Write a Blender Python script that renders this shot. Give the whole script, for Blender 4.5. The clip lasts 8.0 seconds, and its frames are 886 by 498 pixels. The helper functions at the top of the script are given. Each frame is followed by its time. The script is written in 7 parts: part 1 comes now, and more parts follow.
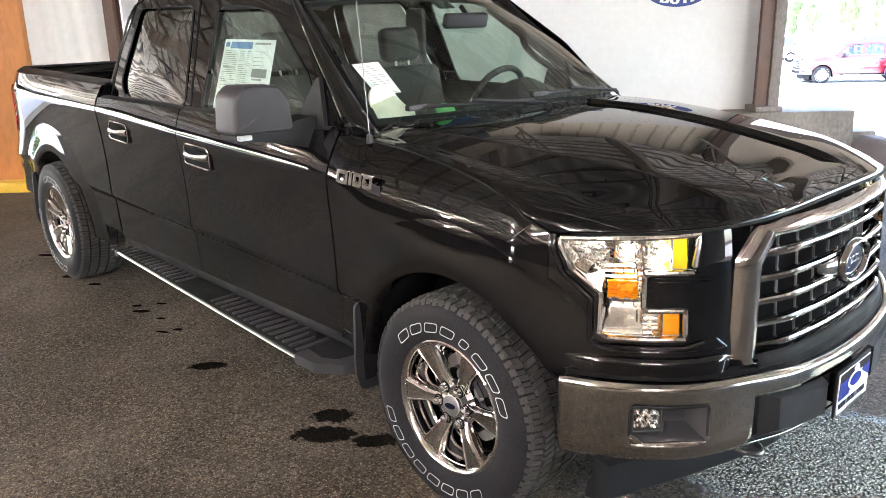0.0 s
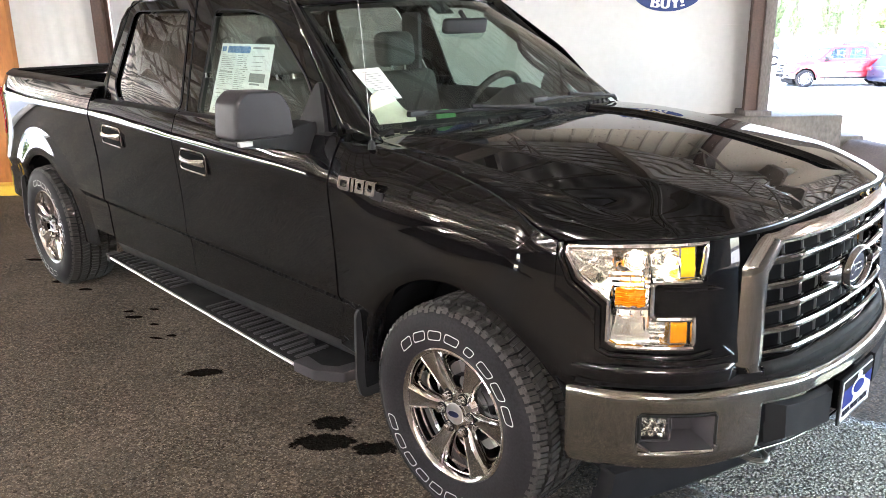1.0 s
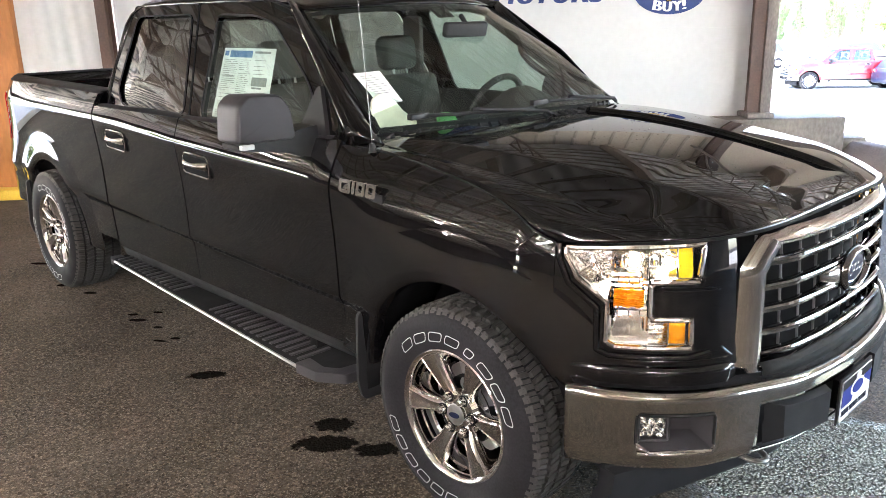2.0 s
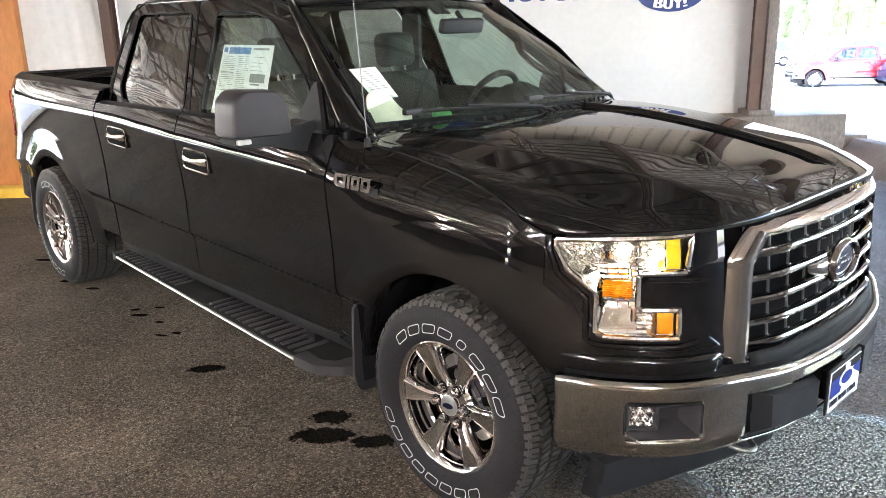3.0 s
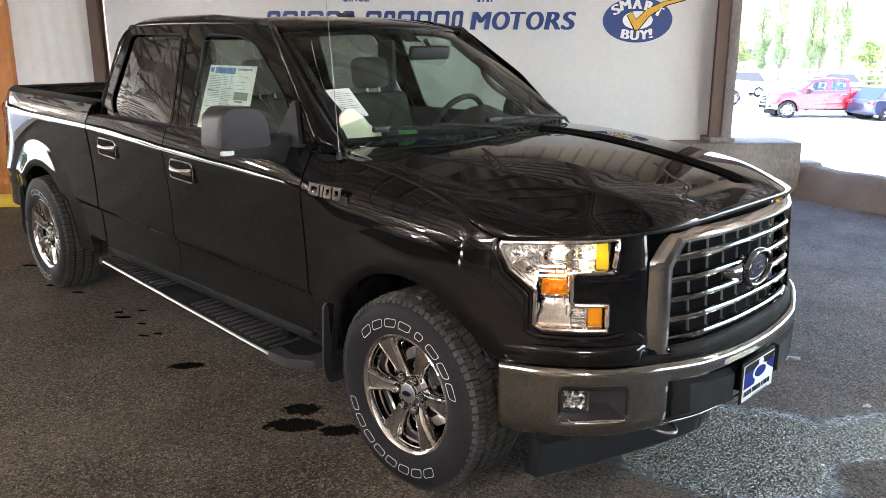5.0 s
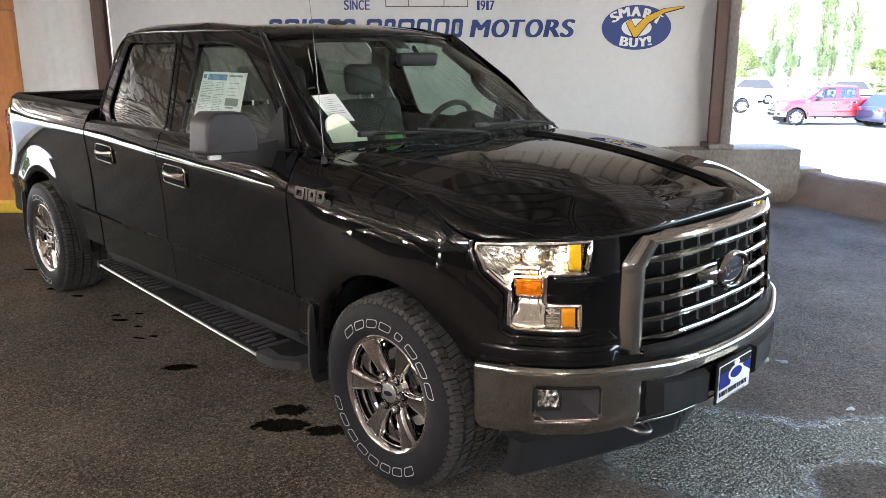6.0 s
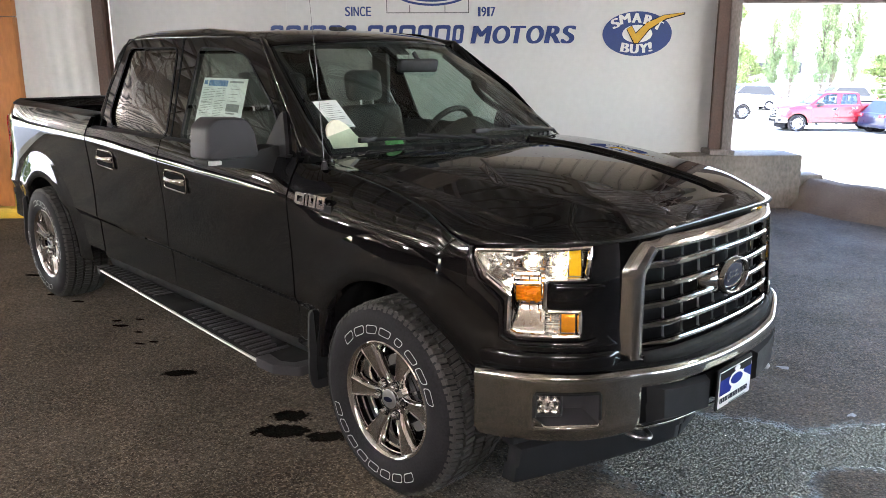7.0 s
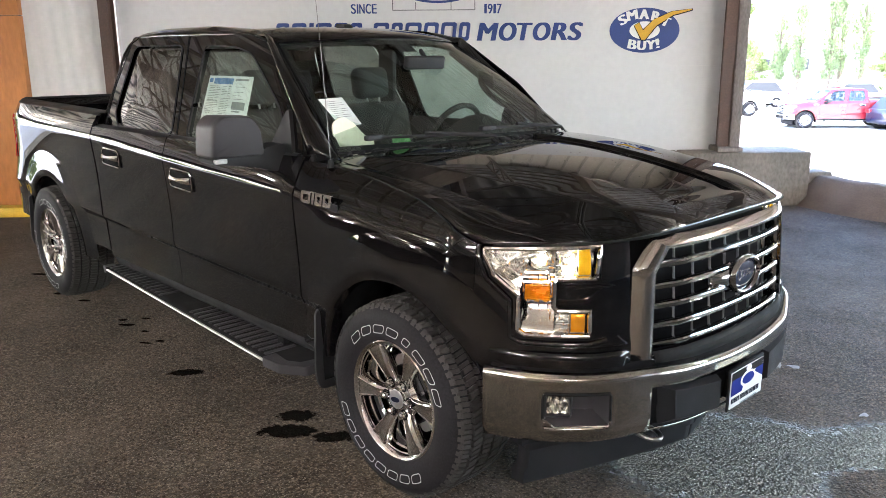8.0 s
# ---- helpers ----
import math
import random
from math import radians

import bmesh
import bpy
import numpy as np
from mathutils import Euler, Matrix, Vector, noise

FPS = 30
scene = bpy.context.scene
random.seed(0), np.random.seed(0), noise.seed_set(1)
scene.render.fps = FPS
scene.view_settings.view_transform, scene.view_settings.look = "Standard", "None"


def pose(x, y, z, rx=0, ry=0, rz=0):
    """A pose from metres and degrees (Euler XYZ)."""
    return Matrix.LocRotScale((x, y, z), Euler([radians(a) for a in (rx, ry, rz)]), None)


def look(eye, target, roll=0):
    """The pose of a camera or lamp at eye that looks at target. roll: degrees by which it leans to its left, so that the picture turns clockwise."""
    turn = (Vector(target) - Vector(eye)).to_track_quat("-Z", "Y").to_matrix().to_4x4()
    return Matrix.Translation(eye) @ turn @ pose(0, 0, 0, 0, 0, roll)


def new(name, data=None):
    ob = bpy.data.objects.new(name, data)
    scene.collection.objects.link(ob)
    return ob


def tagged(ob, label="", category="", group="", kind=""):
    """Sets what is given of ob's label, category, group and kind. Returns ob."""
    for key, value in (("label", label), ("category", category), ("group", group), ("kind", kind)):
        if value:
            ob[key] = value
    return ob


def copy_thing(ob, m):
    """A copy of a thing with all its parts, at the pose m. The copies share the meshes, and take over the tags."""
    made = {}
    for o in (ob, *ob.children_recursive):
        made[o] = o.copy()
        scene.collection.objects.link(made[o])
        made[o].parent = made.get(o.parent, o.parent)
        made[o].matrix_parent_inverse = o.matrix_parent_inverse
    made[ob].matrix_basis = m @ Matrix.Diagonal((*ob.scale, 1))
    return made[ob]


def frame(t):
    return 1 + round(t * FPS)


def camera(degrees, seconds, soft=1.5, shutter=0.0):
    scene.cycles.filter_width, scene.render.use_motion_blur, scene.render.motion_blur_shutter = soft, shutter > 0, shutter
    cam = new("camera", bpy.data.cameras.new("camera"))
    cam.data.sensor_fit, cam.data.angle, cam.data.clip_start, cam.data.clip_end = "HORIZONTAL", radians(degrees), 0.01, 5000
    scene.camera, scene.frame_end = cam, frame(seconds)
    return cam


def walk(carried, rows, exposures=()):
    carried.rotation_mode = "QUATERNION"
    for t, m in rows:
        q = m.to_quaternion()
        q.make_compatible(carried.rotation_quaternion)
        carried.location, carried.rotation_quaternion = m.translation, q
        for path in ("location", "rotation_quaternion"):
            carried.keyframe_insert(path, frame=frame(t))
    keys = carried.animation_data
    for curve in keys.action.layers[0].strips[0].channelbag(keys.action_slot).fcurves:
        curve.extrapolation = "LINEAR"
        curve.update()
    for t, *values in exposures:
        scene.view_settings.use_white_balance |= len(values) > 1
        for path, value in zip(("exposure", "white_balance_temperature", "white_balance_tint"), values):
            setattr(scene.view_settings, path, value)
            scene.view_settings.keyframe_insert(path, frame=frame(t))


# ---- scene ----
cam = camera(58.0, 8.0, 0.65)

PATH = [
    (0, (1.914, -2.79, 1.785), (0.515, -1.48, 1.212), -1.4),
    (0.5, (1.899, -2.798, 1.792), (0.505, -1.483, 1.221), -1.3),
    (1, (1.853, -2.822, 1.8), (0.479, -1.485, 1.231), -1.1),
    (1.5, (1.858, -2.826, 1.802), (0.481, -1.489, 1.24), -1.2),
    (3, (1.939, -2.824, 1.787), (0.546, -1.503, 1.225), -1.5),
    (3.5, (1.972, -2.836, 1.783), (0.578, -1.511, 1.234), -1.3),
    (4, (2.029, -2.868, 1.784), (0.638, -1.528, 1.264), -1.0),
    (4.5, (2.11, -2.921, 1.788), (0.727, -1.565, 1.288), -0.5),
    (5, (2.243, -3.009, 1.807), (0.875, -1.643, 1.298), -0.1),
    (6.5, (2.381, -2.951, 1.796), (0.984, -1.604, 1.316), -0.2),
    (7, (2.376, -2.962, 1.798), (0.981, -1.61, 1.322), -0.2),
    (7.5, (2.359, -2.953, 1.798), (0.96, -1.606, 1.322), -0.3),
    (8, (2.348, -2.944, 1.794), (0.944, -1.604, 1.313), -0.4),
]
EXPOSURES = [(0, 4.63, 6080, 13), (3.9, 4.6, 6080, 13), (5.2, 3.98, 6080, 13), (6.8, 3.88, 6080, 13), (8, 4.1, 6080, 13)]
walk(cam, [(t, look(eye, target, roll)) for t, eye, target, roll in PATH], EXPOSURES)

# ---------- world, sun ----------
world = bpy.data.worlds.new("sky")
scene.world = world
world.use_nodes = True
_nt = world.node_tree
_sky = _nt.nodes.new("ShaderNodeTexSky")
_sky.sky_type = "NISHITA"
_sky.sun_disc = False
_sky.sun_elevation = radians(52)
_sky.sun_rotation = radians(215)
_nt.nodes["Background"].inputs["Strength"].default_value = 0.15
_nt.links.new(_sky.outputs[0], _nt.nodes["Background"].inputs["Color"])
sun = new("sun", bpy.data.lights.new("sun", "SUN"))
sun.data.energy = 4.0
sun.data.angle = radians(0.5)
sun.data.color = (1.0, 0.95, 0.88)
sun.matrix_world = pose(0, 0, 30, 38, 0, 145)

# the wall's own axes: u along it, n away from the lane, z up
_U = Vector((0.667, 0.745, 0)).normalized()
_N = Vector((-_U.y, _U.x, 0))
WALL = Matrix(((_U.x, _N.x, 0, -7.45), (_U.y, _N.y, 0, -0.25), (0, 0, 1, 0), (0, 0, 0, 1)))


# ---------- materials ----------
def material(name, color, rough=0.5, metal=0.0, coat=0.0, coat_rough=0.03, var=0.15, scale=6.0, fine=60.0, bump=0.0,
             rough_var=0.1, tint=None, spec=0.5, stretch=(1, 1, 1)):
    """A surface with colour and gloss that vary at a coarse and a fine scale."""
    m = bpy.data.materials.new(name)
    m.use_nodes = True
    nt = m.node_tree
    n, l = nt.nodes, nt.links
    bsdf = n["Principled BSDF"]
    bsdf.inputs["Metallic"].default_value = metal
    bsdf.inputs["Coat Weight"].default_value = coat
    bsdf.inputs["Coat Roughness"].default_value = coat_rough
    bsdf.inputs["Coat IOR"].default_value = 1.53
    bsdf.inputs["Specular IOR Level"].default_value = spec
    tc = n.new("ShaderNodeTexCoord")
    mp = n.new("ShaderNodeMapping")
    mp.inputs["Scale"].default_value = stretch
    l.new(tc.outputs["Object"], mp.inputs["Vector"])
    big = n.new("ShaderNodeTexNoise")
    big.inputs["Scale"].default_value = scale
    big.inputs["Detail"].default_value = 4
    small = n.new("ShaderNodeTexNoise")
    small.inputs["Scale"].default_value = fine
    small.inputs["Detail"].default_value = 3
    l.new(mp.outputs[0], big.inputs["Vector"])
    l.new(mp.outputs[0], small.inputs["Vector"])
    add = n.new("ShaderNodeMath")
    add.operation = "ADD"
    l.new(big.outputs["Fac"], add.inputs[0])
    l.new(small.outputs["Fac"], add.inputs[1])
    ramp = n.new("ShaderNodeMapRange")
    ramp.inputs["From Min"].default_value = 0.65
    ramp.inputs["From Max"].default_value = 1.35
    l.new(add.outputs[0], ramp.inputs["Value"])
    mix = n.new("ShaderNodeMix")
    mix.data_type = "RGBA"
    low = [c * (1 - var) for c in color]
    high = [min(1, c * (1 + var)) for c in (tint or color)]
    mix.inputs["A"].default_value = (*low, 1)
    mix.inputs["B"].default_value = (*high, 1)
    l.new(ramp.outputs[0], mix.inputs["Factor"])
    l.new(mix.outputs["Result"], bsdf.inputs["Base Color"])
    rr = n.new("ShaderNodeMapRange")
    rr.inputs["From Min"].default_value = 0.3
    rr.inputs["From Max"].default_value = 0.7
    rr.inputs["To Min"].default_value = max(0.0, rough - rough_var)
    rr.inputs["To Max"].default_value = min(1.0, rough + rough_var)
    l.new(big.outputs["Fac"], rr.inputs["Value"])
    l.new(rr.outputs[0], bsdf.inputs["Roughness"])
    if bump:
        b = n.new("ShaderNodeBump")
        b.inputs["Strength"].default_value = bump
        b.inputs["Distance"].default_value = 0.004
        l.new(small.outputs["Fac"], b.inputs["Height"])
        l.new(b.outputs[0], bsdf.inputs["Normal"])
    return m


def face_to(bm, way):
    """Turns every face of an open sheet towards one side."""
    bm.normal_update()
    flip = [f_ for f_ in bm.faces if f_.normal.dot(Vector(way)) < 0]
    bmesh.ops.reverse_faces(bm, faces=flip)
    return bm


def glass(name, tint, gloss=1.0, ior=1.5):
    m = bpy.data.materials.new(name)
    m.use_nodes = True
    nt = m.node_tree
    n, l = nt.nodes, nt.links
    for x in list(n):
        if x.type == "BSDF_PRINCIPLED":
            n.remove(x)
    tr = n.new("ShaderNodeBsdfTransparent")
    tr.inputs[0].default_value = (*tint, 1)
    gl = n.new("ShaderNodeBsdfGlossy")
    gl.inputs["Roughness"].default_value = 0.01
    gl.inputs[0].default_value = (gloss, gloss, gloss, 1)
    f0 = ((ior - 1) / (ior + 1)) ** 2 * 1.6
    lw = n.new("ShaderNodeLayerWeight")
    lw.inputs["Blend"].default_value = 0.5
    pw = n.new("ShaderNodeMath")
    pw.operation = "POWER"
    pw.inputs[1].default_value = 5.0
    l.new(lw.outputs["Facing"], pw.inputs[0])
    fr = n.new("ShaderNodeMapRange")
    fr.inputs["To Min"].default_value, fr.inputs["To Max"].default_value = f0, 1.0
    l.new(pw.outputs[0], fr.inputs["Value"])
    mx = n.new("ShaderNodeMixShader")
    l.new(fr.outputs[0], mx.inputs[0])
    l.new(tr.outputs[0], mx.inputs[1])
    l.new(gl.outputs[0], mx.inputs[2])
    l.new(mx.outputs[0], n["Material Output"].inputs[0])
    return m


def glow(name, color, strength):
    m = bpy.data.materials.new(name)
    m.use_nodes = True
    b = m.node_tree.nodes["Principled BSDF"]
    b.inputs["Base Color"].default_value = (*color, 1)
    b.inputs["Emission Color"].default_value = (*color, 1)
    b.inputs["Emission Strength"].default_value = strength
    return m


M_PAINT = material("black_paint", (0.0032, 0.003, 0.0034), 0.5, 0, 1.0, 0.014, 0.2, 3, 300, rough_var=0.05, spec=0.0)
M_RED = material("red_paint", (0.2, 0.003, 0.012), 0.35, 0, 1.0, 0.03, 0.1, 3, 300)
M_WHITEPAINT = material("white_paint", (0.75, 0.75, 0.76), 0.35, 0, 1.0, 0.03, 0.05, 3, 300)
M_BLUE = material("blue_paint", (0.004, 0.007, 0.03), 0.35, 0.0, 0.7, 0.03, 0.1, 3, 300)
M_SILVER = material("silver_paint", (0.45, 0.46, 0.47), 0.35, 0.6, 1.0, 0.03, 0.1, 3, 300)
M_CHROME = material("chrome", (0.72, 0.71, 0.7), 0.025, 1.0, 0, var=0.04, rough_var=0.015, scale=9, fine=200)
M_REFLECT = material("lamp_reflector", (0.95, 0.94, 0.9), 0.14, 1.0, 0, var=0.03, rough_var=0.05)
M_SEAL = material("rubber_seal", (0.012, 0.012, 0.012), 0.75, var=0.2, spec=0.15)
M_PAD = material("bumper_pad_plastic", (0.006, 0.006, 0.0065), 0.65, var=0.2, fine=350, bump=0.05, spec=0.05)
M_DAM = material("dull_black_plastic", (0.0125, 0.0118, 0.0128), 0.7, var=0.2, fine=300, bump=0.1, spec=0.2)
M_SMOKED = material("smoked_chrome", (0.44, 0.425, 0.40), 0.06, 1.0, 0, var=0.06, rough_var=0.03, scale=9, fine=200)
M_SATIN = material("satin_metal", (0.42, 0.41, 0.4), 0.32, 1.0, 0, var=0.08, rough_var=0.06)
M_GRILLEPOST = material("dull_grey_metal", (0.2, 0.195, 0.19), 0.4, 1.0, 0, var=0.12, rough_var=0.06)
M_DROP = material("water_drop", (0.02, 0.02, 0.022), 0.06, var=0.02, spec=0.6)
M_PLASTIC = material("black_plastic", (0.018, 0.0175, 0.0185), 0.56, var=0.25, fine=350, bump=0.12, rough_var=0.08, spec=0.3)
M_GREYPLASTIC = material("grey_plastic", (0.036, 0.033, 0.036), 0.46, var=0.2, fine=420, bump=0.1, spec=0.35)
# Near-black for hidden parts and for shade in recesses and behind the grille.
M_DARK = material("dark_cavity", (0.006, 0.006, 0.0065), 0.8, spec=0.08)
M_RUBBER = material("tyre_rubber", (0.012, 0.011, 0.012), 0.62, var=0.25, scale=8, fine=120, bump=0.1, tint=(0.016, 0.0145, 0.0165), spec=0.13)
M_BAR = material("dark_chrome", (0.33, 0.32, 0.31), 0.06, 1.0, 0, var=0.06, rough_var=0.03, scale=9, fine=200)
M_NICKEL = material("satin_nickel", (0.47, 0.45, 0.43), 0.11, 1.0, 0, var=0.03, rough_var=0.015, scale=9, fine=200)
M_PLATEBLUE = material("plate_blue", (0.004, 0.016, 0.19), 0.5, var=0.08, spec=0.1)
M_SCRAP = material("litter_paper", (0.3, 0.31, 0.34), 0.7, var=0.15, fine=90)
M_TREAD = material("tyre_tread", (0.036, 0.032, 0.029), 0.8, var=0.3, scale=10, fine=150, bump=0.3)
M_WHITELET = material("white_rubber", (0.55, 0.55, 0.54), 0.6, var=0.15, fine=200)
# Brighter copy of the amber lens, its light from behind put into the colour.
M_AMBERLIT = material("amber_lens_lit", (0.95, 0.55, 0.004), 0.35, 0, 0.2, 0.02, 0.1, 20, 120, spec=0.2)
M_AMBER = material("amber_lens", (0.9, 0.33, 0.004), 0.2, 0.4, 0.5, 0.02, 0.15, 20, 120)
M_REDLENS = material("red_lens", (0.45, 0.015, 0.02), 0.12, 0, 1.0, 0.02, 0.1)
M_GLASS = glass("window_glass", (0.62, 0.72, 0.66), ior=1.6)
M_SHIELD = glass("windshield_glass", (0.66, 0.76, 0.70))
M_PRIVACY = glass("privacy_glass", (0.32, 0.33, 0.31), ior=1.85)
M_CLEAR = glass("lamp_lens", (0.97, 0.97, 0.97), ior=1.35)
M_SEAT = material("grey_cloth", (0.06, 0.058, 0.055), 0.85, var=0.2, fine=250, bump=0.3)
M_CABIN = material("cabin_trim", (0.03, 0.029, 0.028), 0.6, var=0.2, fine=300, bump=0.15)
M_LINER = material("headliner", (0.26, 0.25, 0.23), 0.9, var=0.08, fine=300)
M_PAPER = material("sticker_paper", (0.72, 0.76, 0.74), 0.6, var=0.04, scale=4)
M_INKBLUE = material("sticker_blue", (0.05, 0.17, 0.4), 0.6, var=0.1)
M_INK = material("sticker_ink", (0.2, 0.215, 0.215), 0.7, var=0.2)
M_CREAM = material("cream_pad", (0.78, 0.76, 0.6), 0.6, var=0.08, scale=20)
M_GREEN = material("green_pad", (0.12, 0.42, 0.12), 0.5, var=0.2)
M_EMBLEM = material("emblem_blue", (0.005, 0.007, 0.024), 0.5, spec=0.12)
M_BLUESIGN = material("sign_blue", (0.018, 0.045, 0.2), 0.5, var=0.12, scale=3, fine=60)
M_YELLOWSIGN = material("sign_yellow", (0.72, 0.42, 0.02), 0.5, var=0.1)
M_WHITESIGN = material("sign_white", (0.8, 0.8, 0.79), 0.5, var=0.04)
M_WALL = material("white_wall_panel", (0.66, 0.655, 0.638), 0.55, var=0.05, scale=0.7, fine=14, bump=0.06)
M_SHEET = material("white_sheeting", (0.68, 0.676, 0.655), 0.6, var=0.06, scale=1.4, fine=18, bump=0.25)
M_ORANGE = material("orange_board", (0.45, 0.175, 0.045), 0.6, var=0.18, scale=2, fine=30, stretch=(1, 1, 0.3), bump=0.1)
M_BROWN = material("brown_steel", (0.09, 0.05, 0.035), 0.6, var=0.3, scale=4, fine=50, bump=0.2)
M_POST = material("weathered_post", (0.2, 0.17, 0.15), 0.75, var=0.35, scale=3, fine=50, bump=0.4, stretch=(1, 1, 0.4))
M_CONCRETE = material("concrete", (0.2, 0.175, 0.148), 0.85, var=0.35, scale=2.2, fine=30, bump=0.4, stretch=(1, 1, 0.6), spec=0.2)
M_YELLOW = material("yellow_kerb_paint", (0.62, 0.4, 0.03), 0.6, var=0.2, scale=5, fine=60, bump=0.3)


def wrinkled(name, low, high, scale=2.2, bend=7.0):
    """Draped, wrinkled sheeting: bands bent by noise, fold shade put into the colour."""
    m = material(name, high, 0.7, var=0.15, scale=0.8, fine=20)
    n, l = m.node_tree.nodes, m.node_tree.links
    tc = n.new("ShaderNodeTexCoord")
    w = n.new("ShaderNodeTexWave")
    w.bands_direction = "X"
    w.inputs["Scale"].default_value = scale
    w.inputs["Distortion"].default_value = bend
    w.inputs["Detail"].default_value = 3.0
    w.inputs["Detail Scale"].default_value = 0.7
    l.new(tc.outputs["Object"], w.inputs["Vector"])
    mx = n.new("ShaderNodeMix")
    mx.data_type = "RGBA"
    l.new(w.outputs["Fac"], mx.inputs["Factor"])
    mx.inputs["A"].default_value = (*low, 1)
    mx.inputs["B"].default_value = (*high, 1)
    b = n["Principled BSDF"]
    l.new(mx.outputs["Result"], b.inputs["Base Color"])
    bp = n.new("ShaderNodeBump")
    bp.inputs["Distance"].default_value = 0.03
    l.new(w.outputs["Fac"], bp.inputs["Height"])
    l.new(bp.outputs[0], b.inputs["Normal"])
    return m


M_DRAPE = wrinkled("draped_sheeting", (0.70, 0.65, 0.57), (0.88, 0.83, 0.75), 1.0, 20.0)
# Stronger painted fold shade, since this ceiling only shows mirrored in the truck.
M_DRAPE_SHADED = wrinkled("draped_sheeting_shaded", (0.05, 0.04, 0.03), (0.75, 0.66, 0.54), 0.5, 22.0)
M_TRUSS = material("brown_truss_paint", (0.4, 0.34, 0.28), 0.7, var=0.15)
M_JOIST = material("joist_timber", (0.44, 0.37, 0.3), 0.8, var=0.3, scale=2, fine=40, stretch=(0.3, 1, 1))
M_BATTEN = material("pine_batten", (0.56, 0.5, 0.42), 0.8, var=0.2, scale=2, fine=40, stretch=(1, 1, 0.3))
M_TANWALL = material("tan_wall", (0.68, 0.61, 0.5), 0.8, var=0.15, scale=1, fine=40, bump=0.2)
M_DARKWALL = material("dark_brown_boards", (0.055, 0.042, 0.032), 0.8, var=0.25, scale=2, fine=40, stretch=(1, 1, 0.3), bump=0.2)
M_TUBE = glow("lamp_tube", (1.0, 0.95, 0.87), 60.0)
M_LEAF = material("leaf", (0.16, 0.21, 0.085), 0.6, var=0.35, scale=1.2, fine=20)
M_LEAF2 = material("light_leaf", (0.14, 0.18, 0.045), 0.6, var=0.35, scale=1.2, fine=20)
M_BARK = material("bark", (0.14, 0.11, 0.08), 0.9, var=0.3, fine=40, bump=0.6)
M_FARWALL = material("far_wall", (0.6, 0.59, 0.56), 0.7, var=0.1, scale=0.4)
M_LOT = material("pale_gravel", (0.5, 0.48, 0.45), 0.9, var=0.15, scale=0.5, fine=12, bump=0.3)
M_BULBGLOW = glow("bulb_added_glow", (1.0, 0.86, 0.62), 5.0)
M_SOIL = material("brown_soil", (0.15, 0.118, 0.095), 0.95, var=0.3, scale=2.5, fine=70, bump=0.7, spec=0.1)
M_FENCE = material("galvanised_steel", (0.4, 0.41, 0.42), 0.4, 0.8, var=0.1)


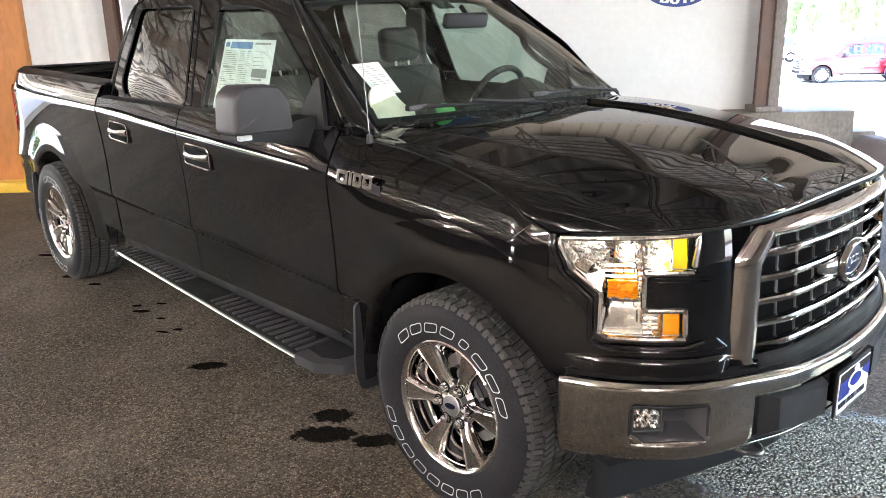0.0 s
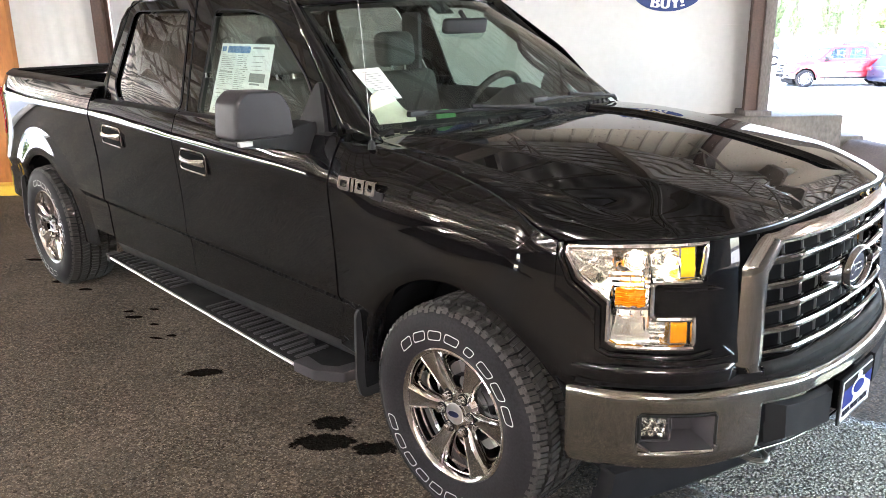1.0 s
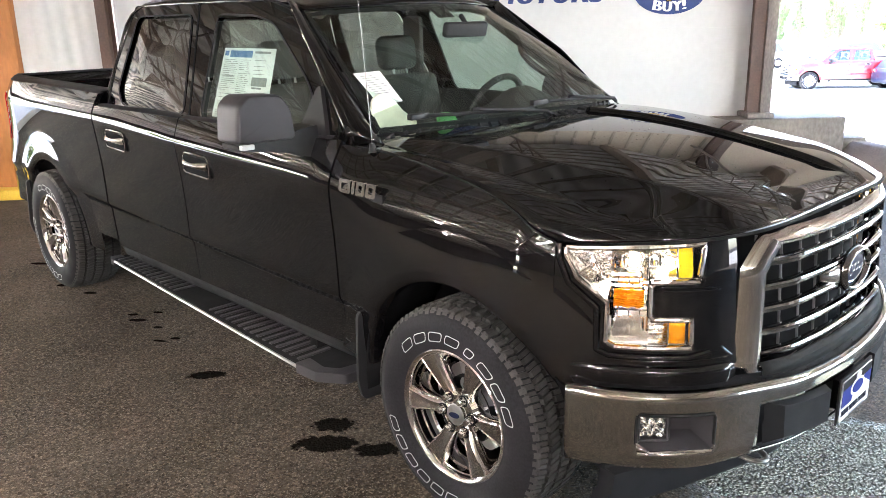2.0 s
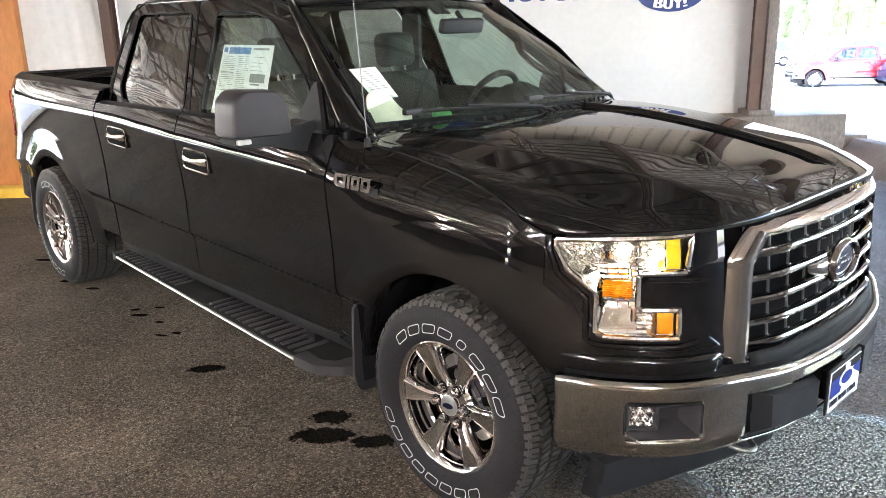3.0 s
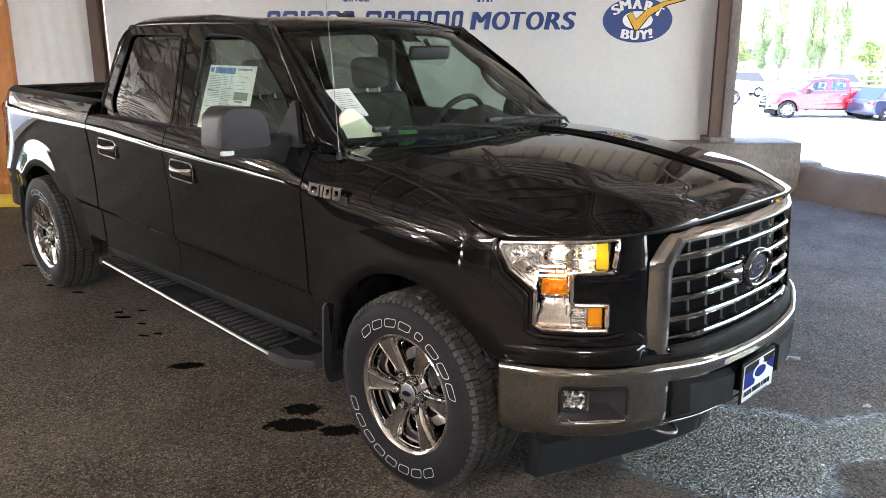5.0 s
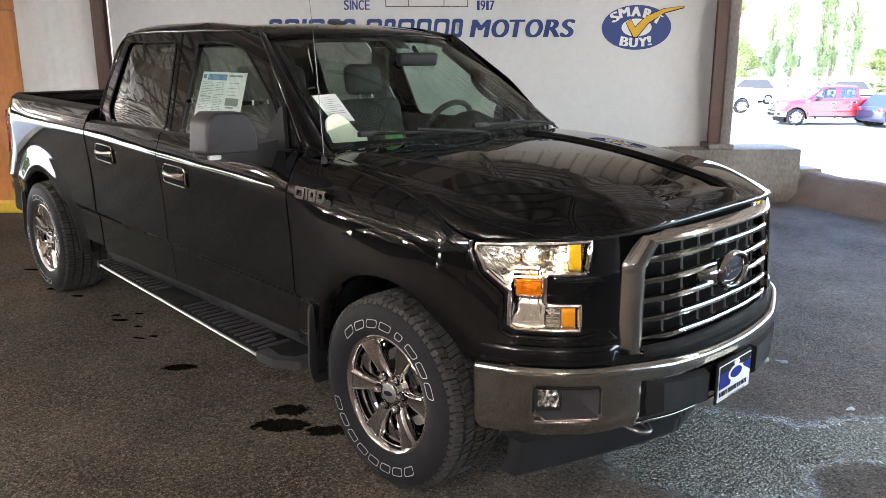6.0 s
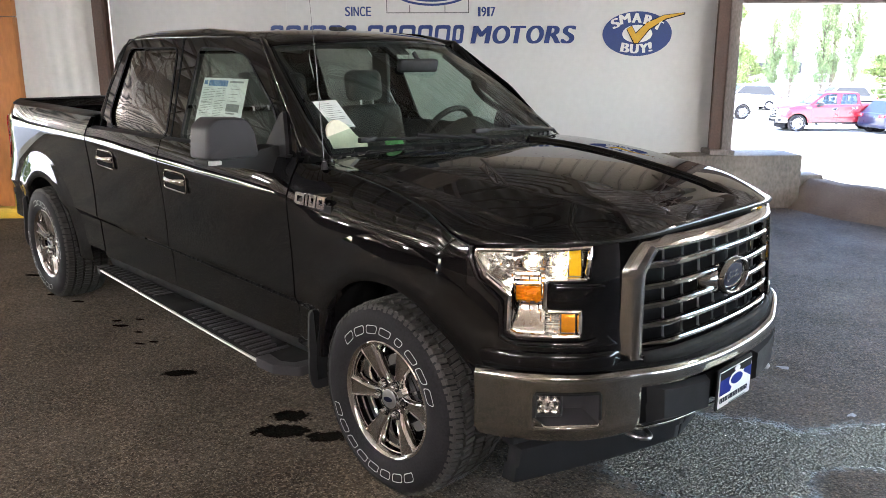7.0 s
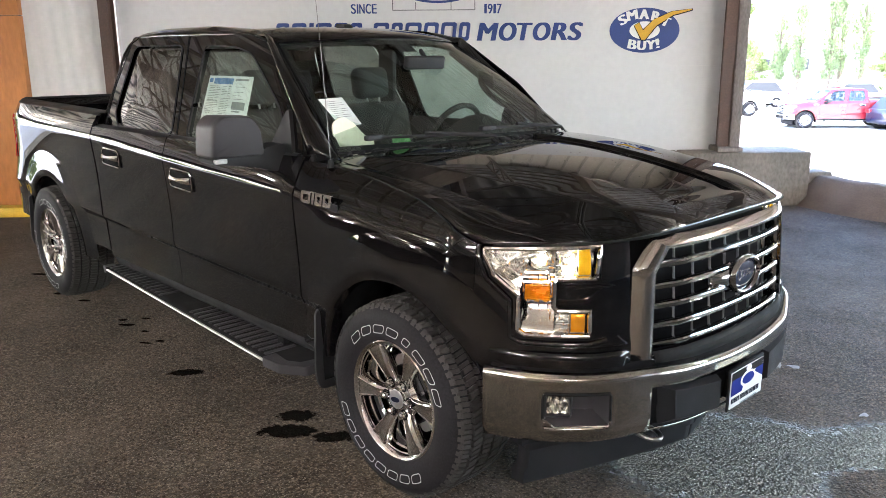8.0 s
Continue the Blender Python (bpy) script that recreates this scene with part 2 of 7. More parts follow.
def asphalt():
    """Worn asphalt: stones, patches, a brown-to-grey drift for lamp and daylight tint, a wet pool and dark oil drips of
    uneven outline.
    """
    m = bpy.data.materials.new("asphalt")
    m.use_nodes = True
    nt = m.node_tree
    n, l = nt.nodes, nt.links
    bsdf = n["Principled BSDF"]
    geo = n.new("ShaderNodeNewGeometry")

    def noise_tex(scale, detail=4, rough=0.55):
        t = n.new("ShaderNodeTexNoise")
        t.inputs["Scale"].default_value, t.inputs["Detail"].default_value, t.inputs["Roughness"].default_value = scale, detail, rough
        l.new(geo.outputs["Position"], t.inputs["Vector"])
        return t.outputs["Fac"]

    def rng(value, a, b, c=0.0, d=1.0):
        r = n.new("ShaderNodeMapRange")
        for k, v in zip(("From Min", "From Max", "To Min", "To Max"), (a, b, c, d)):
            r.inputs[k].default_value = v
        l.new(value, r.inputs["Value"])
        return r.outputs[0]

    def mixc(fac, a, b):
        x = n.new("ShaderNodeMix")
        x.data_type = "RGBA"
        l.new(fac, x.inputs["Factor"])
        for k, v in (("A", a), ("B", b)):
            if isinstance(v, tuple):
                x.inputs[k].default_value = (*v, 1)
            else:
                l.new(v, x.inputs[k])
        return x.outputs["Result"]

    def calc(op, a, b=0.0):
        x = n.new("ShaderNodeMath")
        x.operation = op
        for i, v in enumerate((a, b)):
            if isinstance(v, float):
                x.inputs[i].default_value = v
            else:
                l.new(v, x.inputs[i])
        return x.outputs[0]

    sep = n.new("ShaderNodeSeparateXYZ")
    l.new(geo.outputs["Position"], sep.inputs[0])

    def blot(cx, cy, rx, ry, turn=0.0, wob=0.5):
        """1 inside an ellipse with a ragged edge."""
        c, s = math.cos(turn), math.sin(turn)
        dx, dy = calc("SUBTRACT", sep.outputs[0], cx), calc("SUBTRACT", sep.outputs[1], cy)
        a = calc("DIVIDE", calc("ADD", calc("MULTIPLY", dx, c), calc("MULTIPLY", dy, s)), rx)
        b = calc("DIVIDE", calc("SUBTRACT", calc("MULTIPLY", dy, c), calc("MULTIPLY", dx, s)), ry)
        r = calc("SQRT", calc("ADD", calc("MULTIPLY", a, a), calc("MULTIPLY", b, b)))
        r = calc("ADD", r, calc("MULTIPLY", calc("SUBTRACT", edge, 0.5), wob))
        return rng(r, 0.85, 1.05, 1.0, 0.0)

    edge = noise_tex(22, 5, 0.7)
    grain = noise_tex(95, 3)
    worn = rng(noise_tex(0.9, 5), 0.35, 0.65)
    along = calc("ADD", calc("MULTIPLY", sep.outputs[0], 0.667), calc("MULTIPLY", sep.outputs[1], 0.745))
    # Brown to grey along the lane: lamp and daylight tint put into the colour.
    daylight_tint = rng(calc("ADD", along, calc("MULTIPLY", noise_tex(0.6, 5), 2.4)), 0.6, 3.4)
    base = mixc(daylight_tint, mixc(worn, (0.049, 0.0385, 0.0295), (0.105, 0.0835, 0.0645)), mixc(worn, (0.056, 0.053, 0.052), (0.127, 0.121, 0.119)))

    def chips(scale):
        v = n.new("ShaderNodeTexVoronoi")
        v.inputs["Scale"].default_value = scale
        l.new(geo.outputs["Position"], v.inputs["Vector"])
        s_ = n.new("ShaderNodeSeparateColor")
        l.new(v.outputs["Color"], s_.inputs[0])
        return s_.outputs[0], s_.outputs[1]
    one, two = chips(85)
    three, four = chips(190)
    base = mixc(calc("MULTIPLY", rng(one, 0.0, 0.45, 1.0, 0.0), 0.62), base, (0.012, 0.0105, 0.009))
    base = mixc(calc("MULTIPLY", rng(two, 0.72, 1.0), 0.65), base, (0.2, 0.157, 0.116))
    base = mixc(calc("MULTIPLY", rng(three, 0.82, 1.0), 0.62), base, (0.32, 0.28, 0.22))
    base = mixc(calc("MULTIPLY", rng(four, 0.0, 0.3, 1.0, 0.0), 0.5), base, (0.015, 0.013, 0.01))
    base2 = mixc(calc("MULTIPLY", rng(noise_tex(2.2, 6, 0.65), 0.45, 0.75), 0.45), base, (0.035, 0.03, 0.024))
    spots = None
    for args in DRIPS:
        b = blot(*args)
        spots = b if spots is None else calc("MAXIMUM", spots, b)
    wet = None
    for args in POOLS:
        b = blot(*args)
        wet = b if wet is None else calc("MAXIMUM", wet, b)
    wet = calc("MULTIPLY", wet, calc("SUBTRACT", 1.0, blot(1.46, 0.44, 0.26, 0.20, 0.785, 1.3)))
    col = mixc(calc("MULTIPLY", spots, 0.96), base2, (0.004, 0.0034, 0.003))
    col = mixc(calc("MULTIPLY", wet, 0.96), col, (0.004, 0.004, 0.0045))
    l.new(col, bsdf.inputs["Base Color"])
    pebble = n.new("ShaderNodeTexVoronoi")
    pebble.inputs["Scale"].default_value = 80
    l.new(geo.outputs["Position"], pebble.inputs["Vector"])
    # Gloss drops in the pits between stones, so crevice shade is painted in.
    pits = rng(pebble.outputs["Distance"], 0.3, 0.62, 1.0, 0.1)
    gloss = calc("MULTIPLY", calc("ADD", calc("MULTIPLY", wet, 0.85), 0.09), calc("SUBTRACT", 1.0, spots))
    l.new(calc("MULTIPLY", gloss, pits), bsdf.inputs["Specular IOR Level"])
    rough = calc("SUBTRACT", calc("ADD", rng(grain, 0.3, 0.7, 0.5, 0.75), 0.0), calc("MULTIPLY", wet, 0.52))
    l.new(rough, bsdf.inputs["Roughness"])
    bm_ = n.new("ShaderNodeBump")
    bm_.inputs["Strength"].default_value = 1.0
    bm_.inputs["Distance"].default_value = 0.013
    grain = calc("SUBTRACT", grain, calc("MULTIPLY", pebble.outputs["Distance"], 1.1))
    h = calc("ADD", calc("MULTIPLY", one, 0.25), calc("ADD", calc("MULTIPLY", three, 0.2), calc("MULTIPLY", grain, 0.8)))
    grit = calc("ADD", rng(noise_tex(1.1, 4), 0.42, 0.7, 0.2, 0.6), calc("MULTIPLY", wet, 2.0))
    l.new(calc("MULTIPLY", h, grit), bm_.inputs["Height"])
    l.new(bm_.outputs[0], bsdf.inputs["Normal"])
    return m


DRIPS = [(-1.80, -1.04, 0.11, 0.05, 0.9, 1.2), (-0.76, -1.03, 0.15, 0.075, 0.75, 1.9), (-0.87, -0.90, 0.11, 0.065, 0.7, 1.8), (-0.56, -0.91, 0.1, 0.055, 0.8, 1.8),
         (-2.87, -0.94, 0.062, 0.026, 0.7, 0.9), (-2.99, -0.92, 0.036, 0.02, 0.7, 0.9), (-2.91, -0.79, 0.04, 0.016, 0.6, 0.8), (-2.66, -0.91, 0.036, 0.016, 0.6, 0.8),
         (-2.41, -0.92, 0.035, 0.018, 0.6, 0.6), (-2.44, -1.0, 0.05, 0.014, 0.5, 1.0), (-3.64, -0.94, 0.055, 0.025, 0.6, 0.8), (-3.96, -1.0, 0.06, 0.035, 0.8, 0.8), (-4.66, -0.93, 0.09, 0.03, 0.6, 0.8)]
POOLS = [(0.87, 0.27, 0.62, 0.44, 0.785, 0.9), (1.62, 1.06, 0.85, 0.34, 0.785, 0.9), (0.64, 0.40, 0.2, 0.22, 0.6, 0.8)]
M_ASPHALT = asphalt()


# ---------- building helpers ----------
def part(name, bm, mat_, parent=None, label="", smooth=35, solid=0.0):
    me = bpy.data.meshes.new(name)
    bm.to_mesh(me)
    bm.free()
    me.materials.append(mat_)
    if smooth:
        me.shade_smooth()
        me.set_sharp_from_angle(angle=radians(smooth))
    ob = new(name, me)
    if parent:
        ob.parent = parent
    if label:
        ob["label"] = label
    if solid:
        s = ob.modifiers.new("thickness", "SOLIDIFY")
        s.thickness, s.offset = solid, 0
    return ob


def thing(name, label, category, group="", m=None, kind=""):
    ob = new(name)
    ob.empty_display_size = 0.1
    if m is not None:
        ob.matrix_basis = m
    return tagged(ob, label, category, group, kind)


def lerp(a, b, t):
    return a + (b - a) * t


def table(pts, x):
    """Linear reading of a short table of (x, value)."""
    if x <= pts[0][0]:
        return pts[0][1]
    for (x0, y0), (x1, y1) in zip(pts, pts[1:]):
        if x <= x1:
            return lerp(y0, y1, (x - x0) / (x1 - x0))
    return pts[-1][1]


def curve(pts, x):
    """The same reading along a smooth line through the points."""
    if x <= pts[0][0] or x >= pts[-1][0]:
        return pts[0][1] if x <= pts[0][0] else pts[-1][1]
    slope = [(b[1] - a[1]) / (b[0] - a[0]) for a, b in zip(pts, pts[1:])]
    m = [slope[0]] + [(a + b) / 2 for a, b in zip(slope, slope[1:])] + [slope[-1]]
    i = max(k for k in range(len(pts) - 1) if pts[k][0] <= x)
    (x0, y0), (x1, y1) = pts[i], pts[i + 1]
    h = x1 - x0
    t = (x - x0) / h
    return y0 * (1 + 2 * t) * (1 - t) ** 2 + h * m[i] * t * (1 - t) ** 2 + y1 * t * t * (3 - 2 * t) + h * m[i + 1] * t * t * (t - 1)


def smooth01(t):
    t = min(1, max(0, t))
    return t * t * (3 - 2 * t)


def add_sheet(bm, fn, us, vs, keep=None, flip=False):
    rows = [[bm.verts.new(fn(u, v)) for v in vs] for u in us]
    for i in range(len(us) - 1):
        for j in range(len(vs) - 1):
            if keep and not keep((us[i] + us[i + 1]) / 2, (vs[j] + vs[j + 1]) / 2):
                continue
            q = (rows[i][j], rows[i + 1][j], rows[i + 1][j + 1], rows[i][j + 1])
            bm.faces.new(q[::-1] if flip else q)
    loose = [v for v in bm.verts if not v.link_faces]
    for v in loose:
        bm.verts.remove(v)
    return bm


def steps(a, b, n):
    return [a + (b - a) * i / n for i in range(n + 1)]


def add_box(bm, lo, hi, bevel=0.0, m=None, seg=2):
    r = bmesh.ops.create_cube(bm, size=1)
    vs = r["verts"]
    c = [(a + b) / 2 for a, b in zip(lo, hi)]
    s = [b - a for a, b in zip(lo, hi)]
    for v in vs:
        v.co = Vector((c[k] + v.co[k] * s[k] for k in range(3)))
    if bevel:
        es = list({e for v in vs for e in v.link_edges})
        r2 = bmesh.ops.bevel(bm, geom=es, offset=bevel, segments=seg, profile=0.5, affect="EDGES")
        vs = list({v for f_ in r2["faces"] for v in f_.verts} | {v for v in vs if v.is_valid})
    if m is not None:
        for v in vs:
            v.co = m @ v.co
    return bm


def box(lo, hi, bevel=0.0, m=None, seg=2):
    return add_box(bmesh.new(), lo, hi, bevel, m, seg)


def add_prism(bm, pts, fn, lo, hi, cap=True):
    """A closed outline of (a, b) drawn out from lo to hi; fn(a, b, c) places each corner."""
    a = [bm.verts.new(fn(p[0], p[1], lo)) for p in pts]
    b = [bm.verts.new(fn(p[0], p[1], hi)) for p in pts]
    n = len(pts)
    for i in range(n):
        bm.faces.new((a[i], a[(i + 1) % n], b[(i + 1) % n], b[i]))
    if cap:
        bm.faces.new(a[::-1])
        bm.faces.new(b)
    return bm


def rounded(pts, r, seg=4):
    """Rounds the corners of a closed outline."""
    out = []
    n = len(pts)
    for i in range(n):
        p0, p1, p2 = (Vector(pts[(i + k) % n]) for k in (-1, 0, 1))
        d0, d2 = (p0 - p1), (p2 - p1)
        k = min(r, d0.length * 0.45, d2.length * 0.45)
        a, b = p1 + d0.normalized() * k, p1 + d2.normalized() * k
        for j in range(seg + 1):
            t = j / seg
            out.append(tuple((1 - t) ** 2 * a + 2 * t * (1 - t) * p1 + t * t * b))
    return out


def add_ring(bm, outer, inner, fn):
    """A band between two outlines with equally many corners."""
    a = [bm.verts.new(fn(*p)) for p in outer]
    b = [bm.verts.new(fn(*p)) for p in inner]
    n = len(a)
    for i in range(n):
        bm.faces.new((a[i], a[(i + 1) % n], b[(i + 1) % n], b[i]))
    return bm


def add_tube(bm, pts, r, seg=8, cap=True):
    pts = [Vector(p) for p in pts]
    rings = []
    for i, p in enumerate(pts):
        d = (pts[min(i + 1, len(pts) - 1)] - pts[max(i - 1, 0)]).normalized()
        up = Vector((0, 0, 1)) if abs(d.z) < 0.9 else Vector((1, 0, 0))
        a = d.cross(up).normalized()
        b = a.cross(d)
        rr = r[i] if isinstance(r, (list, tuple)) else r
        rings.append([bm.verts.new(p + rr * (math.cos(t) * a + math.sin(t) * b)) for t in (2 * math.pi * k / seg for k in range(seg))])
    for r0, r1 in zip(rings, rings[1:]):
        for k in range(seg):
            bm.faces.new((r0[k], r0[(k + 1) % seg], r1[(k + 1) % seg], r1[k]))
    if cap:
        bm.faces.new(rings[0][::-1])
        bm.faces.new(rings[-1])
    return bm


def tube(pts, r, seg=8):
    return add_tube(bmesh.new(), pts, r, seg)


def add_lathe(bm, prof, seg=48, closed=False, a0=0.0, a1=2 * math.pi):
    """A profile of (radius, y) turned about the y axis."""
    full = abs(a1 - a0 - 2 * math.pi) < 1e-6
    n = seg if full else seg + 1
    rings = []
    for k in range(n):
        t = a0 + (a1 - a0) * k / seg
        rings.append([bm.verts.new((r * math.cos(t), y, r * math.sin(t))) for r, y in prof])
    m = len(prof)
    for k in range(seg):
        r0, r1 = rings[k], rings[(k + 1) % n]
        for j in range(m if closed else m - 1):
            bm.faces.new((r0[j], r0[(j + 1) % m], r1[(j + 1) % m], r1[j]))
    return bm


def text_part(name, body, size, mat_, parent, m, shear=0.0, extrude=0.002, width=None, label="", bold=0.0):
    cu = bpy.data.curves.new(name, "FONT")
    cu.body, cu.size, cu.extrude, cu.shear = body, size, extrude, shear
    tmp = bpy.data.objects.new(name, cu)
    scene.collection.objects.link(tmp)
    bpy.context.view_layer.update()
    me = bpy.data.meshes.new_from_object(tmp.evaluated_get(bpy.context.evaluated_depsgraph_get()))
    bpy.data.objects.remove(tmp)
    if width:
        xs = [v.co.x for v in me.vertices]
        k = width / (max(xs) - min(xs))
        x0 = min(xs)
        for v in me.vertices:
            v.co.x = (v.co.x - x0) * k
    if bold:
        bm = bmesh.new()
        for k in range(5):
            cp = me.copy()
            cp.transform(Matrix.Translation((bold * (k - 2) / 2, 0, 0.0004 * k)))
            bm.from_mesh(cp)
        bm.to_mesh(me)
        bm.free()
    me.materials.clear()
    me.materials.append(mat_)
    ob = new(name, me)
    ob.parent = parent
    ob.matrix_basis = m
    if label:
        ob["label"] = label
    return ob


# ---------- the pickup: shape of its skin (x forward from the front axle, y to its left, z up) ----------
REAR_AXLE = -3.988
ARCH = 0.51
LEAN = 0.385
NOSE = [(0.30, 0.985), (0.40, 0.957), (0.48, 0.918), (0.56, 0.886), (0.64, 0.842), (0.72, 0.782), (0.785, 0.712), (0.83, 0.63),
        (0.862, 0.55), (0.90, 0.45), (0.925, 0.36), (0.945, 0.18), (0.95, 0.0)]


def _nose_table():
    pts = [Vector(p) for p in NOSE]
    out = []
    for i in range(len(pts) - 1):
        p0, p1, p2, p3 = pts[i - 1] if i else Vector((0.20, pts[1].y)), pts[i], pts[i + 1], pts[i + 2] if i + 2 < len(pts) else Vector((pts[-2].x, -pts[-2].y))
        for k in range(10):
            t = k / 10
            out.append(0.5 * ((2 * p1) + (p2 - p0) * t + (2 * p0 - 5 * p1 + 4 * p2 - p3) * t * t + (3 * p1 - p0 - 3 * p2 + p3) * t ** 3))
    out.append(pts[-1])
    d = [0.0]
    for a, b in zip(out, out[1:]):
        d.append(d[-1] + (b - a).length)
    return out, d


_NP, _ND = _nose_table()
NOSE_END = _ND[-1]


def nose(a):
    a = min(max(a, 0), NOSE_END)
    for i in range(len(_ND) - 1):
        if a <= _ND[i + 1]:
            t = (a - _ND[i]) / (_ND[i + 1] - _ND[i])
            p = _NP[i].lerp(_NP[i + 1], t)
            return p, t
    return _NP[-1], 1.0


def nose_normal(a):
    e = 0.01
    p0, _ = nose(a - e)
    p1, _ = nose(a + e)
    d = (p1 - p0).normalized()
    return Vector((-d.y, d.x)) * (1 if -d.y > 0 or d.x > 0 else -1)


def a_of_x(x):
    """Arc length on the nose at which it reaches x (side part), or x itself behind it."""
    if x <= 0.30:
        return x - 0.30
    lo, hi = 0.0, NOSE_END
    for _ in range(30):
        mid = (lo + hi) / 2
        if nose(mid)[0].x < x:
            lo = mid
        else:
            hi = mid
    return lo


def a_of_y(y):
    lo, hi = 0.0, NOSE_END
    for _ in range(30):
        mid = (lo + hi) / 2
        if nose(mid)[0].y > y:
            lo = mid
        else:
            hi = mid
    return lo


def crease(x):
    return table([(-5.1, 1.30), (-3.0, 1.266), (-1.93, 1.206), (-0.66, 1.156), (0.3, 1.112), (1.0, 1.11)], x)


def lower_line(x):
    return 0.664 - 0.0236 * (x + 1.28)


def half_width(x, z):
    zc = crease(x)
    zl = lower_line(x)
    if z < zl:
        y = 0.938 + (z - 0.46) / (zl - 0.46) * 0.013
    elif z < zl + 0.045:
        y = lerp(0.951, 0.973, (z - zl) / 0.045)
    elif z < zc:
        t = (z - zl - 0.045) / (zc - zl - 0.045)
        y = 0.973 + 0.027 * t ** 1.3 - 0.006 * math.sin(math.pi * t)
    else:
        k = lerp(lerp(0.8, 1.25, smooth01((-2.7 - x) / 0.4) * smooth01((x + 4.4) / 0.4)), 1.9, smooth01((x + 0.75) / 0.3))
        y = 1.0 - 0.02 * (z - zc) - k * (z - zc) ** 1.5
    w = smooth01((x + 0.80) / 0.45)
    if w > 0 and z > zl + 0.045:
        d = z - (zc - 0.12)
        y = lerp(y, 0.995 - (1.45 if d > 0 else 0.16) * d * d, w)
    x0 = table([(0.7, -4.74), (0.77, -4.71), (1.1, -4.50), (1.42, -4.40)], z)
    if x < x0:
        y -= 0.6 * (x0 - x) ** 2
    return y


def skin(a, z, off=0.0, s=-1):
    if a <= 0:
        x = 0.30 + a
        return Vector((x, s * (half_width(x, z) + off), z))
    p, _ = nose(a)
    nn = nose_normal(a)
    nn.y *= smooth01((NOSE_END - a) / 0.12)
    o = off + (half_width(0.30, z) - 0.985) * (1 - 0.75 * smooth01(a / 0.45)) - (z - 0.95) * 0.10 * smooth01(a / 0.3)
    return Vector((p.x + nn.x * o, s * (p.y + nn.y * o), z))


def glass_y(z):
    return 0.897 - LEAN * (z - 1.36)


def swept(x, z):
    """The cab's side leans in towards the roof and its pillars sweep back with it."""
    return x - (2.376 - x) * (LEAN - 0.235) * max(0, z - 1.36) / (2.065 + 0.235 * (z - 1.36))


def bed_top(x):
    return 1.402 - 0.014 * (x + 3.0)


def house(x, z, off=0.0, s=-1):
    """A point on the cab's side above the belt."""
    return Vector((swept(x, z), s * (glass_y(z) + off), z))


def hood_edge(x):
    return curve([(-0.64, 1.318), (-0.2, 1.282), (0.2, 1.210), (0.42, 1.12)], x)


def arch_cols(cx, lo, hi, n=16):
    """Columns that crowd together at the ends of a wheel opening."""
    xs = set(steps(lo, cx - ARCH, 6) if lo < cx - ARCH else [lo]) | set(steps(cx + ARCH, hi, 6) if hi > cx + ARCH else [hi])
    for k in range(2 * n + 1):
        x = cx + ARCH * math.sin(-math.pi / 2 + math.pi * k / (2 * n))
        if lo < x < hi:
            xs.add(x)
    return sorted(xs)


def low_edge(x, sill=0.47):
    for cx in (0.0, REAR_AXLE):
        if abs(x - cx) < ARCH:
            return max(sill, 0.40 + math.sqrt(ARCH ** 2 - (x - cx) ** 2))
    return sill


def body_panel(xs, ztop, sill, s, n=30, off=0.0):
    bm = bmesh.new()

    def fn(x, t):
        z0, z1 = low_edge(x, sill), ztop(x)
        za = max(lower_line(x), z0 + 0.006)
        zb = max(lower_line(x) + 0.044, za + 0.006)
        z = lerp(z0, za, t / 0.25) if t <= 0.25 else (lerp(za, zb, (t - 0.25) / 0.1) if t <= 0.35 else lerp(zb, z1, (t - 0.35) / 0.65))
        return skin(a_of_x(x), z, off, s)
    add_sheet(bm, fn, xs, steps(0, 0.25, 8) + steps(0.25, 0.35, 3)[1:] + steps(0.35, 1, n)[1:], flip=(s > 0))
    # the turned-in edges
    es = [e for e in bm.edges if e.is_boundary]
    r = bmesh.ops.extrude_edge_only(bm, edges=es)
    for v in [g for g in r["geom"] if isinstance(g, bmesh.types.BMVert)]:
        v.co.y -= s * 0.03
    return bm


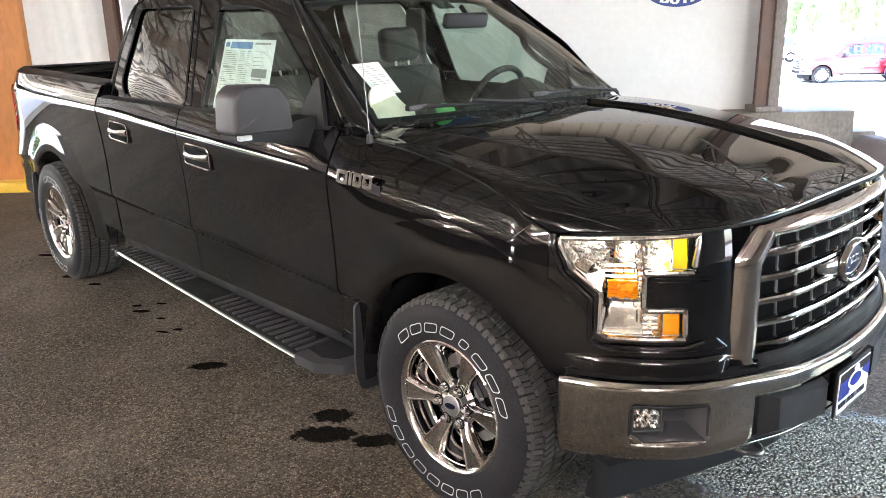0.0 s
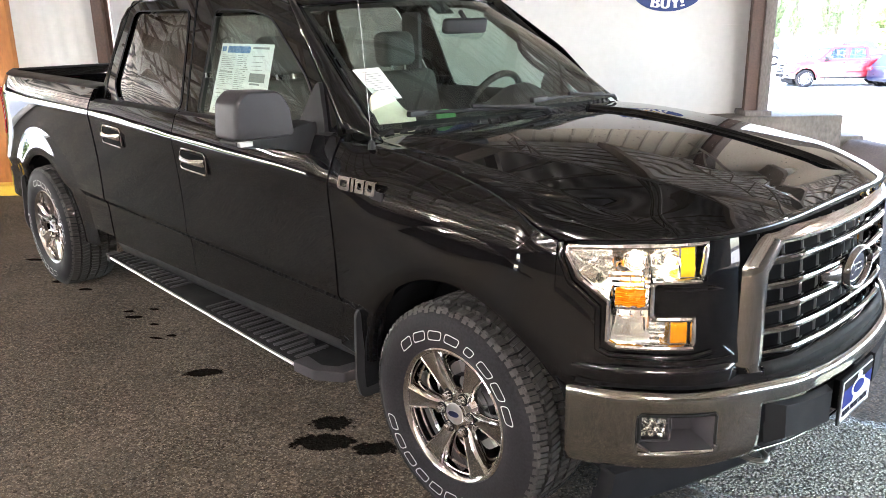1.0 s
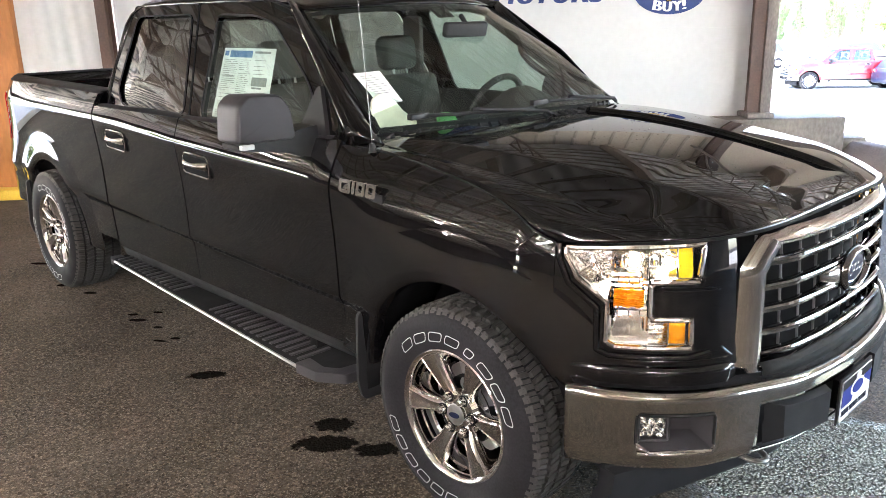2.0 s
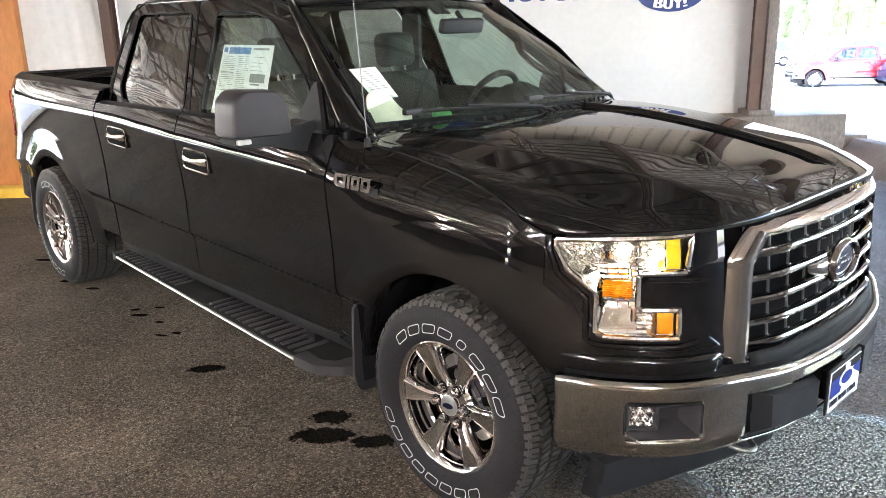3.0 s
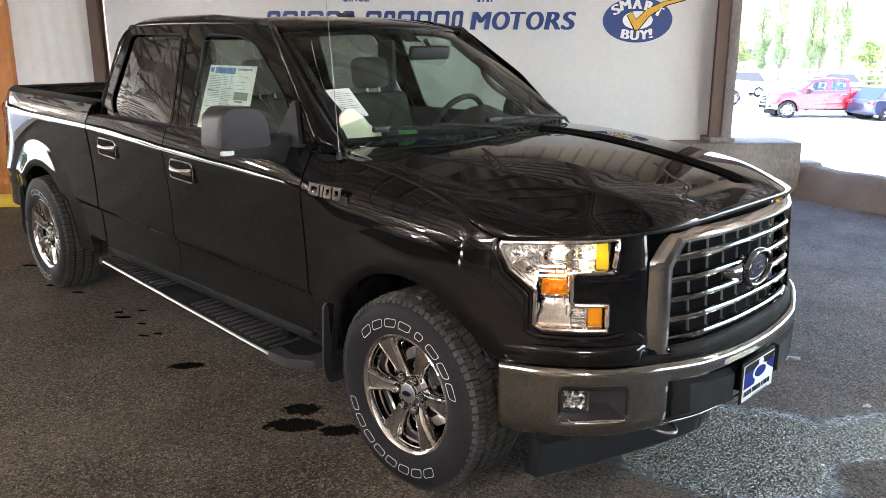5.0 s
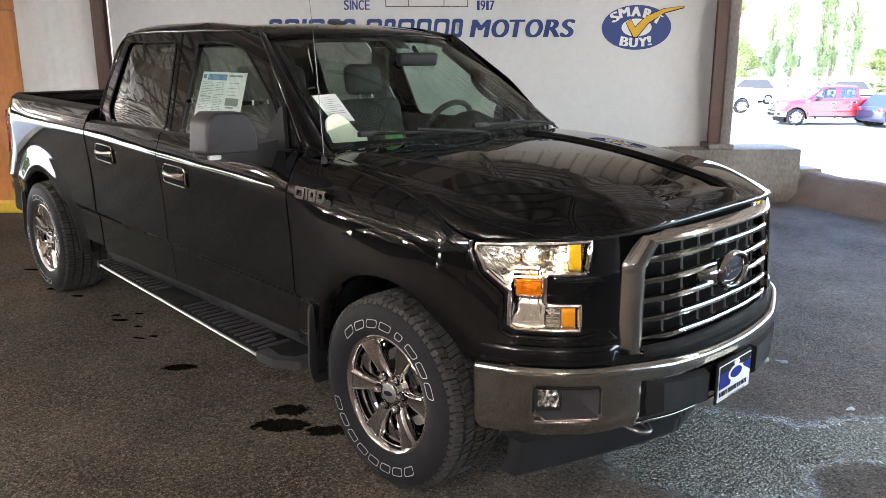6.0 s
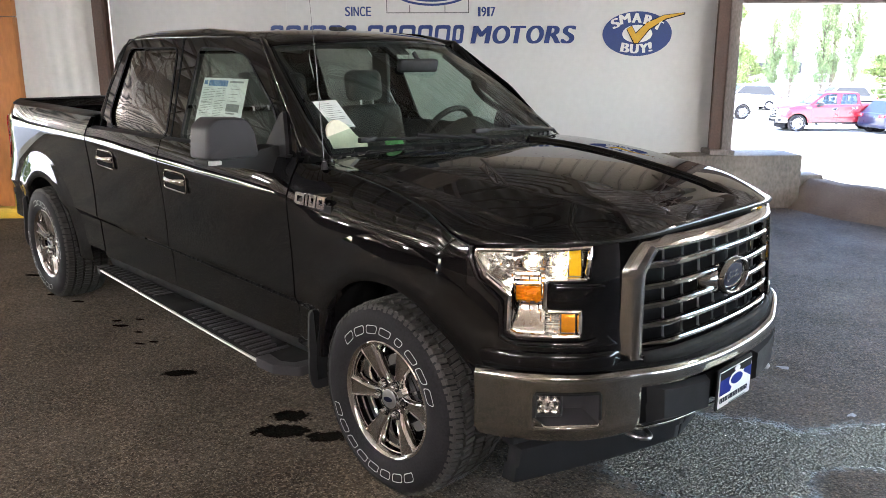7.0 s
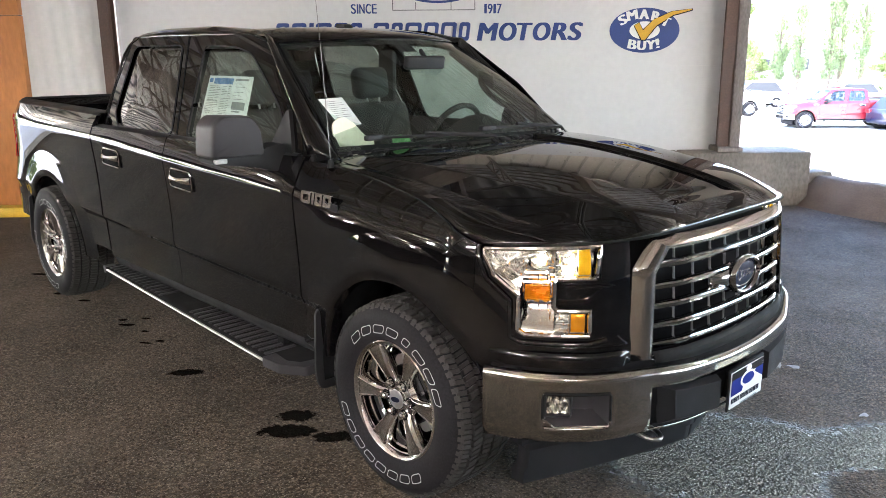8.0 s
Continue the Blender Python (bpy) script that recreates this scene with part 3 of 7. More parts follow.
def build_wheel(truck, m, label):
    """One wheel about its own y axis, outer face towards -y."""
    w = part("wheel", add_lathe(bmesh.new(), [(0.10, 0.02), (0.13, -0.06), (0.13, 0.10), (0.10, 0.12)], 32), M_DARK, truck, label)
    w.matrix_basis = m
    # tyre carcass
    prof = [(0.228, 0.105), (0.25, 0.128), (0.30, 0.14), (0.345, 0.138), (0.385, 0.122), (0.390, 0.112), (0.390, -0.112), (0.385, -0.124), (0.345, -0.141),
            (0.318, -0.1425), (0.30, -0.142), (0.272, -0.138), (0.256, -0.130), (0.25, -0.128), (0.247, -0.120), (0.228, -0.105)]
    widen = lambda y: y if y < -0.075 else -0.075 + (y + 0.075) * 1.15
    prof = [(r_, widen(y)) for r_, y in prof]
    tyre = part("tyre", add_lathe(bmesh.new(), prof, 96, True), M_RUBBER, w, "black all-terrain tyre with outlined white raised marks", smooth=50)
    tread = bmesh.new()
    rnd = random.Random(4)
    for row, (y0, y1) in enumerate([(-0.124, -0.083), (-0.071, -0.032), (-0.020, 0.020), (0.032, 0.071), (0.083, 0.124)]):
        cnt = 118 if row in (0, 4) else 108
        for k in range(cnt):
            t0 = 2 * math.pi * (k + (row % 2) * 0.5) / cnt
            t1 = t0 + 2 * math.pi / cnt * (0.64 if k % 2 else 0.82)
            sk = 0.022 * (1 if row in (1, 3) else -0.7)
            ri, ro = 0.388, 0.4085 - (0.004 if row in (0, 4) else 0) - 0.003 * (k % 2)
            vs = []
            for r_ in (ri, ro):
                for (t, y) in ((t0, y0), (t1, y0), (t1 + sk, y1), (t0 + sk, y1)):
                    rr = r_ - (0.010 if (r_ == ro and ((row == 0 and y == y0) or (row == 4 and y == y1))) else 0)
                    vs.append(tread.verts.new((rr * math.cos(t), y, rr * math.sin(t))))
            for q in ((4, 5, 6, 7), (0, 1, 5, 4), (1, 2, 6, 5), (2, 3, 7, 6), (3, 0, 4, 7)):
                tread.faces.new([vs[i] for i in q])
    # shoulder lugs that run down on to the sidewall
    for k in range(78):
        t0 = 2 * math.pi * k / 78
        t1 = t0 + 2 * math.pi / 78 * (0.66 if k % 2 else 0.74)
        for sgn in (-1, 1):
            prof2 = [(0.4, 0.118), (0.389, 0.127), (0.378 if k % 2 else 0.382, 0.1320)]
            a = [tread.verts.new((r_ * math.cos(t0), sgn * y_, r_ * math.sin(t0))) for r_, y_ in prof2]
            b = [tread.verts.new((r_ * math.cos(t1), sgn * y_, r_ * math.sin(t1))) for r_, y_ in prof2]
            for i in range(2):
                tread.faces.new((a[i], b[i], b[i + 1], a[i + 1]))
    for v in tread.verts:
        v.co.y = widen(v.co.y)
    part("tread", tread, M_TREAD, tyre, "dusty block tread", smooth=0)
    # outlined white marks on the sidewall, plain block shapes
    def mark(t, wid, slant, rad, h):
        def fn(a, b):
            r_ = rad + b
            tt = t - (a + slant * b) / rad
            return Vector((r_ * math.cos(tt), -0.1455, r_ * math.sin(tt)))
        e = 0.0031
        outer = rounded([(-wid, -h), (wid, -h), (wid, h), (-wid, h)], 0.013, 4)
        inner = rounded([(-wid + e, -h + e), (wid - e, -h + e), (wid - e, h - e), (-wid + e, h - e)], 0.011, 4)
        part("white_mark", add_ring(bmesh.new(), outer, inner, fn), M_WHITELET, tyre, "outlined white raised shape", 0)
    for k in range(8):
        mark(radians(124 - k * 15.8), 0.034 if k != 4 else 0.02, 0.3, 0.301, 0.018)
    for k in range(8):
        mark(radians(292 - k * 13.8), 0.031, 0.3, 0.318, 0.019)
    # rim
    rim = part("rim", add_lathe(bmesh.new(), [(0.250, -0.118), (0.2505, -0.127), (0.245, -0.131), (0.238, -0.128), (0.232, -0.121), (0.230, -0.106), (0.224, -0.102), (0.221, -0.080), (0.213, -0.076), (0.209, -0.045), (0.203, -0.040), (0.200, 0.10), (0.235, 0.11)], 72),
               M_CHROME, w, "chrome six-spoke alloy rim")
    spk = bmesh.new()
    for k in range(6):
        rot = Matrix.Rotation(2 * math.pi * k / 6 + math.pi / 5, 4, "Y")
        prof_r = [0.046, 0.062, 0.080, 0.10, 0.13, 0.165, 0.20, 0.225, 0.240]
        half_w = [0.024, 0.021, 0.0175, 0.0165, 0.019, 0.0255, 0.034, 0.039, 0.041]
        depth = [-0.090, -0.092, -0.096, -0.102, -0.109, -0.114, -0.118, -0.121, -0.120]
        rows = []
        for r_, hw, d in zip(prof_r, half_w, depth):
            row = []
            for f_, more, dd in ((-1, 0.017, 0.085), (-1, 0.014, 0.040), (-1, 0.009, 0.014), (-1, 0.002, 0.002), (-0.94, 0, 0.0), (-0.84, 0, 0.003), (0, 0, 0.0065),
                                 (0.84, 0, 0.003), (0.94, 0, 0.0), (1, 0.002, 0.002), (1, 0.009, 0.014), (1, 0.014, 0.040), (1, 0.017, 0.085)):
                w_ = f_ * (hw + more)
                row.append(spk.verts.new(rot @ Vector((w_, d + dd, math.sqrt(r_ * r_ - w_ * w_)))))
            rows.append(row)
        for r0, r1 in zip(rows, rows[1:]):
            for j in range(12):
                spk.faces.new((r0[j], r0[j + 1], r1[j + 1], r1[j]))
    part("spokes", spk, M_CHROME, rim, "", smooth=28)
    hubm = bmesh.new()
    add_lathe(hubm, [(0.0, -0.104), (0.036, -0.104), (0.041, -0.102), (0.043, -0.096), (0.06, -0.095), (0.078, -0.09), (0.09, -0.07)], 40)
    part("hub", hubm, M_CHROME, rim)
    cap = bmesh.new()
    add_lathe(cap, [(0.0, -0.1105), (0.034, -0.1105), (0.039, -0.108), (0.041, -0.098)], 36)
    part("centre_cap", cap, M_SATIN, rim, "satin grey centre cap with dark oval")
    ov = bmesh.new()
    add_prism(ov, [(0.026 * math.cos(t), 0.011 * math.sin(t)) for t in (2 * math.pi * k / 28 for k in range(28))], lambda a, b, c: Vector((a, c, b)), -0.1125, -0.110)
    part("oval", ov, M_EMBLEM, rim)
    for k in range(6):
        t = 2 * math.pi * k / 6 + math.pi / 5
        nut = bmesh.new()
        add_lathe(nut, [(0.0, -0.124), (0.009, -0.124), (0.014, -0.118), (0.0155, -0.10), (0.018, -0.09)], 12)
        for v in nut.verts:
            v.co += Vector((0.070 * math.sin(t), 0, 0.070 * math.cos(t)))
        part("lug_nut", nut, M_CHROME, rim)
        # Near-black ring puts the recess shade round each nut into colour.
        well = bmesh.new()
        add_lathe(well, [(0.018, -0.101), (0.0225, -0.0985)], 16)
        for v in well.verts:
            v.co += Vector((0.070 * math.sin(t), 0, 0.070 * math.cos(t)))
        part("nut_seat", well, M_DARK, rim)
    disc = bmesh.new()
    add_lathe(disc, [(0.05, -0.03), (0.17, -0.03), (0.17, -0.012), (0.05, -0.012)], 40, True)
    part("brake_disc", disc, M_SATIN, w)
    cal = bmesh.new()
    add_lathe(cal, [(0.10, -0.055), (0.185, -0.055), (0.19, 0.01), (0.10, 0.01)], 10, True, 0.3, 1.2)
    part("caliper", cal, M_GREYPLASTIC, w)
    back = bmesh.new()
    add_lathe(back, [(0.0, 0.03), (0.212, 0.03)], 32)
    part("back_plate", back, M_DARK, w)
    return w


def build_truck():
    truck = thing("pickup_truck", "glossy black crew-cab pickup truck with chrome grille, bumper and wheels", "truck", "pickup trucks")
    P = lambda name, bm, mat_, parent=truck, label="", smooth=35, solid=0.0: part(name, bm, mat_, parent, label, smooth, solid)
    aH0, aH1, aH2 = a_of_x(0.42), a_of_x(0.545) + 0.030, a_of_x(0.66) + 0.024
    aH3, aG, aE, aL = a_of_x(0.785) + 0.018, a_of_y(0.59), a_of_x(0.765) + 0.008, a_of_x(0.42) + 0.035
    hl_top = lambda a: lerp(1.106, 1.134, (a - aH0) / (aH3 - aH0))
    for s in (-1, 1):
        far = s > 0
        # front fender up to the headlight
        xs = arch_cols(0.0, -0.665, 0.42)
        P("front_fender", body_panel(xs, hood_edge, 0.47, s), M_PAINT)
        # black corner panel round the headlight
        zb = 0.70
        diag = lambda a: table([(aL, 1.085), (aL + 0.04, 1.020), (aH1, 0.955)], a)
        cz = lambda v: (lambda a: v)

        def strip(name, cols, lo, hi, m=12, off=-0.004):
            P(name, add_sheet(bmesh.new(), lambda a, t: skin(a, lerp(lo(a), hi(a), t), off, s), cols, steps(0, 1, m), flip=far), M_PAINT)

        def lamp_low(a):
            if a < aL - 0.0002:
                return hl_top(a)
            return diag(a) if a < aH1 - 0.0002 else 0.815
        strip("lamp_lower_panel", steps(aH0, aL - 0.0005, 6) + steps(aL, aH1 - 0.0005, 12) + steps(aH1, aH3, 20), lambda a: max(0.745, low_edge(nose(a)[0].x, 0.745)), lamp_low, 16)
        strip("lamp_notch_panel", steps(aH2, aH3, 10), cz(0.906), cz(1.020), 8, 0.004)
        strip("lamp_end_panel", steps(aE, aH3, 4), cz(0.80), cz(0.907), 6)
        strip("corner_panel", steps(aH3, aG, 16), cz(0.745), cz(1.148), 40)
        lipz = [(0.70, 0.012), (0.715, 0.013), (0.735, 0.013), (0.746, 0.011), (0.752, 0.006), (0.756, -0.002), (0.758, -0.012)]
        lowlip = bmesh.new()
        add_sheet(lowlip, lambda a, k: skin(a, max(lipz[k][0], low_edge(min(nose(a)[0].x, 0.499), 0.0) if nose(a)[0].x < 0.5 else 0.0), lipz[k][1] - 0.02 * smooth01((a - aG + 0.05) / 0.05), s), steps(aH0 + 0.02, aG, 40), range(7), flip=far)
        P("lower_lip", lowlip, M_PAINT, smooth=50)
        # arch's front edge below the corner
        lip = bmesh.new()
        add_sheet(lip, lambda a, t: skin(a, lerp(max(0.655, low_edge(min(nose(a)[0].x, 0.499), 0.655)) if nose(a)[0].x < 0.5 else 0.655, 0.702, t), -0.012, s), steps(aH0, aG + 0.02, 20), [0, 1], flip=far)
        P("lower_trim", lip, M_GREYPLASTIC, solid=0.004)
        # headlight: housing, reflector, lens
        hl = P("headlight", bmesh.new(), M_CHROME, truck, "clear headlight with amber side reflectors")
        strips = [(aL, aH1, diag, hl_top), (aH1, aH2, cz(0.815), hl_top), (aH2, aH3, cz(1.020), hl_top), (aH2, aE, cz(0.815), cz(0.906))]
        refl, lens = bmesh.new(), bmesh.new()
        for a0, a1, lo, hi in strips:
            def deep(a, t, lo=lo, hi=hi, a0=a0, a1=a1):
                z = lerp(lo(a), hi(a), t)
                e = min(t, 1 - t) * 2
                d = 0.012 + 0.05 * smooth01(e * 1.6)
                return skin(a, z, -d + (0.0080 * ((z / 0.017) % 1.0 - 0.5) + 0.0050 * ((a / 0.036 + 0.35 * math.floor(z / 0.034)) % 1.0 - 0.5)) * e, s)
            add_sheet(refl, deep, steps(a0, a1, 36), steps(0, 1, 36), flip=far)
            add_sheet(lens, lambda a, t, lo=lo, hi=hi: skin(a, lerp(lo(a) + 0.002, hi(a) - 0.002, t), 0.006 + 0.006 * math.sin(math.pi * t), s), steps(a0, a1, 10), steps(0, 1, 6), flip=far)
        P("reflector", refl, M_REFLECT, hl, "bright faceted reflector", 25)
        bmesh.ops.remove_doubles(lens, verts=lens.verts[:], dist=0.0005)
        P("lens", lens, M_CLEAR, hl, "clear lens", 60)
        for (a0, a1, z0, z1, d) in ((aH3 - 0.085, aH3 - 0.036, 1.030, 1.122, -0.012), (aE - 0.066, aE - 0.014, 0.826, 0.898, -0.012)):
            am = bmesh.new()
            add_sheet(am, lambda a, t: skin(a, lerp(z0, z1, t), d + 0.0015 * math.sin(a * 320 + 60 * t), s), steps(a0, a1, 16), steps(0, 1, 4), flip=far)
            # The upper reflector takes the lit copy of the amber.
            P("amber_reflector", am, M_AMBERLIT if z0 > 1 else M_AMBER, hl, "amber reflector", 25, 0.006)
            bz = [skin(a, z, d + 0.004, s) for a, z in ((a0, z0), (a1, z0), (a1, z1), (a0, z1), (a0, z0))]
            P("reflector_bezel", add_tube(bmesh.new(), bz, 0.0035, 6), M_CHROME, hl)
        am = bmesh.new()
        add_sheet(am, lambda a, t: skin(a, lerp(0.930, 0.985, t), -0.034 + 0.004 * math.sin(a * 150) + 0.005 * ((t * 8) % 1.0), s), steps(aH1 + 0.016, aH2 - 0.016, 24), steps(0, 1, 48), flip=far)
        P("turn_signal", am, M_AMBER, hl, "amber turn signal", 25)
        for (a, z, r_) in ((lerp(aH1, aH2, 0.6), 1.075, 0.034), (lerp(aH2, aH3, 0.35), 1.078, 0.03)):
            c = skin(a, z, -0.022, s)
            nn = nose_normal(a)
            nn3 = Vector((nn.x, s * nn.y, 0))
            for k in range(3):
                pts = [c + nn3 * (0.004 * k) + (r_ - 0.008 * k) * (math.cos(t) * nn3.cross(Vector((0, 0, 1))) + math.sin(t) * Vector((0, 0, 1))) for t in (2 * math.pi * j / 20 for j in range(21))]
                P("bulb_ring", add_tube(bmesh.new(), pts, 0.003, 6, False), M_REFLECT, hl)
        # Glow added to these bulbs to brighten the inside of the headlight.
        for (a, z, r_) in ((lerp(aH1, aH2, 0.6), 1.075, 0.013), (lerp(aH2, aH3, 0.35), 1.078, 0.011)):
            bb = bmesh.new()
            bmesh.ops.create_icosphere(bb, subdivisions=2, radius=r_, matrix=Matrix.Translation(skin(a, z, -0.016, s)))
            P("bulb", bb, M_BULBGLOW, hl, "warm bulb, its glow added to brighten the headlight", 60)
        # chrome rims of the lamp and of the notch
        rimb = bmesh.new()
        loop = [(aL, hl_top(aL)), (lerp(aL, aH3, 0.5), hl_top(lerp(aL, aH3, 0.5))), (aH3, hl_top(aH3)), (aH3 - 0.022, 1.022), (aH2 + 0.012, 1.020), (aH2, 1.008), (aH2, 0.918), (aH2 + 0.012, 0.906),
                (aE, 0.906), (aE, 0.817), (aH1 + 0.03, 0.815), (aH1, 0.83), (aH1, 0.955), (aL + 0.04, 1.020), (aL, 1.085), (aL, hl_top(aL))]
        path = []
        for (a0, z0), (a1, z1) in zip(loop, loop[1:]):
            path += [skin(lerp(a0, a1, t), lerp(z0, z1, t), 0.003, s) for t in steps(0, 1, 6)[:-1]]
        add_tube(rimb, path + [path[0]], 0.009, 8, False)
        P("lamp_rim", rimb, M_CHROME, hl, "bright rim")
        # flares round the wheel openings
        for cx, t0, t1 in ((0.0, 27, 176), (REAR_AXLE, -2, 183)):
            fprof = [(0.500, -0.035), (0.502, 0.005), (0.507, 0.0125), (0.520, 0.0155), (0.550, 0.0160), (0.568, 0.0145), (0.590, 0.0112), (0.620, 0.0072), (0.655, 0.0035), (0.690, 0.0008), (0.720, -0.003)]

            def flare(t, k):
                r_, off = fprof[k]
                x, z = cx + r_ * math.cos(t), 0.40 + r_ * math.sin(t)
                return skin(a_of_x(x), z, off, s)
            fb = bmesh.new()
            add_sheet(fb, flare, steps(radians(t0), radians(t1), 60), range(len(fprof)), flip=not far)
            P("arch_flare", fb, M_PAINT, smooth=60)
        # raised edge of the corner panel beside and below the lamp
        edge_line = [(aH0 + 0.012, 1.118), (aH0 + 0.016, 1.075), (aL + 0.012, 1.000), (aH1 - 0.030, 0.930), (aH1 - 0.026, 0.800), (aH1 + 0.010, 0.785), (aE, 0.785), (aH3 + 0.03, 0.800)]
        ring_pts = []
        for (a0, z0), (a1, z1) in zip(edge_line, edge_line[1:]):
            ring_pts += [skin(lerp(a0, a1, t), lerp(z0, z1, t), -0.003, s) for t in steps(0, 1, 6)[:-1]]
        P("lamp_surround", add_tube(bmesh.new(), ring_pts, 0.011, 8), M_PAINT, smooth=60)
        for run in ([(aH2 + 0.03, 1.004), (aH3 + 0.02, 1.000), (aH3 + 0.05, 0.990), (aH2 + 0.04, 0.992)], [(aH1 + 0.03, 0.772), (aG - 0.05, 0.772), (aG - 0.02, 0.775), (aG - 0.055, 0.806)]):
            crs = []
            for (a0, z0), (a1, z1) in zip(run, run[1:]):
                crs += [skin(lerp(a0, a1, t), lerp(z0, z1, t), 0.002 if z0 > 0.9 else -0.003, s) for t in steps(0, 1, 6)]
            P("panel_crease", tube(crs, 0.0035, 6), M_PAINT, smooth=60)
        # shut line between hood and fender
        P("hood_seam", tube([skin(a_of_x(x), hood_edge(x), 0.001, s) for x in steps(-0.60, 0.42, 24)], 0.0032, 6), M_SEAL)
        # doors
        zbelt = lambda x: 1.335
        fd = P("front_door", body_panel(steps(-1.955, -0.675, 26), zbelt, 0.47, s), M_PAINT)
        rd = P("rear_door", body_panel(steps(-2.99, -1.963, 22), zbelt, 0.47, s), M_PAINT)
        sill = bmesh.new()
        add_sheet(sill, lambda x, t: Vector((x, s * lerp(0.925, 0.90, t), lerp(0.475, 0.40, t))), steps(-2.99, -0.55, 10), steps(0, 1, 3), flip=far)
        P("rocker_panel", sill, M_PLASTIC, solid=0.01)
        # belt ledge and mouldings
        for door, x0, x1 in ((fd, -1.95, -0.72), (rd, -2.97, -1.97)):
            led = bmesh.new()
            add_sheet(led, lambda x, t: Vector((x, s * lerp(half_width(x, 1.335) - 0.002, 0.890, t), 1.336 + 0.012 * math.sin(math.pi * t))), steps(x0, x1, 14), steps(0, 1, 5), flip=far)
            P("belt_moulding", led, M_PLASTIC, door)
        # window frames
        mapf = lambda off: (lambda x, z: house(x, z, off, s))
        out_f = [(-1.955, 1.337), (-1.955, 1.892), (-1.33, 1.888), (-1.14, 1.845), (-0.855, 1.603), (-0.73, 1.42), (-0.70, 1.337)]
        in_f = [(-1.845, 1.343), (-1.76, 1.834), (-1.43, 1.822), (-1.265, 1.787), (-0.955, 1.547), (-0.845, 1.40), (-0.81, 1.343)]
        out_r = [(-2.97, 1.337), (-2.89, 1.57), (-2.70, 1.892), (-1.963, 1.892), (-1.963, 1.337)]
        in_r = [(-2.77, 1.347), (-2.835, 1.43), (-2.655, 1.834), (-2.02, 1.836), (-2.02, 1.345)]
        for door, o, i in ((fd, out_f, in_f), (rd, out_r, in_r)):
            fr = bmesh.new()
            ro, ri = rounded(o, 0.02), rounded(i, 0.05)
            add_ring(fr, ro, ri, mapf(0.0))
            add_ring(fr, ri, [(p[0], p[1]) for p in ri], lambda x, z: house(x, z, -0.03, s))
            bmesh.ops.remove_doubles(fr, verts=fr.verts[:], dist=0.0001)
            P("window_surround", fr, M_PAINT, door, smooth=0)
            sealb = bmesh.new()
            add_tube(sealb, [house(x, z, 0.003, s) for x, z in ri + ri[:1]], 0.0045, 6, False)
            P("window_seal", sealb, M_PLASTIC, door)
            seam = bmesh.new()
            add_tube(seam, [house(x, z, 0.001, s) for x, z in rounded(o, 0.03) + rounded(o, 0.03)[:1]], 0.003, 6, False)
            P("door_seal", seam, M_SEAL, door)
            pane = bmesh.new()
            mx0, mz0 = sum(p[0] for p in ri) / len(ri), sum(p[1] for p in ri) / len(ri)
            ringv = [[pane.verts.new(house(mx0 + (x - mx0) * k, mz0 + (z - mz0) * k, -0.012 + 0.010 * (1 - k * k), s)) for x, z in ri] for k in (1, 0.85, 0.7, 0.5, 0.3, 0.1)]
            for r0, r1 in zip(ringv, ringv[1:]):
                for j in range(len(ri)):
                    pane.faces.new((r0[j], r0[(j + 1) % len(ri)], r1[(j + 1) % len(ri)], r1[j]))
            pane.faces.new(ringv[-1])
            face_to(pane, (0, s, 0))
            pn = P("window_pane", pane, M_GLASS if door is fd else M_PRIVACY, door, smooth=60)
            pn.visible_shadow = False
        # rear quarter of the cab and front pillar
        cq = bmesh.new()
        prof = [(-2.985, 1.26), (-3.0, 1.43), (-2.90, 1.64), (-2.84, 1.787), (-2.77, 1.852), (-2.66, 1.89)]
        prof_i = [(-2.94, 1.362), (-2.94, 1.45), (-2.86, 1.63), (-2.79, 1.76), (-2.72, 1.835), (-2.61, 1.88)]
        va = [cq.verts.new(house(x, z, -0.004, s)) for x, z in prof]
        vb = [cq.verts.new(house(x, z, -0.004, s)) for x, z in prof_i]
        vc = [cq.verts.new(Vector((-2.97 + 0.20 * max(0, (z - 1.5)) / 0.4, s * (glass_y(z) - 0.12), z))) for x, z in prof]
        for i in range(5):
            for q in ((va[i], va[i + 1], vb[i + 1], vb[i]), (vc[i], vc[i + 1], va[i + 1], va[i])):
                cq.faces.new(q)
        P("rear_pillar", cq, M_PAINT, solid=0.003)
        ap = bmesh.new()

        def pillar(t, k):
            d = house(lerp(-0.70, -1.17, t), lerp(1.385, 1.875, t), 0.004, s)
            w_ = Vector((lerp(-0.58, -1.28, t), s * lerp(0.805, 0.635, t), lerp(1.355, 1.832, t)))
            p = d.lerp(w_, k)
            p += Vector((0.35, s * 0.5, 0.45)) * (0.05 if s < 0 else 0.012) * math.sin(math.pi * k)
            return p
        add_sheet(ap, pillar, steps(-0.08, 1, 14), steps(0, 1, 7), flip=not far)
        P("front_pillar", ap, M_PAINT, solid=0.003)
        edge = bmesh.new()
        add_tube(edge, [pillar(t, 1.0) for t in steps(0, 1, 8)], 0.006, 6)
        P("windshield_trim", edge, M_SEAL)
        rail = bmesh.new()
        low = [(0, -1.17, 1.872), (0.08, -1.30, 1.884), (0.3, -1.75, 1.889), (0.65, -2.35, 1.892), (0.80, -2.62, 1.888), (0.9, -2.745, 1.845), (1.0, -2.825, 1.775)]
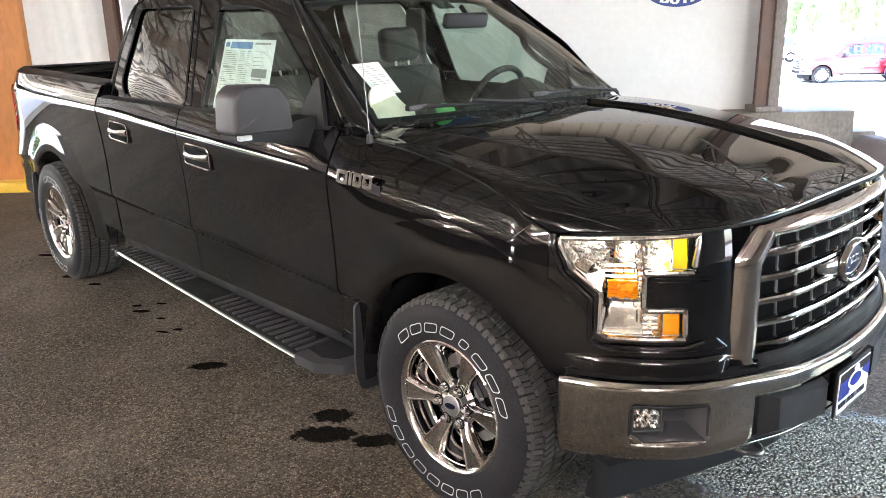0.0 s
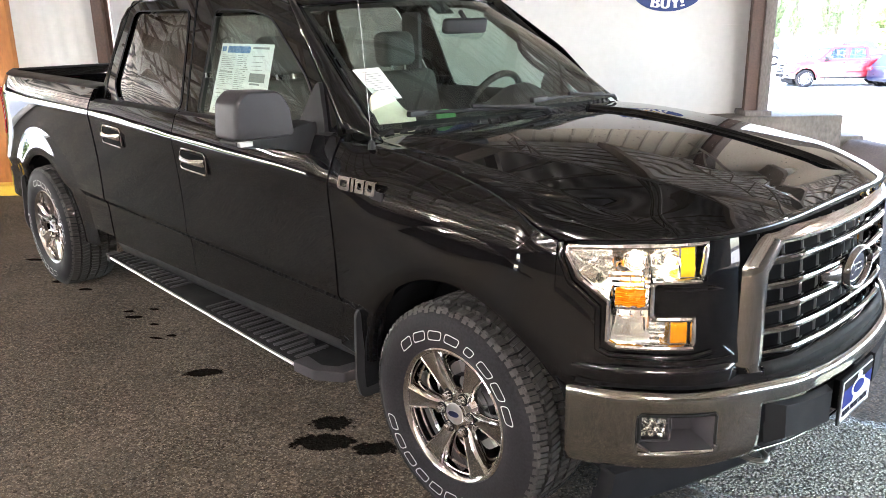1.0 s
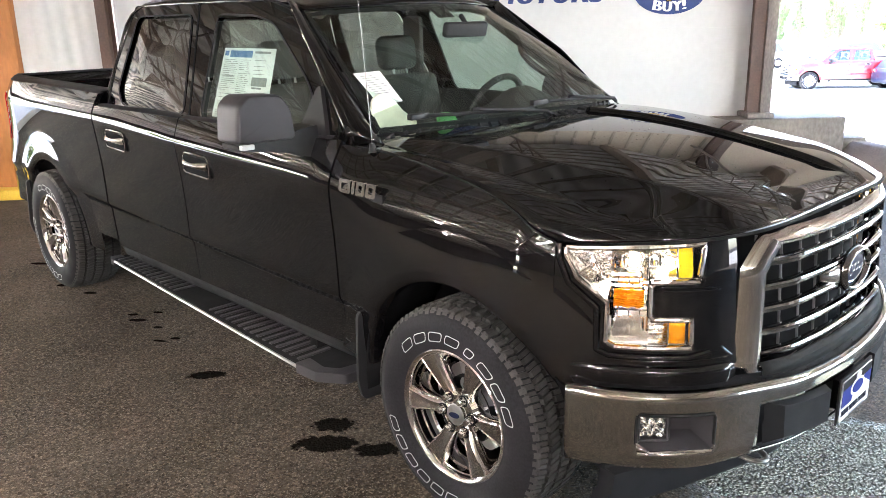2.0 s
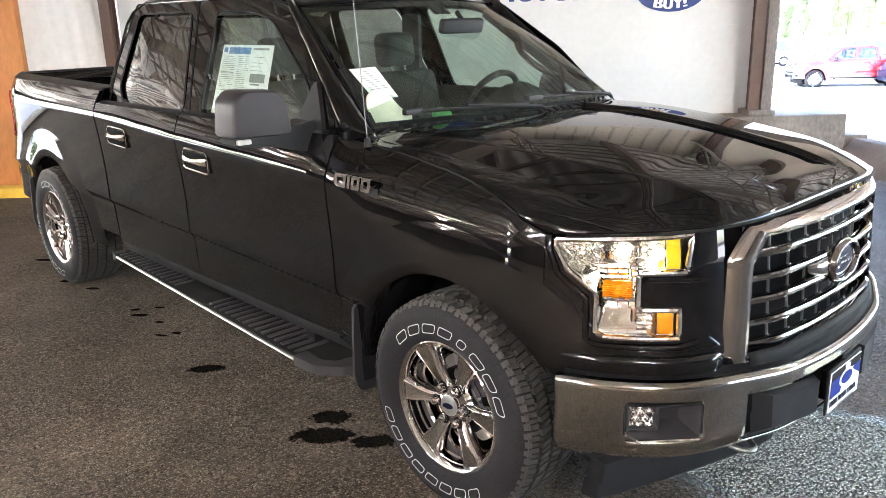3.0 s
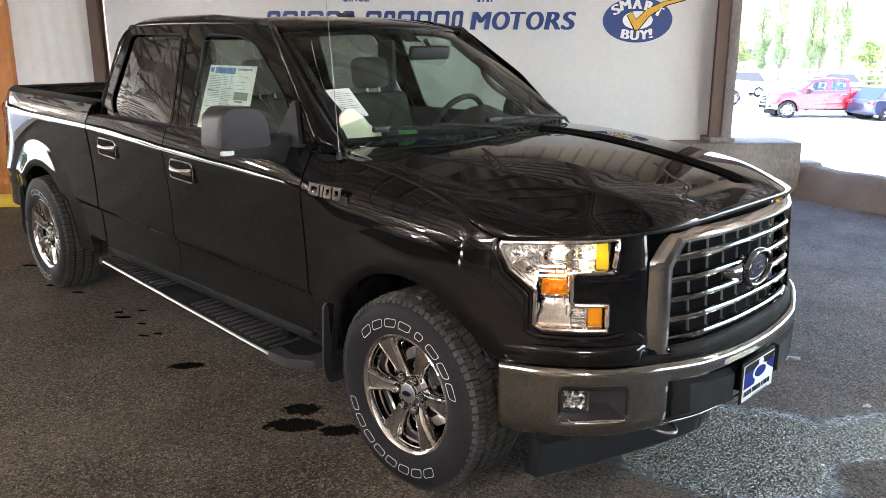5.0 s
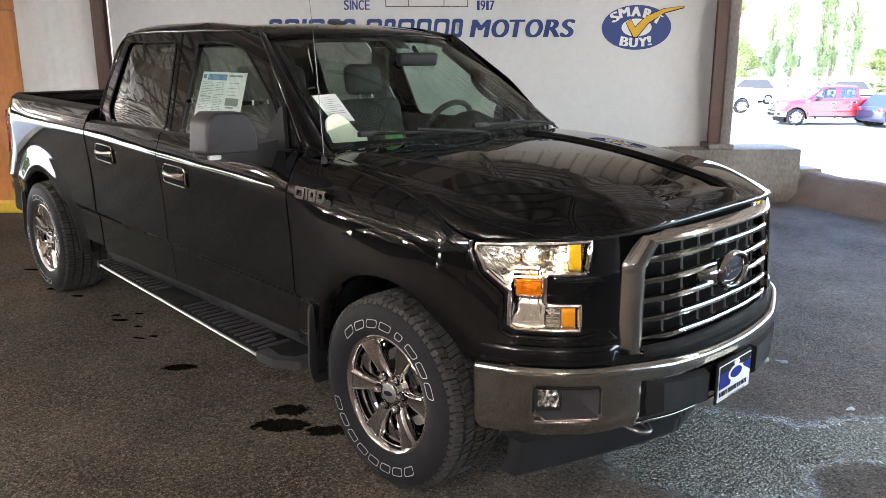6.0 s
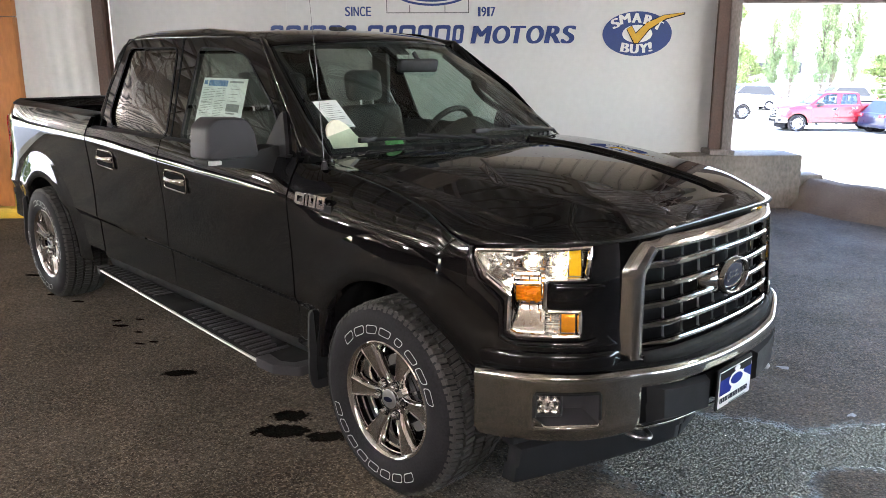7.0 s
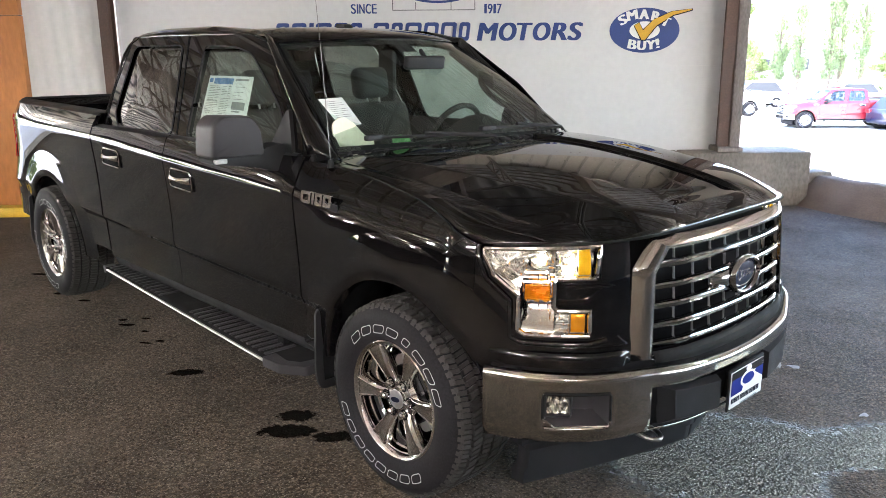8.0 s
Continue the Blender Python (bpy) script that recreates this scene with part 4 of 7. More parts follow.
        high = [(0, -1.22, 1.838), (0.08, -1.36, 1.912), (0.3, -1.80, 1.940), (0.65, -2.38, 1.938), (0.80, -2.60, 1.926), (0.9, -2.735, 1.880), (1.0, -2.825, 1.785)]

        def railf(t, k):
            a = Vector((table([(p[0], p[1]) for p in low], t), 0, table([(p[0], p[2]) for p in low], t)))
            b = Vector((table([(p[0], p[1]) for p in high], t), 0, table([(p[0], p[2]) for p in high], t)))
            a.x, b.x = swept(a.x, a.z), swept(b.x, b.z) if t > 0 else -1.27
            a.y, b.y = s * (glass_y(a.z) + 0.003), s * 0.615
            p = a.lerp(b, k)
            p.z = lerp(a.z, b.z, k ** 0.55)
            return p
        add_sheet(rail, railf, steps(0, 1, 40), steps(0, 1, 7), flip=not far)
        P("roof_rail", rail, M_PAINT, solid=0.003)
        # door handles: chrome pull over a dark cup
        for door, hx, hz in ((fd, -1.755, 1.122), (rd, -2.70, 1.158)):
            y = half_width(hx, hz)
            cup = bmesh.new()
            add_box(cup, (hx - 0.125, s * y - 0.004, hz - 0.05), (hx + 0.125, s * y + 0.004, hz + 0.05), 0.003)
            dh = P("door_handle", cup, M_DARK, door, "chrome pull handle over a black cup")
            ring = bmesh.new()
            rp = rounded([(-0.13, -0.045), (0.13, -0.055), (0.125, 0.05), (-0.12, 0.055)], 0.03, 5)
            add_tube(ring, [Vector((hx + a, s * (y + 0.007), hz + b)) for a, b in rp + rp[:1]], 0.0055, 6, False)
            P("handle_bezel", ring, M_CHROME, dh)
            pull = bmesh.new()
            add_sheet(pull, lambda t, k: Vector((hx + lerp(-0.118, 0.118, t), s * (y + 0.014 + 0.024 * math.sin(math.pi * t) ** 0.5 - 0.010 * (2 * k - 1) ** 2), hz + 0.004 + (k - 0.5) * (0.028 + 0.008 * math.cos(math.pi * 2 * t)))), steps(0, 1, 16), steps(0, 1, 6), flip=far)
            P("handle_pull", pull, M_CHROME, dh, solid=0.008)
        # mirror: shell, arm, sail, lamp
        mir = P("mirror", bmesh.new(), M_GREYPLASTIC, fd, "dark grey door mirror with small lamp")
        mir.location = (0, 0, 0) if s < 0 else (-0.05, -0.03, -0.07)
        shell = bmesh.new()
        mx_, my_ = (-0.90, 1.150) if s < 0 else (-1.0, 1.02)

        head = rounded([(-0.122, -0.082), (-0.108, 0.040), (-0.070, 0.098), (0.070, 0.102), (0.112, 0.060), (0.124, -0.088)], 0.022, 7)

        def shellf(u, v):
            # u round the head as seen from the front, v from front face to back
            a, b = head[int(round(u * len(head))) % len(head)]
            k = table([(0, 0.0), (0.02, 0.90), (0.06, 0.945), (0.14, 0.975), (0.3, 0.99), (0.6, 1.0), (1.0, 0.97)], v)
            d = lerp(0.075, -0.085, v)
            x = mx_ + d - 0.19 * a * k
            return Vector((x, s * (my_ + a * k), 1.424 + b * k + 0.02 * a * k))
        add_sheet(shell, shellf, steps(0, 1, len(head)), [0, 0.02, 0.04, 0.06, 0.1, 0.14, 0.18, 0.3, 0.45, 0.7, 1.0], flip=far)
        bmesh.ops.remove_doubles(shell, verts=shell.verts[:], dist=0.0005)
        bmesh.ops.holes_fill(shell, edges=[e for e in shell.edges if e.is_boundary], sides=60)
        P("mirror_shell", shell, M_GREYPLASTIC, mir, "", 40)
        arm = bmesh.new()
        add_prism(arm, rounded([(my_ + 0.128, 1.342), (1.05, 1.345), (1.035, 1.375), (0.930, 1.388), (0.920, 1.255), (1.0, 1.268), (1.10, 1.296), (my_ + 0.122, 1.318)], 0.010, 3),
                  lambda a, b, c: Vector((c - 0.16 * max(0, a - 1.05), s * a, b)), -0.93, -0.81)
        P("mirror_arm", arm, M_PLASTIC, mir)
        sail = bmesh.new()
        add_prism(sail, rounded([(-0.745, 1.31), (-0.95, 1.32), (-0.955, 1.376), (-0.905, 1.525), (-0.885, 1.535), (-0.79, 1.39)], 0.012, 3), lambda a, b, c: Vector((a, s * (glass_y(b) + c), b)), -0.01, 0.02)
        P("mirror_sail", sail, M_PLASTIC, mir)
        ml = box((mx_ + 0.052, min(s * (my_ + 0.066), s * (my_ + 0.122)), 1.322), (mx_ + 0.078, max(s * (my_ + 0.066), s * (my_ + 0.122)), 1.341), 0.004)
        P("marker_lamp", ml, M_WHITELET, mir, "small clear marker lamp")
        # badge on the fender
        yb = half_width(-0.48, 1.17) + 0.004
        bd = P("fender_badge", box((-0.605, s * yb - 0.003, 1.128), (-0.36, s * yb + 0.003, 1.165), 0.002), M_PLASTIC, truck, "chrome badge of plain raised blocks")
        xb = -0.615
        for wid in (0.072, 0.018, 0.052, 0.056):
            blk = bmesh.new()
            lean = lambda c: (lambda a, b: Vector((xb + a + 0.24 * b, s * c, 1.148 + b)))
            o_ = rounded([(0, 0), (wid, 0), (wid, 0.056), (0, 0.056)], 0.008, 3)
            if wid > 0.03:
                i_ = rounded([(0.016, 0.015), (wid - 0.016, 0.015), (wid - 0.016, 0.041), (0.016, 0.041)], 0.004, 3)
                add_ring(blk, o_, i_, lean(yb + 0.009))
            else:
                blk.faces.new([blk.verts.new(lean(yb + 0.009)(*p)) for p in o_])
            P("badge_block", blk, M_CHROME, bd, "", 0, 0.010)
            xb += wid + 0.008
        # running board
        rb = P("running_board", bmesh.new(), M_PLASTIC, truck, "black ribbed running board with a bright edge")
        brd = bmesh.new()
        outl = [(-2.98, 0.83), (-2.98, 1.0), (-2.95, 1.04), (-0.86, 1.055), (-0.75, 1.04), (-0.66, 0.965), (-0.66, 0.83)]
        add_prism(brd, outl, lambda a, b, c: Vector((a, s * b, c)), 0.325, 0.352)
        P("board", brd, M_SEAL, rb, smooth=20)
        k = 0
        x = -2.90
        while x < -0.9:
            if not -2.12 < x < -1.78:
                rbm = bmesh.new()
                add_box(rbm, (x - 0.012, min(s * 0.86, s * 1.035), 0.351), (x + 0.012, max(s * 0.86, s * 1.035), 0.36), 0.003, seg=1)
                P("rib", rbm, M_GREYPLASTIC, rb, smooth=0)
            x += 0.058
        edg = bmesh.new()
        add_tube(edg, [(-2.94, s * 1.045, 0.338), (-2.0, s * 1.052, 0.338), (-0.90, s * 1.06, 0.338)], 0.0075, 8)
        P("bright_edge", edg, M_SATIN, rb, "polished edge strip")
        for x0, x1 in ((-3.00, -2.94), (-0.90, -0.655)):
            cp = bmesh.new()
            pl = [(x0, 0.98), (x0, 1.05), (x1, 1.05), (x1, 0.98)] if x1 < -2 else [(-0.90, 0.99), (-0.90, 1.068), (-0.76, 1.056), (-0.648, 0.975), (-0.648, 0.83), (-0.70, 0.83), (-0.72, 0.96), (-0.78, 1.0)]
            add_prism(cp, rounded(pl, 0.012, 3), lambda a, b, c: Vector((a, s * b, c)), 0.312, 0.357)
            P("end_cap", cp, M_GREYPLASTIC, rb)
        for x in (-2.8, -1.95, -1.0):
            P("bracket", box((x - 0.03, min(s * 0.72, s * 0.9), 0.33), (x + 0.03, max(s * 0.72, s * 0.9), 0.42), 0.004), M_DARK, rb)
        pivot = Matrix.Translation((-0.9, s * 1.05, 0.336))
        rb.matrix_basis = pivot @ Matrix.Rotation(radians(1.1 * s), 4, "Z") @ Matrix.Rotation(radians(1.4), 4, "Y") @ pivot.inverted()
        # mud flaps
        for x, z0, z1 in ((-0.535, 0.265, 0.66), (REAR_AXLE - 0.50, 0.27, 0.70)):
            mf = bmesh.new()
            add_prism(mf, rounded([(0.72, z0), (0.985, z0 + 0.012), (1.005, z0 + 0.10), (0.985, z1), (0.72, z1)], 0.03, 3), lambda a, b, c: Vector((c - 0.10 * (b - z0) * (0 if x < -1 else 1) * 0.3, s * a, b)), x - 0.007, x + 0.007)
            P("mud_flap", mf, M_PLASTIC)
        # wheel arch liners
        for cx in (0.0, REAR_AXLE):
            ln = bmesh.new()
            add_sheet(ln, lambda t, k: Vector((cx + (ARCH + 0.02) * math.cos(t), s * lerp(half_width(cx, 0.9) - 0.03, 0.62, k), 0.40 + (ARCH + 0.02) * math.sin(t))), steps(0.10, math.pi + 0.15, 24), [0, 1])
            add_sheet(ln, lambda t, k: Vector((cx + (ARCH + 0.02) * math.cos(t) * k, s * 0.62, max(0.30, 0.40 + (ARCH + 0.02) * math.sin(t) * k))), steps(0.10, math.pi + 0.15, 24), [0.02, 1])
            P("arch_liner", ln, M_DARK, solid=0.004)
        # bed side
        bs = P("bed_side", body_panel(arch_cols(REAR_AXLE, -5.0, -3.01), lambda x: bed_top(x), 0.50, s), M_PAINT)
        bi = bmesh.new()
        add_sheet(bi, lambda x, t: Vector((x, s * 0.79, lerp(0.88, 1.405, t))), steps(-4.97, -3.02, 4), [0, 1], flip=not far)
        P("inner_wall", bi, M_PLASTIC, bs, solid=0.006)
        cap = bmesh.new()
        add_sheet(cap, lambda x, t: Vector((x, s * lerp(half_width(x, bed_top(x)), 0.77, t), bed_top(x) + 0.001 + 0.014 * min(1, 6 * min(t, 1 - t)))), steps(-4.995, -3.015, 20), [0, 0.06, 0.15, 0.5, 0.85, 0.94, 1], flip=far)
        P("rail_cap", cap, M_PLASTIC, bs)
        tl = bmesh.new()
        add_sheet(tl, lambda t, k: Vector((lerp(-4.70, -5.01, t), s * (half_width(lerp(-4.70, -5.01, t), lerp(0.99, 1.33, k)) + 0.006), lerp(0.99, 1.33, k))), steps(0, 1, 12), steps(0, 1, 10), flip=far)
        P("tail_light", tl, M_REDLENS, truck, "red tail light", solid=0.006)
    # hood
    hood = bmesh.new()

    def hood_lines(u):
        """Half widths of the centre panel, the shoulder crease, the valley and the ridge beside it, and the edge."""
        xe = lerp(-0.61, 0.42, u ** 0.92)
        e = skin(a_of_x(xe), hood_edge(xe), -0.004, 1)
        y1 = curve([(0, 0.745), (0.25, 0.71), (0.45, 0.672), (0.65, 0.625), (0.85, 0.56), (1, 0.51)], u)
        y0 = curve([(0, 0.395), (0.18, 0.372), (0.63, 0.300), (0.92, 0.248), (1, 0.24)], u)
        return e, y0, y1, lerp(y1, e.y, 0.58), lerp(y1, e.y, 0.80)

    def hoodf(u, v):
        e, y0, y1, y2, y3 = hood_lines(u)
        xc = lerp(-0.41, 0.905, u)
        zc = curve([(0, 1.365), (0.2, 1.361), (0.45, 1.335), (0.7, 1.288), (0.87, 1.244), (0.95, 1.205), (1.0, 1.168)], u)
        av = abs(v)
        x = xc - (xc - e.x) * av ** lerp(2.0, 4.6, u)
        z1 = zc - curve([(0, 0.026), (0.45, 0.017), (0.65, 0.010), (0.85, 0.002), (1, 0.0)], u)

        def section(y):
            if y < y1:
                return zc - (zc - z1) * (y / y1) ** 2
            return table([(y1, z1), (y2, e.z + 0.005), (y3, e.z + 0.006), (e.y, e.z - 0.002)], y) if y < e.y else e.z - 0.002
        y = e.y * av
        z = sum(section(y + d) for d in (-0.006, -0.003, 0, 0.003, 0.006)) / 5
        z = lerp(z, zc - (zc - e.z) * av ** lerp(2.2, 3.2, u), smooth01((u - 0.78) / 0.2))
        z -= 0.020 * (1 - smooth01((y - y0) / 0.022)) * (1 - smooth01((u - 0.86) / 0.1))
        return Vector((x, e.y * v, z))

    def hood_at(u, w):
        """The same sheet with its columns gathered at the creases; w counts the zones."""
        e, y0, y1, y2, y3 = hood_lines(u)
        marks = [0, y0 - 0.004, y0 + 0.026, y1 - 0.012, y1 + 0.012, y2 - 0.012, y2 + 0.012, y3 - 0.01, y3 + 0.01, e.y]
        return hoodf(u, math.copysign(table(list(enumerate(marks)), abs(w)) / e.y, w))
    half_w = [0, 0.15, 0.3, 0.45, 0.6, 0.75, 0.9] + steps(1, 2, 6) + steps(2, 3, 12)[1:] + steps(3, 4, 5)[1:] + steps(4, 5, 5)[1:] + steps(5, 6, 5)[1:] + [6.5, 7, 7.25, 7.5, 7.75, 8, 8.5, 9]
    add_sheet(hood, hood_at, steps(0, 1, 64), [-w for w in half_w[:0:-1]] + half_w, flip=True)
    P("hood", hood, M_PAINT, truck, "glossy black hood with raised shoulders, beaded with water", 30, 0.004)
    # Dull bead added to cover the bright front edge, reading as the dark gap.
    P("hood_edge_bead", tube([hood_at(1, w / 6) + Vector((0.003, 0, -0.004)) for w in range(-52, 53)], 0.006, 6), M_SEAL)
    # cowl with slots
    cowl = bmesh.new()

    def ws_base(v):
        return Vector((-0.47 - 0.11 * v * v, 0.805 * v, 1.355))
    add_sheet(cowl, lambda v, t: hoodf(0, v).lerp(ws_base(v) + Vector((-0.02, 0, -0.012)), t) + Vector((0.03 * (1 - t), 0, -0.03 * math.sin(math.pi * min(1, t * 1.4)) - 0.012)), steps(-1, 1, 30), steps(0, 1, 6))
    cw = P("cowl", cowl, M_PLASTIC, solid=0.004)
    for k in range(26):
        v = -0.9 + 1.8 * k / 25
        if abs(v) < 0.05:
            continue
        a, b = hoodf(0, v), ws_base(v)
        sl = bmesh.new()
        add_tube(sl, [a.lerp(b, 0.2) + Vector((0, 0, -0.012)), a.lerp(b, 0.85) + Vector((0, 0, 0.0))], 0.008, 5)
        P("cowl_rib", sl, M_PLASTIC, cw)
    # windshield
    wsb = bmesh.new()

    def wsf(u, v):
        top = Vector((-1.08 - 0.20 * v * v, 0.635 * v, 1.858 - 0.025 * v * v))
        p = ws_base(v).lerp(top, u)
        return p + Vector((0.5, 0, 0.8)) * 0.028 * math.sin(math.pi * u)
    add_sheet(wsb, wsf, steps(0, 1, 12), steps(-1, 1, 24))
    face_to(wsb, (1, 0, 1))
    pane = P("windshield", wsb, M_SHIELD, truck, "clear windshield", 60)
    pane.visible_shadow = False
    frit = bmesh.new()
    for v0, v1, u0, u1 in ((-1, 1, 0.0, 0.045), (-1, 1, 0.955, 1.0), (-1, -0.965, 0, 1), (0.965, 1, 0, 1), (-0.09, 0.09, 0.86, 0.96)):
        add_sheet(frit, lambda u, v: wsf(u, v) + Vector((-0.004, 0, -0.006)), steps(u0, u1, 8), steps(v0, v1, 16))
    P("dark_border", frit, M_PLASTIC, pane)
    # roof
    roof = bmesh.new()

    def rooff(u, v):
        xf = -1.08 - 0.20 * v * v
        x = lerp(xf - 0.002, -2.92, u)
        front = 1.858 - 0.025 * v * v
        full = 1.930 - 0.014 * v * v - 0.012 * abs(v) ** 6
        d = xf - x
        z = lerp(front, full, min(1, d / 0.42) ** 0.5 if d < 0.42 else 1)
        if u > 0.84:
            z -= 0.11 * ((u - 0.84) / 0.16) ** 2.2
        return Vector((x, lerp(0.635, 0.64, smooth01(d / 0.3)) * v, z))
    add_sheet(roof, rooff, [0, 0.01, 0.03, 0.06, 0.1, 0.15, 0.2, 0.25] + steps(0.32, 1, 14), steps(-1, 1, 32))
    rf = P("roof", roof, M_PAINT, solid=0.004)
    fin = bmesh.new()
    add_prism(fin, rounded([(-1.62, 1.917), (-1.50, 1.922), (-1.54, 1.950), (-1.60, 1.952)], 0.012, 3), lambda a, b, c: Vector((a, c, b)), -0.03, 0.03)
    P("roof_aerial", fin, M_PLASTIC, rf)
    P("brake_light", box((-2.935, -0.2, 1.815), (-2.905, 0.2, 1.84), 0.006), M_REDLENS, rf)
    lin = bmesh.new()
    add_sheet(lin, lambda u, v: rooff(u, v) + Vector((0, 0, -0.035)), steps(0.04, 0.98, 10), steps(-0.98, 0.98, 12))
    P("headliner", lin, M_LINER, rf)
    # cab back with its window
    back = bmesh.new()
    fnb = lambda y, z: Vector((-2.99 + 0.13 * smooth01((z - 1.40) / 0.5), y * lerp(1.0, 0.76, smooth01((z - 1.35) / 0.55)), z))
    add_sheet(back, fnb, [-0.86, -0.6, -0.3, 0, 0.3, 0.6, 0.86], [0.6, 0.9, 1.30, 1.42, 1.6, 1.80, 1.90], keep=lambda y, z: not (abs(y) < 0.6 and 1.42 < z < 1.80))
    P("cab_back", back, M_PAINT, solid=0.004)
    bp = bmesh.new()
    add_sheet(bp, fnb, [-0.6, 0, 0.6], [1.42, 1.6, 1.80])
    q = P("rear_pane", bp, M_PRIVACY)
    q.visible_shadow = False
    # bed floor, front wall, tailgate, rear bumper
    P("bed_floor", box((-5.0, -0.83, 0.86), (-3.03, 0.83, 0.89)), M_PLASTIC)
    P("bed_front", box((-3.06, -0.83, 0.86), (-3.02, 0.83, 1.40), 0.01), M_PAINT)
    tg = P("tailgate", box((-5.035, -0.77, 0.76), (-4.965, 0.77, 1.425), 0.018), M_PAINT)
    P("tailgate_cap", box((-5.04, -0.76, 1.425), (-4.96, 0.76, 1.44), 0.006), M_PLASTIC, tg)
    rbmp = bmesh.new()
    add_sheet(rbmp, lambda t, k: Vector((-4.93 - 0.22 * (1 - (2 * t - 1) ** 6) + 0.02 * k, 0.88 * (2 * t - 1), lerp(0.56, 0.73, k))), steps(0, 1, 24), steps(0, 1, 4))
    P("rear_bumper", rbmp, M_CHROME, solid=0.02)
    # chassis below
    ch = P("chassis", box((-4.9, -0.42, 0.38), (0.6, 0.42, 0.52), 0.02), M_DARK)
    P("underbody", box((-3.0, -0.88, 0.44), (-0.55, 0.88, 0.50), 0.01), M_DARK, ch)
    P("engine_bay", box((-0.5, -0.58, 0.45), (0.78, 0.58, 1.08), 0.03), M_DARK, ch)
    ax = bmesh.new()
    add_tube(ax, [(REAR_AXLE, -0.75, 0.40), (REAR_AXLE, 0.75, 0.40)], 0.05, 10)
    add_tube(ax, [(0, -0.75, 0.40), (0, 0.75, 0.40)], 0.04, 10)
    P("axle", ax, M_DARK, ch)
    # grille: frame, mesh, bars, emblem
    def gx(y, z, off=0.0):
        a = a_of_y(abs(y))
        p, _ = nose(a)
        return Vector((p.x - 0.06 * (z - 0.75) + 0.012 + off, y, z))
    gr = P("grille", bmesh.new(), M_CHROME, truck, "chrome bar grille with oval emblem")
    # Flat near-black sheet, the darkness behind the bars put into its colour.
    mesh_ = bmesh.new()
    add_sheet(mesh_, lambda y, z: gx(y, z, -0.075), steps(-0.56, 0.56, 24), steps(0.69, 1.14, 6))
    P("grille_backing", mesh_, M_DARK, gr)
    outer = [(-0.605, 0.705), (-0.585, 1.045), (-0.51, 1.152), (0.51, 1.152), (0.585, 1.045), (0.605, 0.705), (0.42, 0.69), (-0.42, 0.69)]
    inner = [(-0.525, 0.705), (-0.508, 1.02), (-0.455, 1.106), (0.455, 1.106), (0.508, 1.02), (0.525, 0.705), (0.41, 0.698), (-0.41, 0.698)]
    frb = bmesh.new()

    def dense(loop, n=10):
        out = []
        for (y0, z0), (y1, z1) in zip(loop, loop[1:] + loop[:1]):
            out += [(lerp(y0, y1, k / n), lerp(z0, z1, k / n)) for k in range(n)]
        return out
    do, di = dense(outer), dense(inner)
    mid = [(lerp(a[0], b[0], 0.8), lerp(a[1], b[1], 0.8)) for a, b in zip(do, di)]
    add_ring(frb, do, mid, lambda y, z: gx(y, z, 0.016))
    add_ring(frb, mid, di, lambda y, z: gx(y, z, 0.016))
    add_ring(frb, di, di, lambda y, z: gx(y, z, 0.0))
    vs = frb.verts[:]
    n_ = len(do)
    for i in range(n_):
        vs[i].co.x -= 0.016          # outer edge lies back
        vs[5 * n_ + i].co.x -= 0.06 if len(vs) > 5 * n_ + i else 0
    bmesh.ops.remove_doubles(frb, verts=frb.verts[:], dist=0.0002)
    P("grille_frame", frb, M_NICKEL, gr, "chrome surround", 14, 0.006)
    low = bmesh.new()
    add_sheet(low, lambda y, z: gx(y, z, 0.023 - 0.9 * max(0, z - 0.712)), steps(-0.515, 0.515, 30), [0.68, 0.70, 0.712, 0.72, 0.728])
    P("grille_lower_trim", low, M_SEAL, gr, "black strip under the grille", 40, 0.004)
    BAR = [(-0.0130, -0.006), (-0.0135, 0.006), (-0.0105, 0.0115), (-0.003, 0.0165), (0.004, 0.0185), (0.0095, 0.0165), (0.0125, 0.010), (0.0135, -0.004)]
    for zb_ in (1.052, 0.975, 0.902, 0.829, 0.756):
        bar = bmesh.new()
        half = table([(0.76, 0.522), (1.02, 0.508), (1.06, 0.485)], zb_)

        def barf(t, k):
            y = lerp(-half, half, t)
            lift = 0.030 * smooth01((half - abs(y)) / (half - 0.35)) if abs(y) > 0.35 else 0.030
            dz, dx = BAR[k]
            return gx(y, zb_ + dz - 0.016 * (abs(y) - 0.35) / 0.17 * (1 if abs(y) > 0.35 else 0), -0.03 + lift + dx)
        add_sheet(bar, barf, sorted(set(steps(0, 1, 40) + [0.5 - 0.35 / 2 / half, 0.5 + 0.35 / 2 / half])), range(len(BAR)), flip=True)
        P("grille_bar", bar, M_BAR, gr, smooth=28, solid=0.003)
    for k in range(-4, 5):
        y = 0.115 * k
        vb = bmesh.new()
        add_tube(vb, [gx(y, 0.715, -0.058), gx(y, 1.12, -0.058)], 0.0045, 6)
        P("grille_post", vb, M_GRILLEPOST, gr, "dull grey upright")
    em = bmesh.new()

    def dome(rx, rz, h, off):
        def fn(t, k):
            r_ = k
            y, z = rx * r_ * math.cos(t), 0.938 + rz * r_ * math.sin(t)
            return gx(0, 0.938, off) + Vector((h * (1 - r_ ** 4), y, z - 0.938))
        return fn
